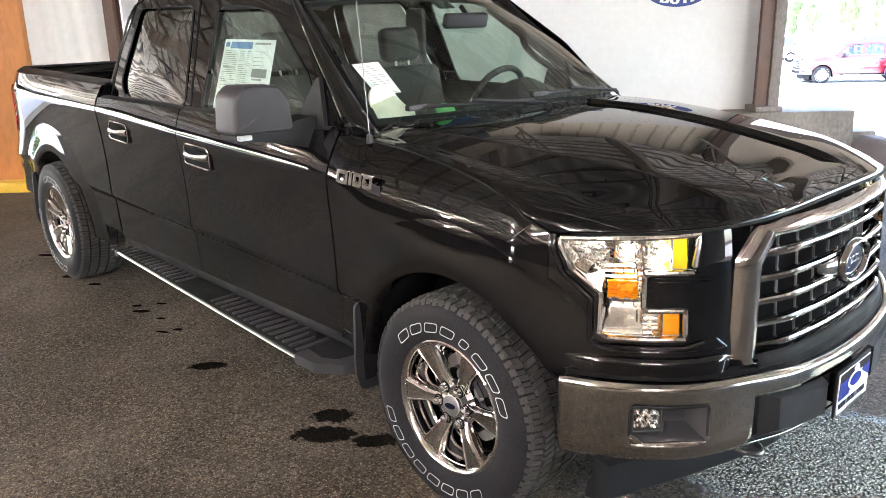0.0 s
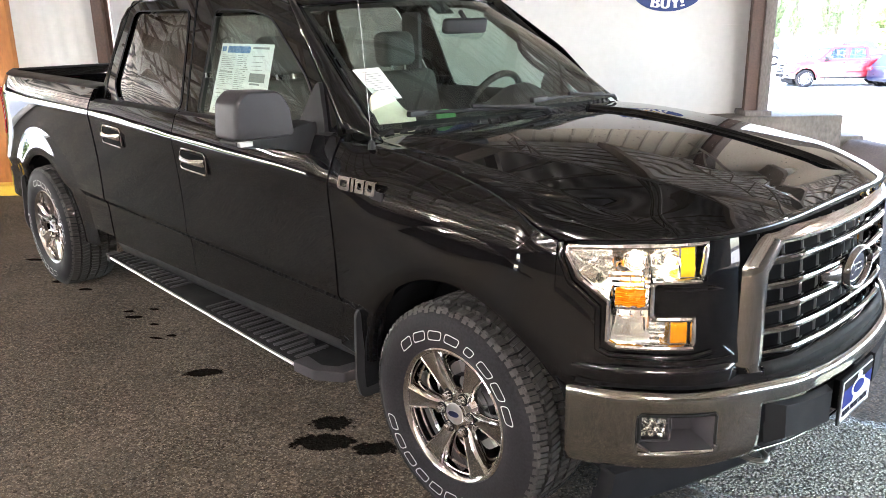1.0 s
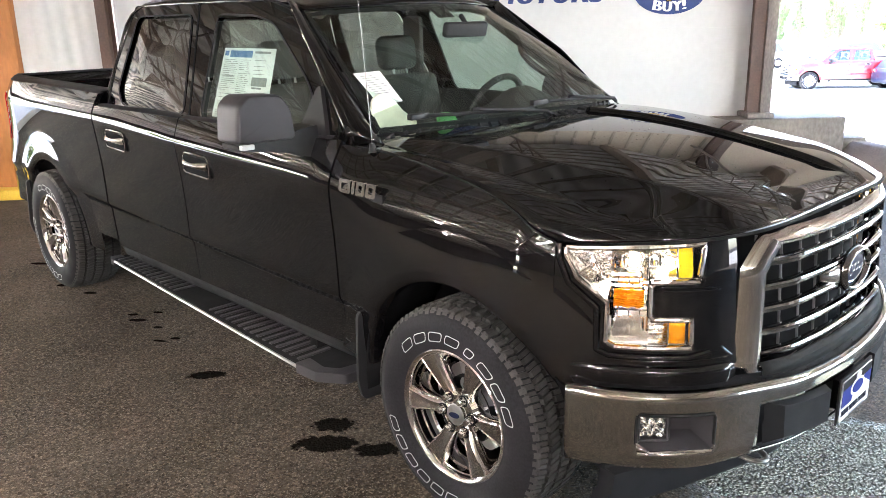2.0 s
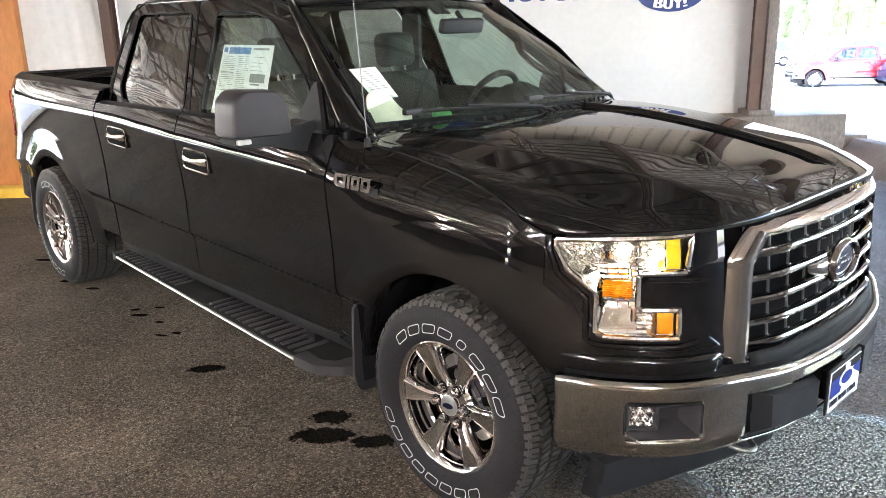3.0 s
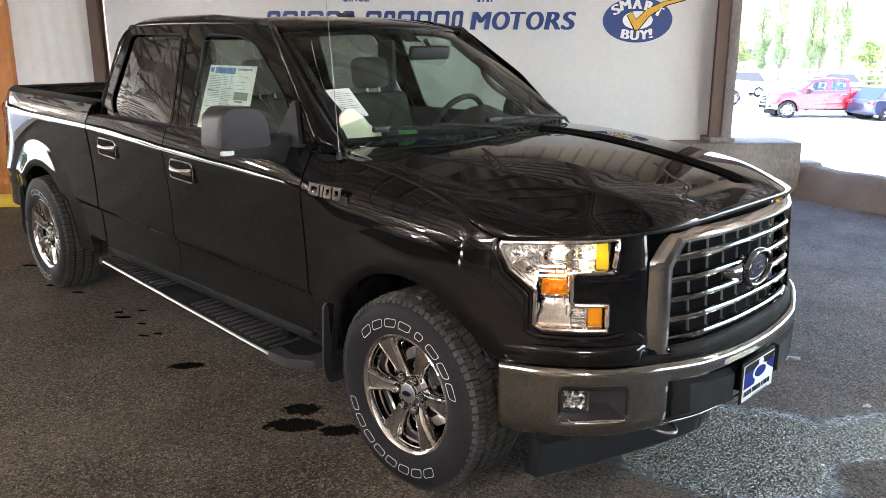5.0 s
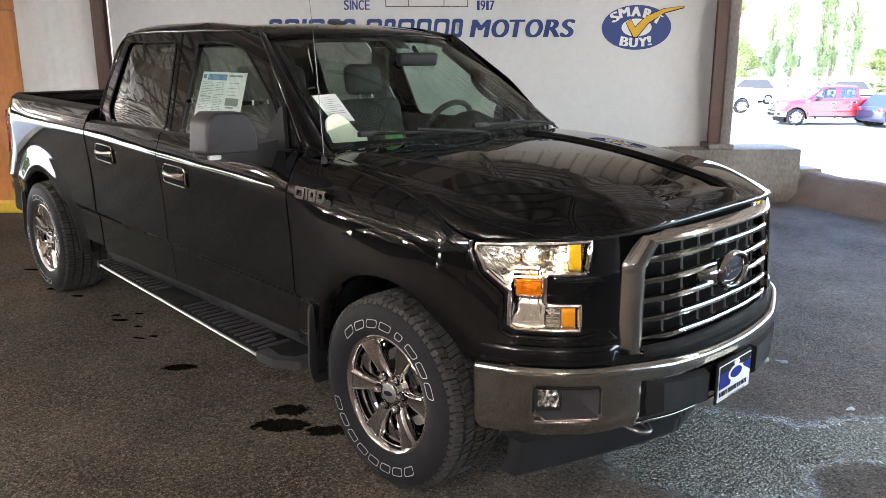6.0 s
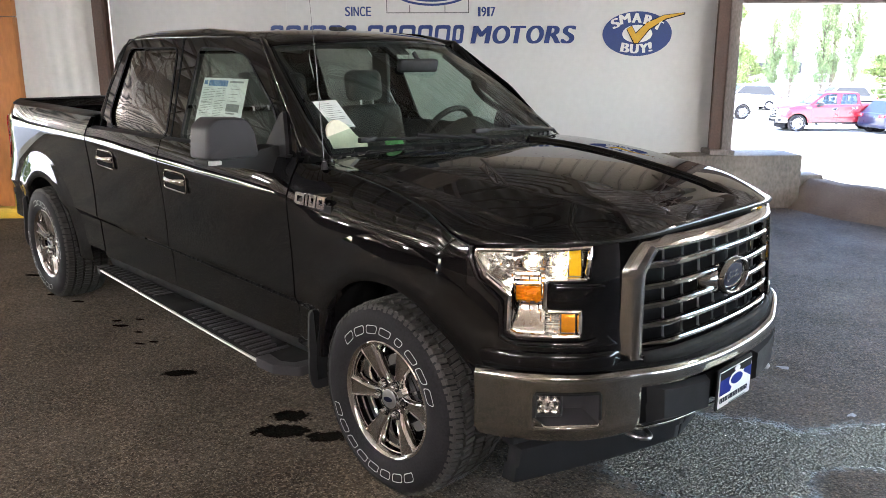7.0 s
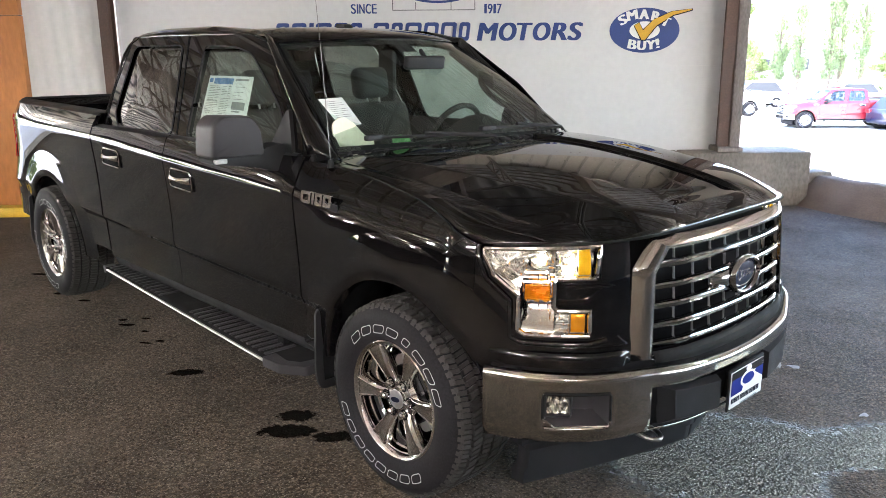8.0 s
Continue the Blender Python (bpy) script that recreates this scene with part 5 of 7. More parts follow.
    add_sheet(em, lambda t, k: gx(0, 0.938, 0.016 + 0.026 * math.sin(math.pi * k) ** 0.7) + Vector((0, lerp(0.094, 0.117, k) * math.cos(t), lerp(0.055, 0.077, k) * math.sin(t))), steps(0, 2 * math.pi, 40), steps(0, 1, 8))
    P("emblem_surround", em, M_BAR, gr, "chrome oval surround", 50, 0.004)
    em2 = bmesh.new()
    add_sheet(em2, dome(0.097, 0.058, 0.008, 0.020), steps(0, 2 * math.pi, 36), steps(0.02, 1, 8))
    P("emblem", em2, M_EMBLEM, gr, "dark blue oval emblem", 50, 0.003)
    emr = bmesh.new()
    add_tube(emr, [gx(0, 0.938, 0.026) + Vector((0, 0.085 * math.cos(t), 0.047 * math.sin(t))) for t in steps(0, 2 * math.pi, 40)], 0.0020, 5, False)
    for k in range(4):
        y0 = -0.046 + 0.026 * k
        add_tube(emr, [gx(0, 0.938, 0.029) + Vector((0, y0 + 0.011 * math.cos(t) - 0.006 * math.sin(t), 0.004 + (0.024 if k == 0 else 0.013) * math.sin(t))) for t in steps(0.6, 5.6, 10)], 0.0022, 5)
    P("emblem_line", emr, M_CHROME, gr)
    for sg in (-1, 1):
        wing = bmesh.new()
        add_sheet(wing, lambda t, k: gx(sg * lerp(0.085, 0.195, t), 0.938 + lerp(0.060, 0.038, t) * (k - 0.5) * 2, 0.004 + 0.026 * math.cos(math.pi * (k - 0.5)) * (1 - 0.35 * t) - 0.03 * t * t), steps(0, 1, 10), steps(0, 1, 8))
        P("emblem_wing", wing, M_SMOKED, gr, "", 50, 0.004)
    # front bumper
    bump = P("front_bumper", bmesh.new(), M_CHROME, truck, "chrome front bumper with fog lamps and black centre")
    aB = a_of_x(0.47)
    cols = sorted(set(steps(aB, NOSE_END, 46) + [a_of_x(0.66), a_of_x(0.805), a_of_y(0.535)]))
    aF0, aF1, aC = a_of_x(0.66), a_of_x(0.805), a_of_y(0.535)

    def bfn(sg):
        def fn(a, z):
            t = (z - 0.42) / 0.265
            off = 0.066 - 0.10 * max(0, t - 0.94) ** 2 * 64 - 0.035 * max(0, 0.25 - t) ** 2 * 10
            k = (a - aB) / (NOSE_END - aB)
            zz = z + 0.01 * smooth01(k * 1.4) * (1 - t) - 0.028 * t * smooth01((k - 0.3) / 0.7) + 0.004
            off += 0.005 * smooth01((k - 0.4) / 0.4)
            p = skin(a, 0.95, off, sg)
            return Vector((p.x, p.y, zz))
        return fn
    fog_z = (0.485, 0.612)
    mid_z = (0.432, 0.612)
    zs = [0.42, 0.432, 0.445, 0.465, 0.485, 0.52, 0.56, 0.59, 0.612, 0.63, 0.65, 0.665, 0.678, 0.685]
    for sg in (-1, 1):
        chm = bmesh.new()

        def keep(a, z):
            if aF0 < a < aF1 and fog_z[0] < z < fog_z[1]:
                return False
            return not (a > aC and mid_z[0] < z < mid_z[1])
        fn = bfn(sg)
        if sg < 0:
            fns = (bfn(-1), bfn(1))
            across = lambda q, z: fns[q > 0](NOSE_END - abs(q), z)
            qs = [-(NOSE_END - a) for a in cols] + [NOSE_END - a for a in cols[-2::-1]]
            add_sheet(chm, across, qs, zs, lambda q, z: keep(NOSE_END - abs(q), z))
            for f_ in fns:
                tri = [chm.verts.new(f_(a, z)) for a, z in ((aF0, fog_z[0]), (aF0 + 0.038, fog_z[0]), (aF0, fog_z[0] + 0.030))]
                chm.faces.new(tri if f_ is fns[0] else tri[::-1])
            P("bumper_skin", chm, M_SMOKED, bump, "", 40, 0.006)
            shelf = bmesh.new()
            add_sheet(shelf, lambda q, t: across(q, 0.685).lerp(skin(NOSE_END - abs(q), 0.700, -0.02, 1 if q > 0 else -1), t) + Vector((0, 0, 0.006 * math.sin(math.pi * t))), qs[1:-1], steps(0, 1, 5), flip=True)
            P("bumper_pad", shelf, M_PAD, bump, "black bumper top pad")
            rnd = random.Random(8)
            drops = bmesh.new()
            for _ in range(130):
                q, t = rnd.uniform(-0.62, 0.62), rnd.uniform(0.1, 0.85)
                c = across(q, 0.685).lerp(skin(NOSE_END - abs(q), 0.700, -0.02, 1 if q > 0 else -1), t) + Vector((0, 0, 0.006 * math.sin(math.pi * t)))
                r_ = rnd.uniform(0.0016, 0.0042)
                ring = [drops.verts.new(c + Vector((r_ * math.cos(k), r_ * math.sin(k), 0))) for k in (0, 1.05, 2.09, 3.14, 4.19, 5.24)]
                top = drops.verts.new(c + Vector((0, 0, r_ * 0.75)))
                for k in range(6):
                    drops.faces.new((ring[k], ring[(k + 1) % 6], top))
            tagged(P("water_drops", drops, M_DROP, bump, "beads of rain water", 80), "beads of rain water", kind="stuff")
        # fog lamp pocket
        pk = bmesh.new()

        def inner_pt(a, z, d):
            p = fn(a, z)
            nn = nose_normal((aF0 + aF1) / 2)
            return p - Vector((nn.x, sg * nn.y, 0)) * d
        rect = [(aF0, fog_z[0]), (aF1, fog_z[0]), (aF1, fog_z[1]), (aF0, fog_z[1])]
        rect = dense(rect, 6)
        rr_ = [((aF0 + aF1) / 2 + (a - (aF0 + aF1) / 2) * 0.66 - 0.012, 0.562 + (z - 0.55) * 0.58) for a, z in rect]
        o_ = [pk.verts.new(inner_pt(a, z, -0.001)) for a, z in rect]
        i_ = [pk.verts.new(inner_pt(a, z, 0.075)) for a, z in rr_]
        for j in range(len(rect)):
            pk.faces.new((o_[j], o_[(j + 1) % len(rect)], i_[(j + 1) % len(rect)], i_[j]))
        pk.faces.new(i_)
        P("fog_pocket", pk, M_GREYPLASTIC, bump, "black fog lamp pocket", 30)
        pr = bmesh.new()
        for run in ([(aF0, fog_z[0] + 0.034), (aF0 + 0.001, fog_z[0] + 0.029), (aF0 + 0.037, fog_z[0]), (aF1 - 0.006, fog_z[0]), (aF1, fog_z[0] + 0.008), (aF1, fog_z[0] + 0.022)],):
            add_tube(pr, [inner_pt(a, z, -0.003) for a, z in run], 0.0055, 6)
        P("pocket_rim", pr, M_CHROME, bump)
        pe = bmesh.new()
        add_tube(pe, [inner_pt(a, z, -0.001) for a, z in [(aF0, fog_z[0] + 0.034)] + [(aF0, z) for z in steps(0.53, 0.604, 3)] + [(a, fog_z[1]) for a in steps(aF0 + 0.006, aF1 - 0.006, 6)] + [(aF1, 0.604), (aF1, fog_z[0] + 0.022)]], 0.0055, 6)
        P("pocket_edge", pe, M_SEAL, bump)
        fl = bmesh.new()
        a0, a1 = aF0 + 0.012, aF0 + 0.085
        add_sheet(fl, lambda a, t: inner_pt(a, lerp(0.522, 0.602, t), 0.035 + 0.012 * math.sin(a * 260) * math.sin(t * 12)), steps(a0, a1, 16), steps(0, 1, 12), flip=sg > 0)
        fo = P("fog_lamp", fl, M_REFLECT, bump, "clear fog lamp", 25)
        fl2 = bmesh.new()
        add_sheet(fl2, lambda a, t: inner_pt(a, lerp(0.52, 0.604, t), 0.012), steps(a0 - 0.002, a1 + 0.002, 4), steps(0, 1, 3), flip=sg > 0)
        P("fog_lens", fl2, M_CLEAR, fo)
        fl3 = bmesh.new()
        rl = rounded([(a0 - 0.004, 0.518), (a1 + 0.004, 0.524), (a1 + 0.004, 0.606), (a0 - 0.004, 0.606)], 0.008, 3)
        add_tube(fl3, [inner_pt(a, z, 0.014) for a, z in rl + rl[:1]], 0.005, 6, False)
        P("fog_bezel", fl3, M_PLASTIC, fo)
        # black centre insert with its raised block
        ins = bmesh.new()
        add_sheet(ins, lambda a, z: fn(a, z) - Vector((0.03, 0, 0)), [a for a in cols if a > aC - 0.01], [0.435, 0.53, 0.625], flip=sg > 0)
        P("centre_insert", ins, M_DARK, bump, solid=0.004)
        blk = bmesh.new()
        sec = [(0.50, 0.448), (0.19, 0.432), (0.19, 0.575), (0.515, 0.602)]
        sec_i = [(0.455, 0.470), (0.205, 0.45), (0.205, 0.562), (0.462, 0.585)]
        f0 = lambda y, z, d: Vector((nose(a_of_y(y))[0].x + 0.055 + d, sg * y, z))
        do_, di_ = dense(sec, 4), dense(sec_i, 4)
        o_ = [blk.verts.new(f0(y, z, -0.01)) for y, z in do_]
        i_ = [blk.verts.new(f0(y, z, 0.022)) for y, z in di_]
        for j in range(len(do_)):
            blk.faces.new((o_[j], o_[(j + 1) % len(do_)], i_[(j + 1) % len(do_)], i_[j]))
        blk.faces.new(i_)
        P("bumper_block", blk, M_DAM, bump, "raised black block", 20)
        hook = bmesh.new()
        add_tube(hook, [Vector((0.885 + 0.058 * math.sin(t), sg * (0.50 + 0.040 * math.cos(t)), 0.402 - 0.008 * math.sin(t))) for t in steps(-0.3, math.pi + 0.3, 14)], 0.0095, 8)
        P("tow_hook", hook, M_GRILLEPOST)
        vl = bmesh.new()

        def valf(q, t):
            y, back_by = min(q, 0.80), 2.0 * max(0, q - 0.80)
            z = table([(0, 0.425), (0.20, 0.325), (0.24, 0.317), (0.28, 0.309), (0.6, 0.240), (0.66, 0.232), (0.95, 0.172), (1, 0.165)], t)
            x = 0.815 - 0.245 * (y / 0.80) ** 1.25 - back_by
            return Vector((x + (-0.035 if t < 0.22 else (0.012 if t < 0.62 else 0.0) - 0.03 * t), sg * y, z))
        add_sheet(vl, valf, steps(0, 0.80, 26) + [0.804, 0.83], [0, 0.20, 0.24, 0.28, 0.6, 0.66, 0.95, 1], flip=sg < 0)
        P("air_dam", vl, M_DAM, truck, "black lower air dam", 25, 0.006)
    # interior
    cab = P("interior", box((-2.95, -0.84, 0.52), (-0.72, 0.84, 0.60), 0.01), M_CABIN)
    for s in (-1, 1):
        trimb = bmesh.new()
        add_sheet(trimb, lambda x, z: Vector((x, s * (0.86 + 0.03 * math.sin(z * 4)), z)), steps(-2.9, -0.72, 8), steps(0.6, 1.35, 6))
        P("door_trim", trimb, M_CABIN, cab, solid=0.02)
        P("centre_pillar_trim", box((-2.06, s * 0.67 - 0.02, 1.3), (-1.90, s * 0.67 + 0.02, 1.80), 0.02), M_CABIN, cab)
    dash = bmesh.new()

    def dashf(t, v):
        x = lerp(-0.54 - 0.10 * v * v, -0.92, t)
        z = 1.32 + 0.02 * math.sin(math.pi * min(1, t * 1.2)) + 0.115 * math.exp(-((v - 0.45) / 0.27) ** 2) * smooth01((t - 0.25) * 2.2) - 0.45 * max(0, t - 0.85) / 0.15
        return Vector((x, 0.80 * v, z))
    add_sheet(dash, dashf, [0, 0.15, 0.3, 0.5, 0.7, 0.85, 0.95, 1.0], steps(-1, 1, 30), flip=True)
    P("dashboard", dash, M_CABIN, cab, solid=0.01)
    sw = bmesh.new()
    c = Vector((-1.03, 0.38, 1.315))
    m3 = Matrix.Rotation(radians(-65), 4, "Y")
    add_tube(sw, [c + m3 @ Vector((0.19 * math.cos(t), 0.19 * math.sin(t), 0)) for t in steps(0, 2 * math.pi, 40)], 0.017, 10, False)
    add_tube(sw, [c + m3 @ Vector((0.01, -0.18, 0)), c + m3 @ Vector((0.0, 0.18, 0))], 0.022, 8)
    add_tube(sw, [c + m3 @ Vector((-0.17, 0, 0)), c], 0.02, 8)
    add_tube(sw, [c, c + Vector((0.25, 0, -0.12))], 0.03, 8)
    P("steering_wheel", sw, M_CABIN, cab)
    for x, ys, hz in ((-1.62, (-0.40, 0.40), 1.02), (-2.52, (-0.42, 0.42), 0.99)):
        for y in ys:
            back_ = bmesh.new()
            add_box(back_, (-0.07, -0.25, 0.0), (0.07, 0.25, 0.62), 0.06, pose(x - 0.03, y, hz - 0.15, 0, -14, 0), 3)
            st = P("seat", back_, M_SEAT, cab, "grey cloth seat")
            head = bmesh.new()
            add_box(head, (-0.055, -0.135, 0.0), (0.055, 0.135, 0.20), 0.05, pose(x - 0.205, y, hz + 0.475, 0, -8, 0), 4)
            P("headrest", head, M_SEAT, st)
            post = bmesh.new()
            for o in (-0.05, 0.05):
                add_tube(post, [(x - 0.17, y + o, hz + 0.40), (x - 0.20, y + o, hz + 0.52)], 0.007, 6)
            P("headrest_post", post, M_SATIN, st)
            P("cushion", box((x + 0.0, y - 0.26, hz - 0.28), (x + 0.52, y + 0.26, hz - 0.10), 0.05), M_SEAT, st)
    mirr = bmesh.new()
    add_box(mirr, (-0.02, -0.125, -0.035), (0.02, 0.125, 0.035), 0.014, pose(-0.87, 0.0, 1.735, 0, 15, -8), 3)
    add_tube(mirr, [(-0.86, 0, 1.755), (-0.90, 0, 1.80)], 0.012, 8)
    P("rearview_mirror", mirr, M_PLASTIC, cab)
    for s in (-1, 1):
        gh = bmesh.new()
        pts = [Vector((lerp(-0.81, -1.08, t), s * lerp(0.765, 0.69, t), lerp(1.47, 1.665, t))) + Vector((-0.055, -s * 0.05, -0.045)) * math.sin(math.pi * t) ** 0.35 for t in steps(0, 1, 14)]
        add_tube(gh, pts, 0.018, 8)
        P("grab_handle", gh, M_CABIN, cab)
        pt = bmesh.new()
        add_tube(pt, [Vector((lerp(-0.66, -1.30, t), s * lerp(0.815, 0.64, t), lerp(1.34, 1.80, t))) for t in steps(0, 1, 6)], 0.042, 8)
        P("pillar_trim", pt, M_CABIN, cab)
    # wipers
    for y0, y1, dx in ((-0.62, 0.02, 0.0), (0.08, 0.66, 0.0)):
        w_ = bmesh.new()
        v0, v1 = y0 / 0.805, y1 / 0.805
        pts = [wsf(lerp(0.055, 0.02, t), lerp(v0, v1, t)) + Vector((0.02, 0, 0.022)) for t in steps(0, 1, 12)]
        add_tube(w_, pts, 0.008, 6)
        add_box(w_, (-0.014, -0.05, -0.012), (0.014, 0.05, 0.012), 0.004, Matrix.Translation(pts[0]) @ pose(0, 0, 0, 0, 0, 0))
        wi = P("wiper", w_, M_PLASTIC)
        arm_ = bmesh.new()
        add_tube(arm_, [pts[5] + Vector((0.0, 0, 0.015)), ws_base(v1) + Vector((0.05, 0.04, 0.02)), ws_base(v1 + 0.05) + Vector((0.06, 0.02, 0.0))], 0.009, 6)
        P("wiper_arm", arm_, M_PLASTIC, wi)
    # aerial
    an = bmesh.new()
    add_tube(an, [(-0.51, -0.89, 1.30), (-0.513, -0.89, 1.335)], [0.018, 0.010], 10)
    ai = P("aerial", an, M_PLASTIC, truck, "thin whip aerial")
    an2 = bmesh.new()
    add_tube(an2, [(-0.513, -0.89, 1.33), (-0.545, -0.89, 1.75), (-0.585, -0.89, 2.12)], [0.0018, 0.0015, 0.0012], 6)
    P("aerial_rod", an2, M_GRILLEPOST, ai)
    # wheels
    for x in (0.0, REAR_AXLE):
        for s in (-1, 1):
            rot = {(0.0, -1): -8, (0.0, 1): 30, (REAR_AXLE, -1): 17, (REAR_AXLE, 1): 50}[(x, s)]
            m = pose(x, s * 0.868, 0.398, 0, 0, 0 if s < 0 else 180) @ pose(0, 0, 0, 0, rot, 0) @ Matrix.Scale(1.025, 4)
            WHEELS.append((m, truck))
    return truck


WHEELS = []
truck = build_truck()
_w0 = build_wheel(truck, WHEELS[0][0], "")
for _m, _t in WHEELS[1:]:
    copy_thing(_w0, _m)


# ---------- setting ----------
def wall_part(name, bm, mat_, label, kind="structure", parent=None, smooth=30):
    ob = part(name, bm, mat_, parent, "", smooth)
    if parent is None:
        ob.matrix_basis = WALL
        tagged(ob, label, name.split("_")[0], kind=kind)
    elif label:
        ob["label"] = label
    return ob


LOT = -2.10
gd = bmesh.new()
_ns = [-400, -60, -30, -16, -8, -4, 0, 1.1, 1.6, 2.4, 3.2, 4.2, 5.2, 6.2, 12, 60, 150, 400, 900]
_us = [-700, -200, -60, -20, -8, 0, 4, 8, 12, 16, 20, 40, 80, 250, 800]
add_sheet(gd, lambda u, n: Vector((u, n, LOT * smooth01((n - 1.1) / 5.0))), _us, _ns)
wall_part("ground", gd, M_ASPHALT, "worn grey-brown asphalt with lamp and daylight tint painted in, oil drips and a wet patch")

lot = bmesh.new()
add_sheet(lot, lambda u, n: Vector((u, n, LOT * smooth01((n - 1.1) / 5.0) + 0.02)), [-200, -20, 0, 8, 14, 20, 40, 80, 250], [1.15, 1.6, 2.4, 3.2, 4.2, 5.2, 6.2, 12, 25, 40, 60, 110, 200])
wall_part("pavement_lot", lot, M_LOT, "pale sunlit gravel of the parking lot")
# Unseen pale sheet, added to bounce daylight into the lane.
apron = bmesh.new()
add_sheet(apron, lambda u, n: Vector((u, n, 0.006)), [18.5, 25, 40, 70], [-40, -15, -5, 0.9])
wall_part("pavement_apron", apron, M_LOT, "unseen pale ground beyond the lane's open end, added to bounce light")
wall_part("wall_back", box((1.18, 0.35, 0.0), (8.10, 0.50, 2.78)), M_WALL, "white panelled wall with painted signs")
# Out of view: tan top and battens are added for the hood to mirror.
wall_part("wall_back_upper", box((1.18, 0.36, 2.78), (8.10, 0.50, 3.7)), M_TANWALL, "unseen tan wall top, added as the tone the hood mirrors")
ub = bmesh.new()
for k in range(28):
    add_box(ub, (1.25 + 0.25 * k, 0.335, 2.80), (1.285 + 0.25 * k, 0.362, 3.7))
wall_part("trim_batten", ub, M_BATTEN, "unseen battens, added as a line pattern for the hood to mirror")
sm = bmesh.new()
for z in (1.607,):
    add_box(sm, (1.19, 0.343, z - 0.003), (8.02, 0.352, z + 0.003))
for u in (3.15, 5.59):
    add_box(sm, (u - 0.0012, 0.3475, 0.0), (u + 0.002, 0.352, 2.77))
wall_part("trim_panel_joint", sm, M_SHEET, "thin joints between white wall panels")
sh = bmesh.new()
add_sheet(sh, lambda u, z: Vector((u, 0.24 + 0.012 * math.sin(u * 17 + z * 1.3) + 0.008 * math.sin(u * 41 + 2 * z), z)), steps(0.19, 1.09, 40), steps(0.0, 3.6, 20))
wall_part("wall_sheet", sh, M_SHEET, "white plastic sheeting hung beside a brown post")
wall_part("wall_orange", box((-1.2, 0.12, 0.0), (0.20, 0.24, 2.20), 0.004), M_ORANGE, "orange-brown painted boarding")
wall_part("wall_orange_upper", box((-1.2, 0.135, 2.21), (0.20, 0.24, 3.7), 0.004), M_ORANGE, "orange-brown painted boarding above a joint")
# Hall walls are out of view, laid out for what the truck mirrors.
wall_part("wall_hall_side", box((-20.0, 12.0, 2.3), (0.0, 12.2, 3.7)), M_DARKWALL, "dark brown boarding above a row of openings")
wall_part("wall_hall_sill", box((-20.0, 12.0, 0.0), (0.0, 12.2, 0.85)), M_DARKWALL, "low dark wall under a row of openings")
# Added to close part of the openings and dim the floor's sheen.
wall_part("wall_hall_panel", box((-8.2, 12.0, 0.85), (0.0, 12.2, 2.3)), M_DARKWALL, "unseen dark panel, added to block light from part of the openings")
wall_part("wall_hall_return", box((-0.2, 0.5, 0.0), (0.0, 12.0, 3.7)), M_DARKWALL, "dark brown boarded wall behind the orange boarding")
# Posts added to break up the bright streak mirrored in the truck's side.
for k in range(3):
    wall_part("post_hall", box((-19.9 + k * 3.9, 12.0, 0.85), (-19.6 + k * 3.9, 12.2, 2.3)), M_BROWN, "unseen post, added to break up the bright openings in reflections")
wall_part("wall_hall_end", box((-20.2, -12.1, 0.0), (-20.0, -1.0, 3.7)), M_DARKWALL, "dark brown boarded end wall of the hall")
wall_part("wall_hall_end_header", box((-20.2, -1.0, 2.3), (-20.0, 12.2, 3.7)), M_DARKWALL, "dark brown boarding above the end opening")
wall_part("wall_bay_header", box((-20.2, -15.0, 2.9), (-20.0, -12.1, 3.7)), M_DARKWALL, "dark brown boarding above an open bay")
wall_part("post_bay", box((-20.2, -12.4, 0.0), (-20.0, -12.1, 2.9)), M_BROWN, "brown steel post in an open bay")
bp_ = bmesh.new()
add_box(bp_, (1.075, 0.10, 0.0), (1.18, 0.112, 3.7))
add_box(bp_, (1.12, 0.112, 0.0), (1.14, 0.30, 3.7))
add_box(bp_, (1.075, 0.30, 0.0), (1.18, 0.312, 3.7))
wall_part("post_brown", bp_, M_BROWN, "dark brown steel column")
pw = bmesh.new()
add_box(pw, (8.025, 0.12, 0.66), (8.16, 0.145, 3.7))
add_box(pw, (8.08, 0.145, 0.66), (8.10, 0.32, 3.7))
wall_part("post_flange", pw, M_BROWN, "dark brown steel column beside the opening")
wall_part("post_grey", box((8.16, 0.10, 0.66), (8.285, 0.40, 3.7), 0.01), M_POST, "weathered grey-brown post beside the opening")
wall_part("post_base", box((8.01, 0.05, 0.63), (8.31, 0.45, 0.69), 0.015), M_POST, "rough footing of the post")
wall_part("kerb_yellow", box((-1.2, -0.10, 0.0), (1.6, 0.10, 0.115), 0.02), M_YELLOW, "yellow painted concrete kerb")
wall_part("beam_opening", box((8.285, 0.10, 2.335), (18.0, 0.40, 2.75), 0.01), M_POST, "weathered beam over the opening")
wall_part("wall_above_opening", box((8.285, 0.2, 2.75), (18.0, 0.40, 3.7)), M_TANWALL, "tan boarding above the opening")
# concrete blocks
for k, (u0, u1) in enumerate(((3.19, 4.66), (4.67, 6.14), (6.15, 7.62), (7.63, 9.10))):
    b = box((u0, 0.0, 0.0), (u1, 0.62, 0.625 + 0.006 * (k % 2)), 0.018, None, 3)
    for v in b.verts:
        v.co += Vector((0, 1, 0)) * 0.004 * math.sin(v.co.x * 9)
    ob = part("concrete_block", b, M_CONCRETE)
    ob.matrix_basis = WALL
    tagged(ob, "stained grey concrete barrier block with worn edges", "block", "concrete barrier blocks")
# asphalt bank beside the blocks
bk = bmesh.new()


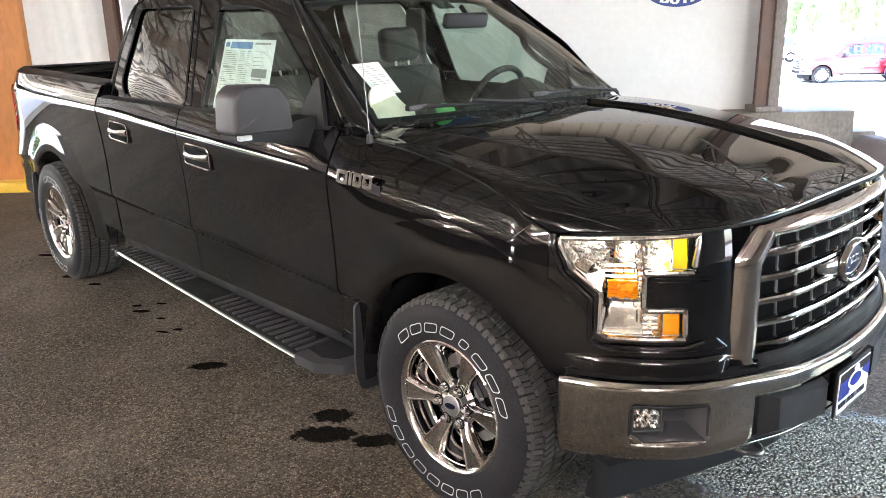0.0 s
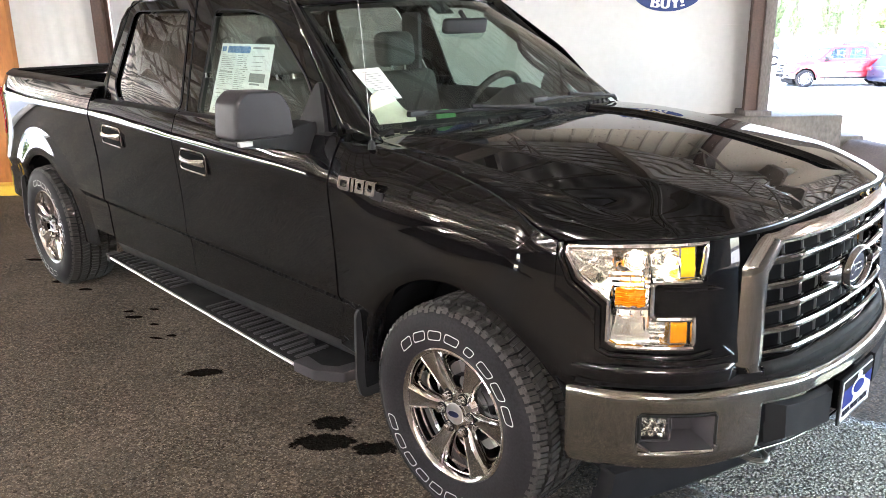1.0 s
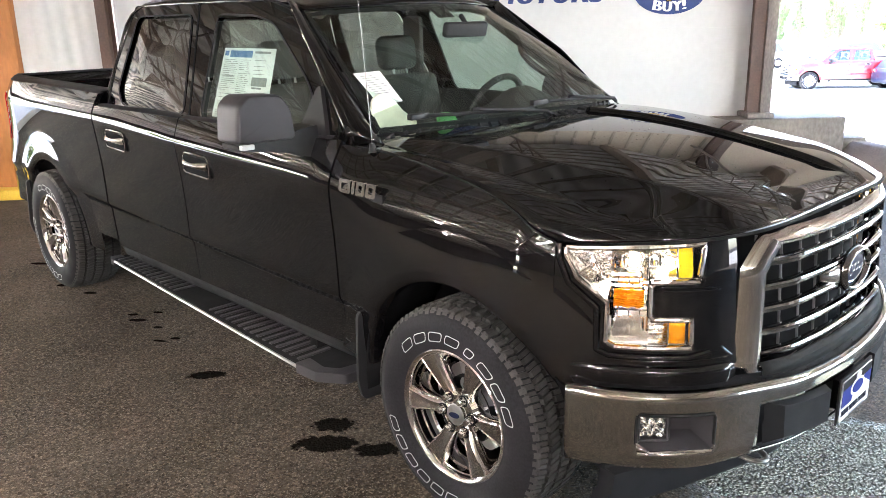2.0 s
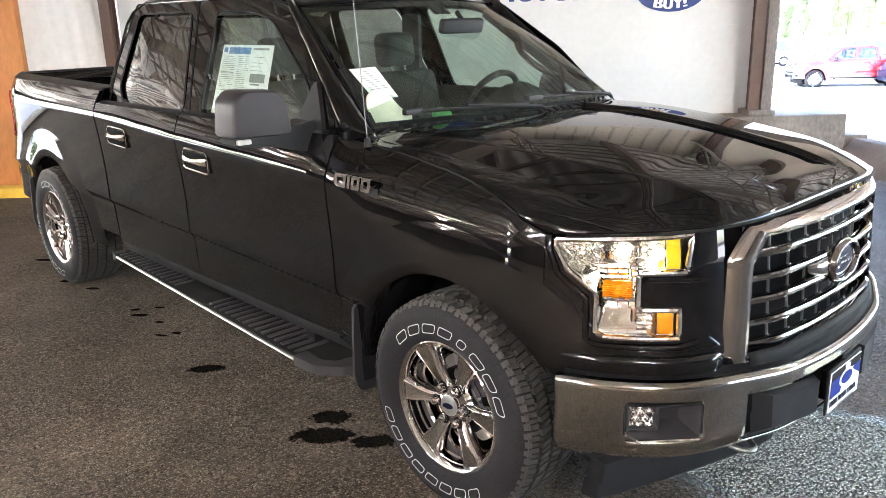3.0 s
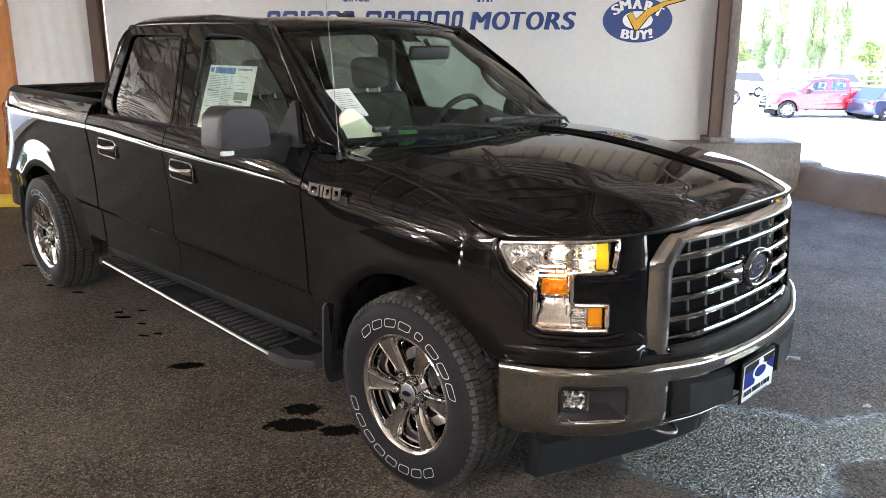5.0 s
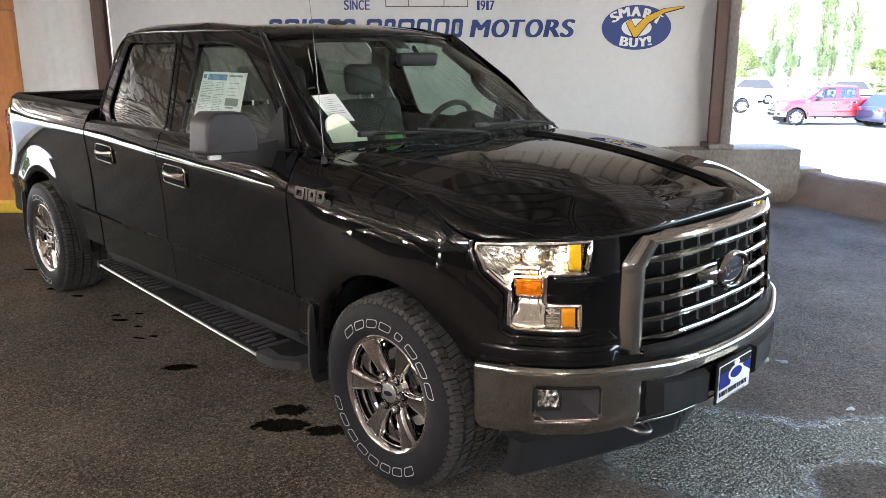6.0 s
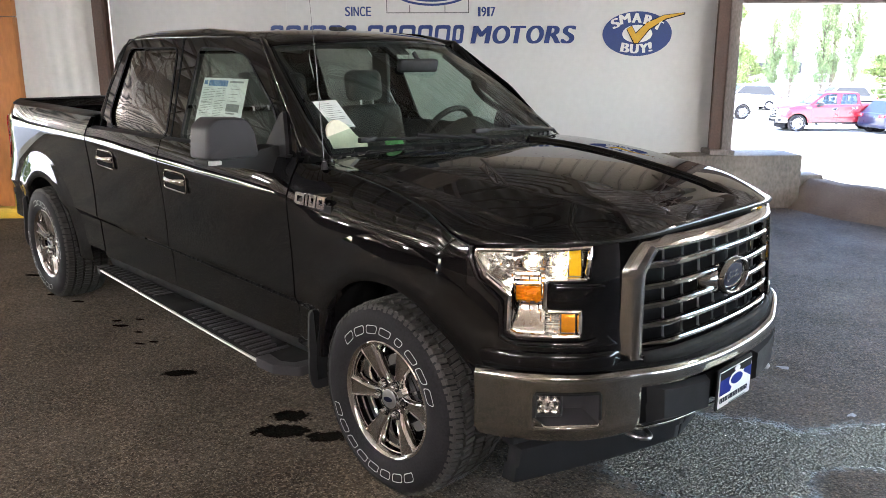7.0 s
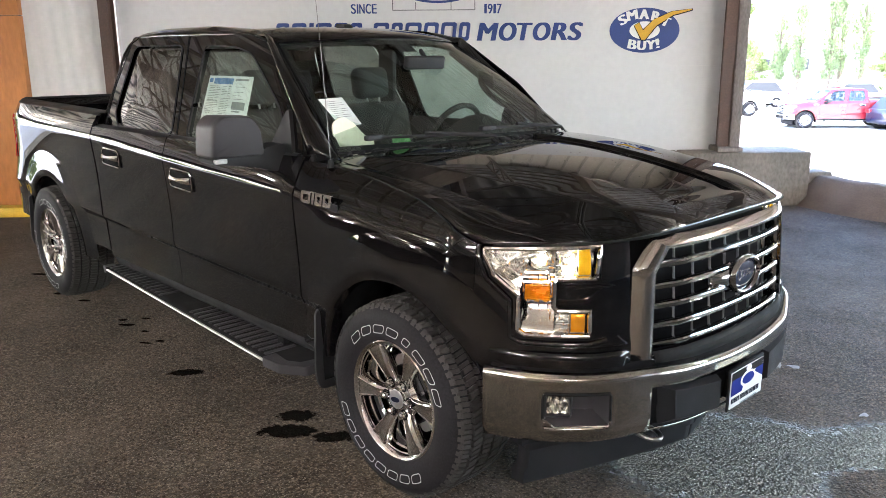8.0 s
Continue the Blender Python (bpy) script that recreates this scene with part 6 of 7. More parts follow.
def bank(t, k):
    foot = [(-0.3, 8.86, 0.52), (0.0, 8.94, 0.08), (0.35, 9.12, -0.48), (0.75, 9.50, -1.07), (1.3, 10.2, -1.9)]
    crest = [(-0.3, 9.28, 0.50), (0.0, 9.28, 0.10), (0.12, 9.31, -0.07), (0.75, 9.70, -0.86), (1.3, 10.6, -1.6)]
    base = Vector((table([(f[0], f[1]) for f in foot], t), table([(f[0], f[2]) for f in foot], t), 0.0))
    top = Vector((table([(f[0], f[1]) for f in crest], t), table([(f[0], f[2]) for f in crest], t), 0.0))
    z = table([(0, -0.015), (0.08, 0.02), (0.5, 0.17), (0.9, 0.315), (1.0, 0.33), (1.1, 0.31), (2.0, -0.30)], k)
    p = base.lerp(top, k) if k <= 1 else top + Vector(((k - 1) * 2.4, (k - 1) * 1.6, 0))
    return Vector((p.x + 0.012 * math.sin(9 * t + 3 * k), p.y, z + 0.006 * math.sin(13 * t + 7 * k)))


add_sheet(bk, bank, steps(-0.3, 1.3, 32), [0, 0.08, 0.25, 0.5, 0.75, 0.9, 1.0, 1.1, 1.3, 2.0])
wall_part("ground_bank", bk, M_SOIL, "sloping brown soil bank beside the barrier blocks")
wall_part("kerb_low", box((9.11, 0.16, 0.0), (9.45, 0.50, 0.37), 0.012), M_CONCRETE, "low concrete kerb between barrier block and soil bank")
# ceiling with joists, side and back of the lane
wall_part("ceiling", box((-20.2, -15.0, 3.70), (18.0, 0.9, 3.85)), M_DRAPE, "brown wrinkled sheeting on the ceiling of the covered lane")
wall_part("ceiling_hall", box((-20.2, 0.9, 3.70), (0.0, 12.2, 3.85)), M_DRAPE_SHADED, "brown ceiling sheeting of the hall with fold shade painted as dark bands")
jo = bmesh.new()
for k in range(16):
    u = -19.8 + k * 2.4
    add_box(jo, (u, -14.8, 3.45), (u + 0.09, 0.1, 3.70))
for n_ in (-4.0, -9.0):
    add_box(jo, (-19.9, n_ - 0.12, 3.25), (17.9, n_ + 0.12, 3.45))
tr = bmesh.new()
for k in range(16):
    u = -18.6 + k * 2.4
    for n_ in range(28):
        a, b = -14.5 + n_ * 0.52, -14.5 + (n_ + 1) * 0.52
        add_tube(tr, [(u, a, 3.12 if n_ % 2 else 3.62), (u, b, 3.62 if n_ % 2 else 3.12)], 0.013, 5)
    for z in (3.12, 3.62):
        add_tube(tr, [(u, -14.6, z), (u, 0.1, z)], 0.022, 6)
wall_part("ceiling_trusses", tr, M_TRUSS, "brown steel roof trusses")
for k in range(49):
    add_box(jo, (-19.9, -14.7 + 0.3 * k, 3.67), (17.9, -14.66 + 0.3 * k, 3.703))
wall_part("ceiling_joists", jo, M_JOIST, "brown timber ceiling joists and beams")
# Unseen wall behind the camera, kept dark so the paint mirrors darkness.
wall_part("wall_lane", box((-20.0, -15.0, 0.0), (18.0, -14.8, 3.7)), M_DARKWALL, "unseen dark wall across the lane, kept dark for what the paint mirrors")
# Out of view; added to trim the bright opening that the hood mirrors.
wall_part("wall_lane_right_header", box((17.8, -15.0, 3.3), (18.0, 0.2, 3.7)), M_TANWALL, "unseen header, added to cut light from the lane's end opening")
# Lamps out of view; several are added to brighten floor and hall ceiling.
for u, n_ in ((-2.5, -7.5), (-7.0, -5.6), (-6.0, -2.6), (1.5, -10.0), (10.0, -5.6), (-7.5, -9.2), (0.5, -13.2), (5.0, -12.5), (-8.0, 3.0), (-4.0, 8.0), (-12.0, 6.0), (-14.0, -3.0)):
    lamp = thing("ceiling_lamp", "white fluorescent lamp hung from the ceiling, switched on", "lamp", "ceiling lamps", WALL @ pose(u, n_, 3.05, 0, 0, 0))
    part("housing", box((-0.62, -0.022, 0.0), (0.62, 0.022, 0.05), 0.006), M_WHITEPAINT, lamp)
    for o in (-0.042, 0.042):
        part("tube", tube([(-0.59, o, 0.012), (0.59, o, 0.012)], 0.013, 10), M_TUBE, lamp, "glowing tube")
    for o in (-0.45, 0.45):
        part("hanger", tube([(o, 0, 0.055), (o, 0, 0.66)], 0.004, 5), M_FENCE, lamp)


# ---------- signs on the wall ----------
def on_wall(u, z, n=0.347):
    return WALL @ Matrix(((1, 0, 0, u), (0, 0, -1, n), (0, 1, 0, z), (0, 0, 0, 1)))


def flat(outline, lo=0.0, hi=0.004):
    return add_prism(bmesh.new(), outline, lambda a, b, c: Vector((a, b, c)), lo, hi)


sign = thing("wall_sign", "blue block-letter sign painted on the white wall", "sign", "", on_wall(2.94, 1.905))
x = 0.0
for word in ((0.175, 0.195, 0.075, 0.21, 0.185, 0.16), (0.205, 0.155, 0.215, 0.195, 0.205, 0.155)):
    for w_ in word:
        if w_ < 0.1:
            part("letter_bar", flat([(x, 0), (x + w_ - 0.025, 0), (x + w_, 0.205), (x + 0.025, 0.205)]), M_BLUESIGN, sign, smooth=0)
        else:
            lean = lambda a, b: Vector((x + a + 0.12 * b, b, 0.004))
            wid, e = w_ - 0.030, 0.040
            part("letter_bar", add_ring(bmesh.new(), rounded([(0, 0), (wid, 0), (wid, 0.205), (0, 0.205)], 0.035, 4), rounded([(e, e), (wid - e, e), (wid - e, 0.205 - e), (e, 0.205 - e)], 0.02, 4), lean), M_BLUESIGN, sign, smooth=0)
        x += w_
    x += 0.10


def lettering(body, widths, size, x, z, shear=0.0, bold=0.0):
    """Each character is a part of its own, drawn to its width."""
    for ch, w in zip(body, widths):
        text_part("letter", ch, size, M_BLUESIGN, sign, pose(x, z, 0.0), shear=shear, width=w, bold=bold)
        x += w + size * 0.1


lettering("MOTORS", (0.225, 0.178, 0.155, 0.178, 0.165, 0.15), 0.285, 2.305, 0.0, 0.18, 0.014)
lettering("SINCE", (0.052, 0.012, 0.056, 0.056, 0.05), 0.15, 0.87, 0.305, 0.0, 0.003)
lettering("1917", (0.024, 0.05, 0.024, 0.05), 0.15, 2.38, 0.30, 0.0, 0.003)
arc = bmesh.new()
add_ring(arc, [(0.50 * math.cos(t), 0.22 * math.sin(t)) for t in (2 * math.pi * k / 48 for k in range(48))],
         [(0.47 * math.cos(t), 0.195 * math.sin(t)) for t in (2 * math.pi * k / 48 for k in range(48))], lambda a, b: Vector((a + 1.85, b + 0.635, 0.003)))
add_ring(arc, [(0.44 * math.cos(t), 0.175 * math.sin(t)) for t in (2 * math.pi * k / 48 for k in range(48))],
         [(0.02 * math.cos(t), 0.01 * math.sin(t)) for t in (2 * math.pi * k / 48 for k in range(48))], lambda a, b: Vector((a + 1.85, b + 0.635, 0.003)))
part("oval_crest", arc, M_BLUESIGN, sign, "blue oval outline crest", 0)
rulers = bmesh.new()
for a0, b0, a1, b1 in ((1.34, 0.34, 2.27, 0.34), (1.34, 0.34, 1.34, 0.55), (2.27, 0.34, 2.27, 0.55), (1.6, 0.34, 1.6, 0.42), (2.0, 0.34, 2.0, 0.42)):
    add_box(rulers, (a0 - 0.004, b0 - 0.004, 0.0), (a1 + 0.004, b1 + 0.004, 0.003))
part("thin_line", rulers, M_GREYPLASTIC, sign, "thin grey line drawing", 0)

ovs = thing("oval_sign", "blue oval sign with white words and a yellow tick", "sign", "", on_wall(7.165, 2.008))
part("oval_board", flat([(0.405 * math.cos(t), 0.25 * math.sin(t)) for t in (2 * math.pi * k / 60 for k in range(60))], 0, 0.006), M_BLUESIGN, ovs, smooth=0)
part("inner_oval", flat([(0.175 * math.cos(t), 0.10 * math.sin(t)) for t in (2 * math.pi * k / 48 for k in range(48))], 0.006, 0.009), M_WHITESIGN, ovs, smooth=0)
for i, (ch, wd) in enumerate(zip("SMART", (0.075, 0.11, 0.095, 0.085, 0.085))):
    t = radians(146 - i * 26.5)
    text_part("letter", ch, 0.155, M_WHITESIGN, ovs, pose(0.285 * math.cos(t) - wd / 2, 0.160 * math.sin(t) - 0.036, 0.0115, 0, 0, 24 - i * 12), width=wd, bold=0.010)
for i, (ch, wd) in enumerate(zip("BUY!", (0.085, 0.085, 0.09, 0.028))):
    text_part("letter", ch, 0.15, M_WHITESIGN, ovs, pose(-0.185 + i * 0.112, -0.215 + (0.016 if i in (0, 3) else 0), 0.0115, 0, 0, -9 + i * 6), width=wd, bold=0.010)
tick = flat([(-0.125, 0.055), (-0.07, 0.085), (-0.022, 0.0), (0.10, 0.12), (0.30, 0.205), (0.53, 0.236), (0.53, 0.222), (0.32, 0.168), (0.13, 0.05), (0.005, -0.105), (-0.032, -0.105)], 0.0150, 0.0190)
part("tick", tick, M_YELLOWSIGN, ovs, "yellow tick", 0)
edge_ = flat([(-0.132, 0.052), (-0.068, 0.094), (-0.022, 0.012), (0.098, 0.128), (0.30, 0.212), (0.545, 0.240), (0.54, 0.212), (0.325, 0.156), (0.137, 0.040), (0.010, -0.116), (-0.040, -0.116)], 0.0138, 0.0148)
part("tick_edge", edge_, M_SEAL, ovs, "thin black edge of the tick", 0)


# ---------- loose things on the pickup ----------
ws = thing("window_sticker", "white printed price sheet behind the passenger window", "sticker")


def on_glass(a, b, off=-0.02):
    """a from the rear edge to the front edge, b from bottom to top of the sheet."""
    x = lerp(lerp(-1.765, -1.285, a), lerp(-1.70, -1.25, a), b)
    z = lerp(1.350, 1.672, b)
    return house(x, z, off)


st_ = bmesh.new()
add_sheet(st_, lambda a, b: on_glass(a, b), steps(0, 1, 4), steps(0, 1, 4))
part("sheet", st_, M_PAPER, ws, smooth=0)
for a0, a1, b0, b1, mm in ((0.14, 0.58, 0.87, 0.965, M_INKBLUE), (0.03, 0.11, 0.89, 0.96, M_INKBLUE), (0.62, 0.92, 0.93, 0.96, M_INK), (0.64, 0.92, 0.48, 0.60, M_INK), (0.66, 0.84, 0.44, 0.465, M_INK),
                           (0.05, 0.30, 0.60, 0.61, M_INK), (0.05, 0.24, 0.53, 0.54, M_INK)):
    b_ = bmesh.new()
    add_sheet(b_, lambda a, b: on_glass(a, b, -0.0185), [a0, a1], [b0, b1])
    part("printed_bar", b_, mm, ws, smooth=0)
lines = bmesh.new()
rnd = random.Random(7)
for r_ in range(30):
    b0 = 0.83 - r_ * 0.027
    for a0, a1 in ((0.05, 0.05 + rnd.uniform(0.12, 0.28)), (0.36, 0.36 + rnd.uniform(0.08, 0.2)), (0.64, 0.64 + rnd.uniform(0.1, 0.28)), (0.22, 0.22 + rnd.uniform(0.03, 0.1)), (0.5, 0.5 + rnd.uniform(0.03, 0.1))):
        if a0 > 0.6 and 0.4 < b0 < 0.64:
            continue
        if rnd.random() < 0.75:
            add_sheet(lines, lambda a, b: on_glass(a, b, -0.0188), [a0, a1], [b0, b0 + 0.007])
part("printed_line", lines, M_INK, ws, "fine lines of print", 0)

# sheet of paper leaning inside the windshield, pads on the dash
pp = thing("paper_sheet", "white printed paper leaning behind the windshield", "paper")
_c = [Vector((-0.815, -0.73, 1.577)), Vector((-0.75, -0.64, 1.585)), Vector((-0.655, -0.60, 1.462)), Vector((-0.70, -0.69, 1.452))]
pb = bmesh.new()
add_sheet(pb, lambda a, b: _c[0].lerp(_c[1], a).lerp(_c[3].lerp(_c[2], a), b), steps(0, 1, 3), steps(0, 1, 5))
part("page", pb, M_PAPER, pp, smooth=0)
pl = bmesh.new()
for k in range(9):
    b0 = 0.12 + k * 0.07
    add_sheet(pl, lambda a, b: _c[0].lerp(_c[1], a).lerp(_c[3].lerp(_c[2], a), b) + Vector((0.003, -0.002, 0.002)), [0.15, 0.85 if k % 3 else 0.6], [b0, b0 + 0.014])
part("printed_line", pl, M_INK, pp, smooth=0)
cream = thing("cream_pad", "cream rounded pad standing on the dashboard", "pad")
cb = bmesh.new()
add_prism(cb, rounded([(-0.105, 0.0), (0.115, 0.0), (0.115, 0.045), (0.06, 0.07), (0.02, 0.125), (-0.04, 0.16), (-0.10, 0.13)], 0.045, 6), lambda a, b, c: Vector((-0.64 + c - 0.22 * b + 0.05 * a, -0.66 + a, 1.345 + b)), -0.006, 0.006)
part("pad", cb, M_CREAM, cream)
gp = thing("green_pad", "small green round pad on the dashboard", "pad")
gb = bmesh.new()
add_prism(gb, [(0.055 * math.cos(t), 0.03 * math.sin(t)) for t in (2 * math.pi * k / 24 for k in range(24))], lambda a, b, c: Vector((-0.57 + c - 0.5 * b, -0.43 + a, 1.375 + b)), -0.004, 0.004)
part("pad", gb, M_GREEN, gp)

# dealer plate on the bumper
dp = thing("dealer_plate", "white and blue dealer plate in a black holder", "plate", "", pose(0.03, 0, 0))
part("holder", box((1.003, -0.184, 0.427), (1.0115, 0.103, 0.597), 0.003), M_SEAL, dp)
part("mount", box((0.94, -0.12, 0.455), (1.004, 0.04, 0.565), 0.004), M_DARK, dp)
part("plate_face", box((1.0120, -0.174, 0.4350), (1.0160, 0.093, 0.5850), 0.001), M_WHITESIGN, dp)


def plate_shape(name, outline, lo, hi, mat_):
    part(name, add_prism(bmesh.new(), outline, lambda a, b, c: Vector((c, a, b)), lo, hi), mat_, dp, smooth=0)


plate_shape("blue_field", [(-0.172, 0.488), (-0.085, 0.488), (-0.065, 0.520), (-0.075, 0.552), (-0.172, 0.552)], 1.0160, 1.0172, M_PLATEBLUE)
plate_shape("dark_top", [(-0.172, 0.553), (0.085, 0.553), (0.091, 0.583), (-0.172, 0.583)], 1.0160, 1.0172, M_SEAL)
plate_shape("blue_corner", [(0.091, 0.505), (0.091, 0.554), (0.03, 0.554), (0.02, 0.542)], 1.0160, 1.0172, M_PLATEBLUE)
plate_shape("white_disc", [(-0.038 + 0.062 * math.cos(t), 0.532 + 0.032 * math.sin(t)) for t in (2 * math.pi * k / 28 for k in range(28))], 1.0172, 1.0182, M_WHITESIGN)
plate_shape("oval_mark", [(-0.038 + 0.048 * math.cos(t), 0.532 + 0.022 * math.sin(t)) for t in (2 * math.pi * k / 28 for k in range(28))], 1.0182, 1.0200, M_PLATEBLUE)
plate_shape("crest", [(-0.038 + 0.022 * math.cos(t), 0.574 + 0.012 * math.sin(t)) for t in (2 * math.pi * k / 20 for k in range(20))], 1.0182, 1.0200, M_WHITESIGN)
_x = -0.166
for w_ in (0.014, 0.014, 0.005, 0.014, 0.014, 0.012, 0, 0.014, 0.012, 0.016, 0.014, 0.014, 0.012, 0, 0.018, 0.015, 0.012, 0.015, 0.014, 0.013):
    if w_:
        part("letter_bar", box((1.0160, _x, 0.4560), (1.0180, _x + w_ * 0.5, 0.4760)), M_EMBLEM, dp, smooth=0)
    _x += (w_ or 0.006) * 0.92
part("small_bar", box((1.0160, -0.09, 0.4380), (1.0175, 0.05, 0.4420)), M_INK, dp, smooth=0)


# ---------- the lot outside ----------
def repaint(ob, mat_):
    for o in ob.children_recursive:
        if o.type == "MESH" and o.data.materials and o.data.materials[0] == M_PAINT:
            o.material_slots[0].link = "OBJECT"
            o.material_slots[0].material = mat_


def park(ob, u, n, turn):
    return WALL @ pose(u, n, LOT + 0.02, 0, 0, turn)


red = copy_thing(truck, park(truck, 23.95, 31.4, 174))
repaint(red, M_RED)
tagged(red, "red crew-cab pickup truck parked in the sunlit lot")
white = copy_thing(truck, park(truck, 20.2, 38.7, 187))
repaint(white, M_WHITEPAINT)
tagged(white, "white crew-cab pickup truck parked in the sunlit lot")


def build_car(name, label, paint, m, length=4.6, high=1.62):
    car = thing(name, label, "car", "parked cars", m)
    L = length / 2
    prof = [(-L, 0.45), (-L + 0.02, 0.85), (-L + 0.12, 1.0), (-L + 0.9, 1.02), (-L + 1.0, 1.03), (L - 1.35, 1.02), (L - 0.5, 0.92), (L - 0.08, 0.78), (L, 0.6), (L - 0.02, 0.42), (L - 0.1, 0.28), (-L + 0.1, 0.28)]
    b = bmesh.new()

    def fn(a, z, c):
        t = abs(c) / 0.92
        k = 1 - 0.05 * t ** 4
        return Vector((a * k, c * (1 - 0.10 * max(0, z - 0.6)), z))
    cs = [-0.92, -0.88, -0.7, 0, 0.7, 0.88, 0.92]
    ring0 = None
    for i, c in enumerate(cs):
        sc = 0.96 if abs(c) > 0.9 else 1.0
        ring = [b.verts.new(fn(p[0] * (0.99 if sc < 1 else 1), 0.65 + (p[1] - 0.65) * sc, c)) for p in rounded(prof, 0.1, 3)]
        if ring0:
            for k in range(len(ring)):
                b.faces.new((ring0[k], ring0[(k + 1) % len(ring)], ring[(k + 1) % len(ring)], ring[k]))
        else:
            b.faces.new(ring)
        ring0 = ring
    b.faces.new(ring0[::-1])
    body = part("body", b, paint, car)
    cabp = [(-L + 0.25, 1.0), (-L + 0.75, high - 0.06), (-L + 1.2, high), (L - 2.1, high - 0.02), (L - 1.15, 1.0)]
    g = bmesh.new()
    vs0 = [[g.verts.new(Vector((p[0], sg * (0.82 - 0.28 * (p[1] - 1.0)), p[1]))) for p in cabp] for sg in (-1, 1)]
    for k in range(len(cabp) - 1):
        g.faces.new((vs0[0][k], vs0[0][k + 1], vs0[1][k + 1], vs0[1][k]))
    g.faces.new(vs0[0])
    g.faces.new(vs0[1][::-1])
    part("cabin", g, paint, body, smooth=20)
    for sg in (-1, 1):
        gw = [(-L + 0.42, 1.05), (-L + 0.85, high - 0.11), (L - 2.1, high - 0.1), (L - 1.4, 1.05)]
        part("window", add_prism(bmesh.new(), gw, lambda a, z, c: Vector((a, sg * (0.825 - 0.28 * (z - 1.0)) + c, z)), -0.006, 0.006), M_CABIN, car, smooth=0)
        part("headlight", box((L - 0.28, min(sg * 0.5, sg * 0.84), 0.68), (L - 0.03, max(sg * 0.5, sg * 0.84), 0.82), 0.03), M_WHITELET, car)
        part("tail_light", box((-L + 0.0, min(sg * 0.55, sg * 0.86), 0.8), (-L + 0.16, max(sg * 0.55, sg * 0.86), 0.95), 0.03), M_REDLENS, car)
        for x in (-L + 0.85, L - 0.9):
            ty = bmesh.new()
            add_lathe(ty, [(0.2, -0.1), (0.33, -0.105), (0.345, -0.07), (0.345, 0.07), (0.33, 0.1), (0.2, 0.1)], 28, True)
            for v in ty.verts:
                v.co = Vector((v.co.x + x, v.co.y + sg * 0.82, v.co.z + 0.345))
            t_ = part("tyre", ty, M_RUBBER, car)
            rm = bmesh.new()
            for k in range(5):
                a = 2 * math.pi * k / 5
                add_tube(rm, [(x, sg * 0.905, 0.345), (x + 0.2 * math.cos(a), sg * 0.91, 0.345 + 0.2 * math.sin(a))], 0.03, 6)
            add_lathe(rm, [(0.19, 0), (0.215, 0)], 4)
            part("rim", rm, M_SATIN, t_)
    part("windscreen", add_prism(bmesh.new(), [(-0.62, 0), (0.62, 0), (0.52, 1), (-0.52, 1)], lambda a, t, c: Vector((lerp(L - 1.2, L - 2.05, t) + c + 0.03, a * 1.12, lerp(1.05, high - 0.08, t) + c)), -0.004, 0.008), M_CABIN, car, smooth=0)
    part("grille", box((L - 0.06, -0.42, 0.5), (L + 0.005, 0.42, 0.72), 0.02), M_DARK, car)
    return car


build_car("parked_car", "dark blue hatchback parked in the sunlit lot", M_BLUE, park(None, 29.0, 29.6, 12))
build_car("parked_car", "silver hatchback parked in the sunlit lot", M_SILVER, park(None, 30.2, 27.0, 12), 4.4, 1.5)
build_car("parked_car", "white hatchback parked far back in the lot", M_WHITEPAINT, park(None, 33.0, 44.0, 175), 4.6, 1.7)
build_car("parked_car", "white hatchback parked far back in the lot", M_WHITEPAINT, park(None, 27.5, 46.0, 175), 4.6, 1.75)


def build_tree(label, m, high, wide, leaf_mat, seed, leaves=5200, poplar=True):
    rnd = random.Random(seed)
    tree = thing("tree", label, "tree", "trees beyond the lot", m)
    tb = bmesh.new()
    add_tube(tb, [(0, 0, 0), (0.1, 0, high * 0.3), (0.0, 0.1, high * 0.65), (0.05, 0, high * 0.97)], [high * 0.02, high * 0.016, high * 0.01, 0.02], 8)
    limbs = []
    for k in range(34):
        z = high * rnd.uniform(0.08, 0.9)
        a = rnd.uniform(0, 2 * math.pi)
        ln = wide * rnd.uniform(0.5, 1.0) * (math.sin(math.pi * min(1, (z / high) * 0.9 + 0.1)) ** 0.6)
        up = high * (0.16 if poplar else 0.07) * rnd.uniform(0.7, 1.4)
        e = Vector((ln * math.cos(a), ln * math.sin(a), min(z + up, high)))
        st0 = Vector((0.05, 0, z))
        add_tube(tb, [st0, st0.lerp(e, 0.5) + Vector((0, 0, up * -0.12)), e], [0.06, 0.035, 0.012], 5)
        limbs.append((st0, e))
    part("trunk", tb, M_BARK, tree)
    lb = bmesh.new()
    for k in range(leaves):
        a, e = limbs[rnd.randrange(len(limbs))]
        t = rnd.uniform(0.25, 1.1)
        c = a.lerp(e, t) + Vector((rnd.gauss(0, wide * 0.11), rnd.gauss(0, wide * 0.11), rnd.gauss(0, high * 0.03)))
        sz = rnd.uniform(0.08, 0.17)
        r3 = Euler((rnd.uniform(0, 6.3), rnd.uniform(0, 6.3), rnd.uniform(0, 6.3))).to_matrix()
        vs = [lb.verts.new(c + r3 @ Vector(p) * sz) for p in ((-0.5, 0, 0), (0, -0.45, 0.12), (0.6, 0, 0), (0, 0.45, 0.12))]
        lb.faces.new(vs)
    part("crown", lb, leaf_mat, tree, "loose leafy crown with gaps", 0)
    return tree


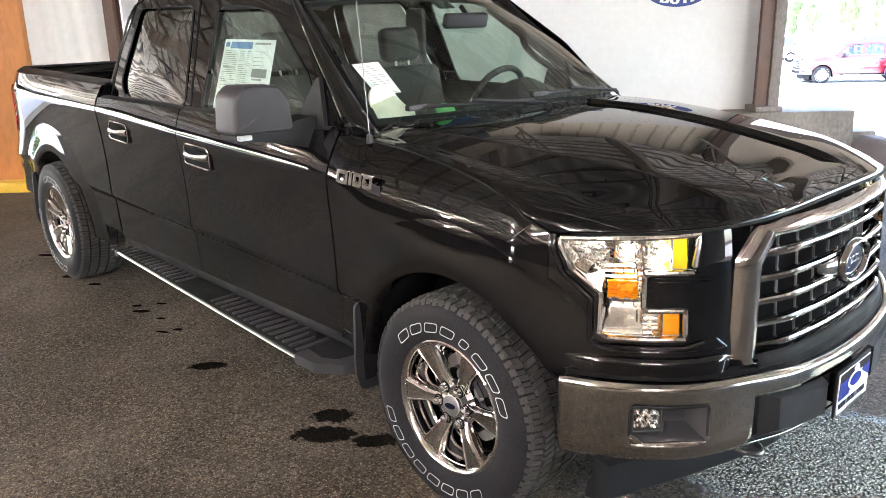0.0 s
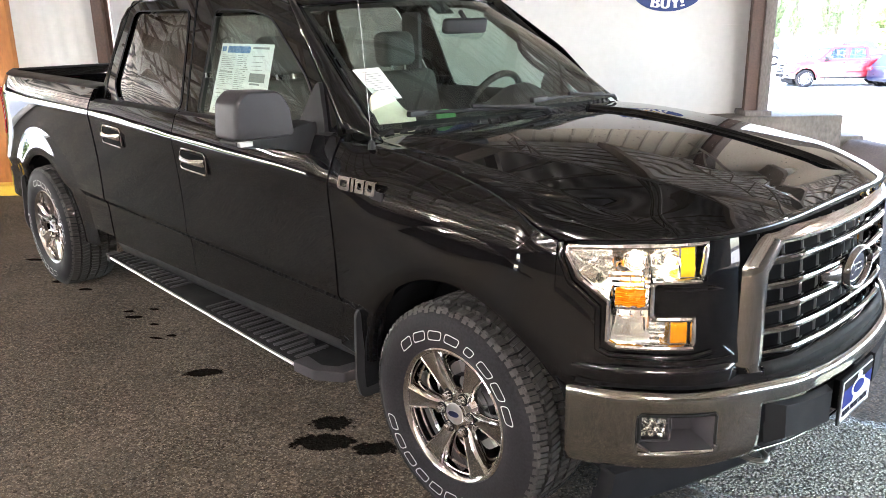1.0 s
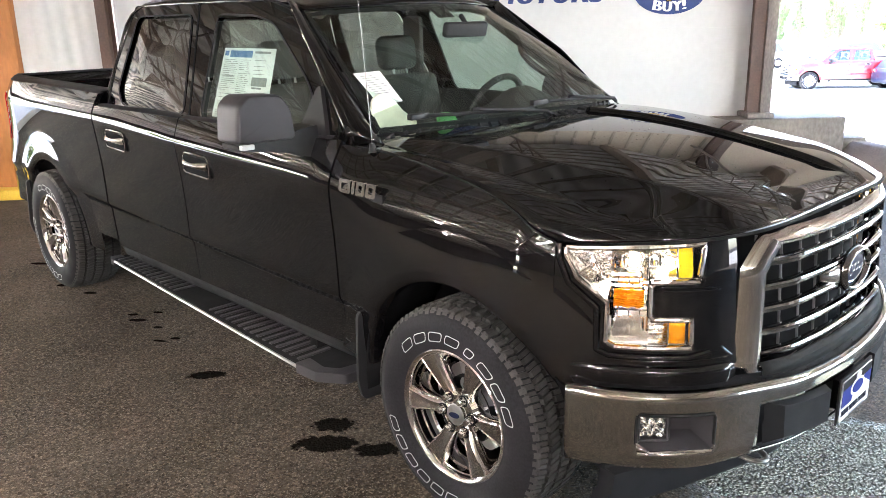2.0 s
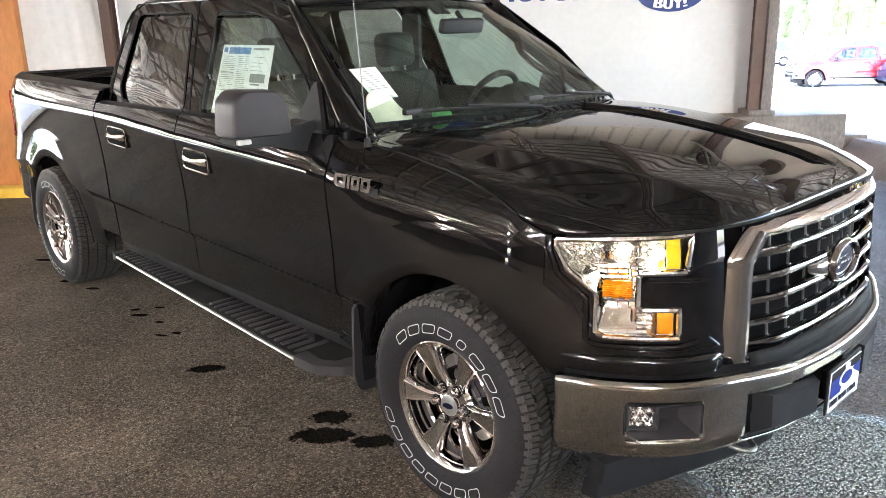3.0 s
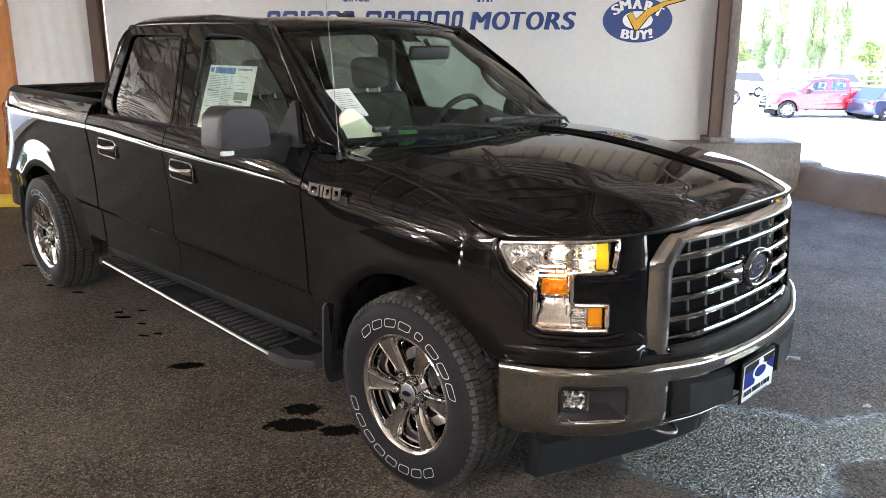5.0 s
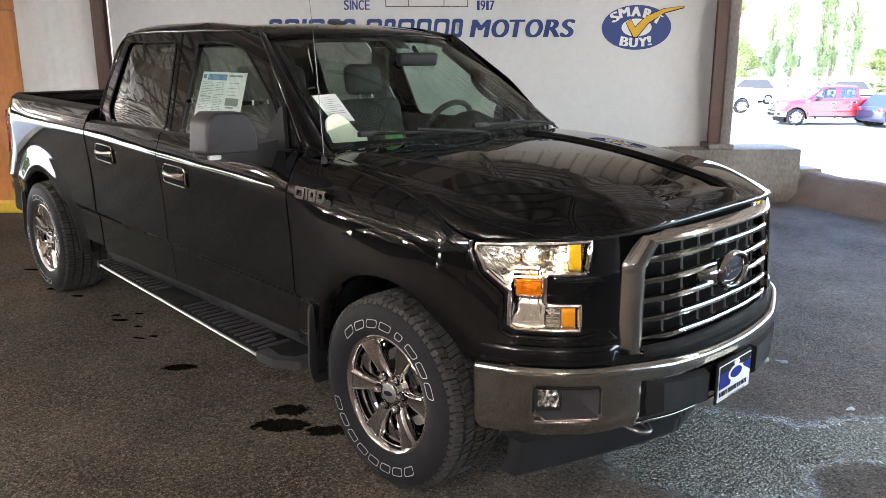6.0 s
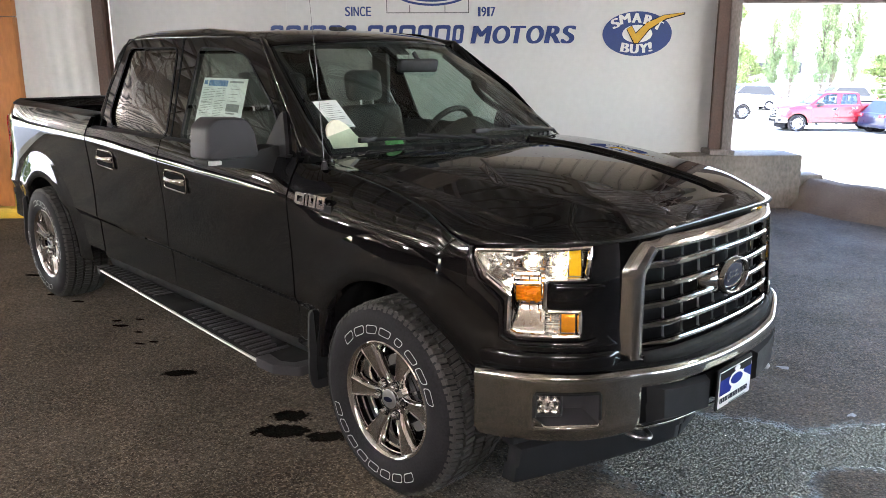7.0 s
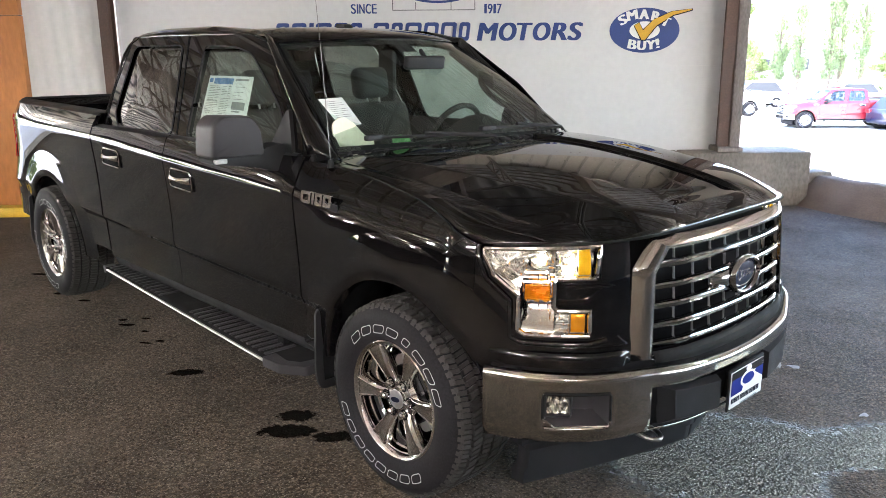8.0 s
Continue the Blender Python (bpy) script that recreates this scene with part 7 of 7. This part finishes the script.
for k, (u, n_, h, w_) in enumerate(((36.9, 63, 6.9, 0.95), (38.2, 62, 7.8, 1.0), (41.0, 62, 8.0, 1.0), (42.4, 63, 9.6, 1.1), (43.8, 62, 8.2, 1.0))):
    build_tree("tall slender green poplar behind a fence", WALL @ pose(u, n_, LOT), h, w_, M_LEAF, 20 + k)
for k, (u, n_, h, w_) in enumerate(((29.0, 52, 7.5, 1.5), (39.5, 50, 3.9, 1.6), (36.0, 66, 4.0, 1.6))):
    build_tree("light green broad leafy tree behind the lot", WALL @ pose(u, n_, LOT), h, w_, M_LEAF2, 40 + k, 5200, False)


def build_hedge(label, count, place, seed):
    """Loose leaves; place(rnd) gives each one's spot."""
    rnd = random.Random(seed)
    bm = bmesh.new()
    for _ in range(count):
        c = place(rnd)
        r3 = Euler((rnd.uniform(0, 6.3), rnd.uniform(0, 6.3), rnd.uniform(0, 6.3))).to_matrix()
        bm.faces.new([bm.verts.new(c + r3 @ Vector(p) * 0.3) for p in ((-0.5, 0, 0), (0, -0.45, 0.12), (0.6, 0, 0), (0, 0.45, 0.12))])
    ob = part("hedge", bm, M_LEAF2, smooth=0)
    ob.matrix_basis = WALL
    tagged(ob, label, "hedge", kind="stuff")


build_hedge("yellow-green leafy hedge outside the hall's openings", 5000,
            lambda r: Vector((r.uniform(-24, -9), 15.5 + r.gauss(0, 0.5), r.uniform(-2.0, 2.0))), 77)
build_hedge("yellow-green leafy shrubs outside the hall's end opening", 4600,
            lambda r: (lambda n_: Vector((-23.0 + r.gauss(0, 0.4), n_, r.uniform(0.0, 1.0 + 0.6 * math.sin(n_ * 2.3)))))(r.uniform(-0.8, 6.0)), 78)
fen = thing("fence", "grey wire fence along the lot", "fence", "", WALL @ pose(20, 46, LOT))
for k in range(16):
    part("post", tube([(k * 2.4, 0, 0), (k * 2.4, 0, 1.8)], 0.04, 8), M_FENCE, fen)
for z in (0.1, 0.6, 1.0, 1.4, 1.77):
    part("rail", tube([(0, 0, z), (36, 0, z)], 0.02, 6), M_FENCE, fen)
far_b = thing("far_building", "pale low industrial building beyond the lot", "building", "", WALL @ pose(30, 95, LOT))
part("wall", box((-12, 0, 0), (34, 12, 3.6)), M_FARWALL, far_b)
part("roof", box((-12.4, -0.4, 3.6), (34.4, 12.4, 3.95), 0.05), M_FENCE, far_b)
for k in range(9):
    part("window", box((-9 + k * 4.6, -0.06, 1.2), (-7 + k * 4.6, 0.05, 2.6), 0.02), M_CABIN, far_b)

# scraps of paper on the asphalt
for _x, _y, _r, _turn in ((0.615, 1.509, 0.034, 20), (1.133, 1.127, 0.028, 75)):
    sc = bmesh.new()
    rim_ = [sc.verts.new((_r * (1 + 0.35 * math.sin(k * 2.1)) * math.cos(k * 0.785), 0.6 * _r * math.sin(k * 0.785), 0.005 + 0.004 * math.sin(k * 1.7))) for k in range(8)]
    mid_ = sc.verts.new((0, 0, 0.013))
    for k in range(8):
        sc.faces.new((rim_[k], rim_[(k + 1) % 8], mid_))
    ob = part("paper_scrap", sc, M_SCRAP, smooth=0)
    ob.matrix_basis = pose(_x, _y, 0.0, 0, 0, _turn)
    tagged(ob, "small pale crumpled paper scrap on the asphalt", "litter", "paper scraps")

# water beads on hood and bumper pad
rnd = random.Random(11)
beads = bmesh.new()
for k in range(420):
    x, y = rnd.uniform(-0.45, 0.86), rnd.uniform(-0.75, 0.8)
    hit, loc, nor, idx = bpy.data.objects["hood"].ray_cast(Vector((x, y, 2.0)), Vector((0, 0, -1)))
    if not hit:
        continue
    r_ = rnd.choice((0.002, 0.0025, 0.003, 0.004)) * rnd.uniform(0.7, 1.2)
    m = Matrix.Translation(loc) @ nor.to_track_quat("Z", "Y").to_matrix().to_4x4() @ Matrix.Diagonal((r_, r_, r_ * 0.5, 1))
    bmesh.ops.create_icosphere(beads, subdivisions=1, radius=1, matrix=m)
M_WATER = glass("water", (0.95, 0.95, 0.95), ior=1.33)
wb = part("water_beads", beads, M_WATER)
tagged(wb, "clear water beads scattered on the black hood", "water", kind="stuff")
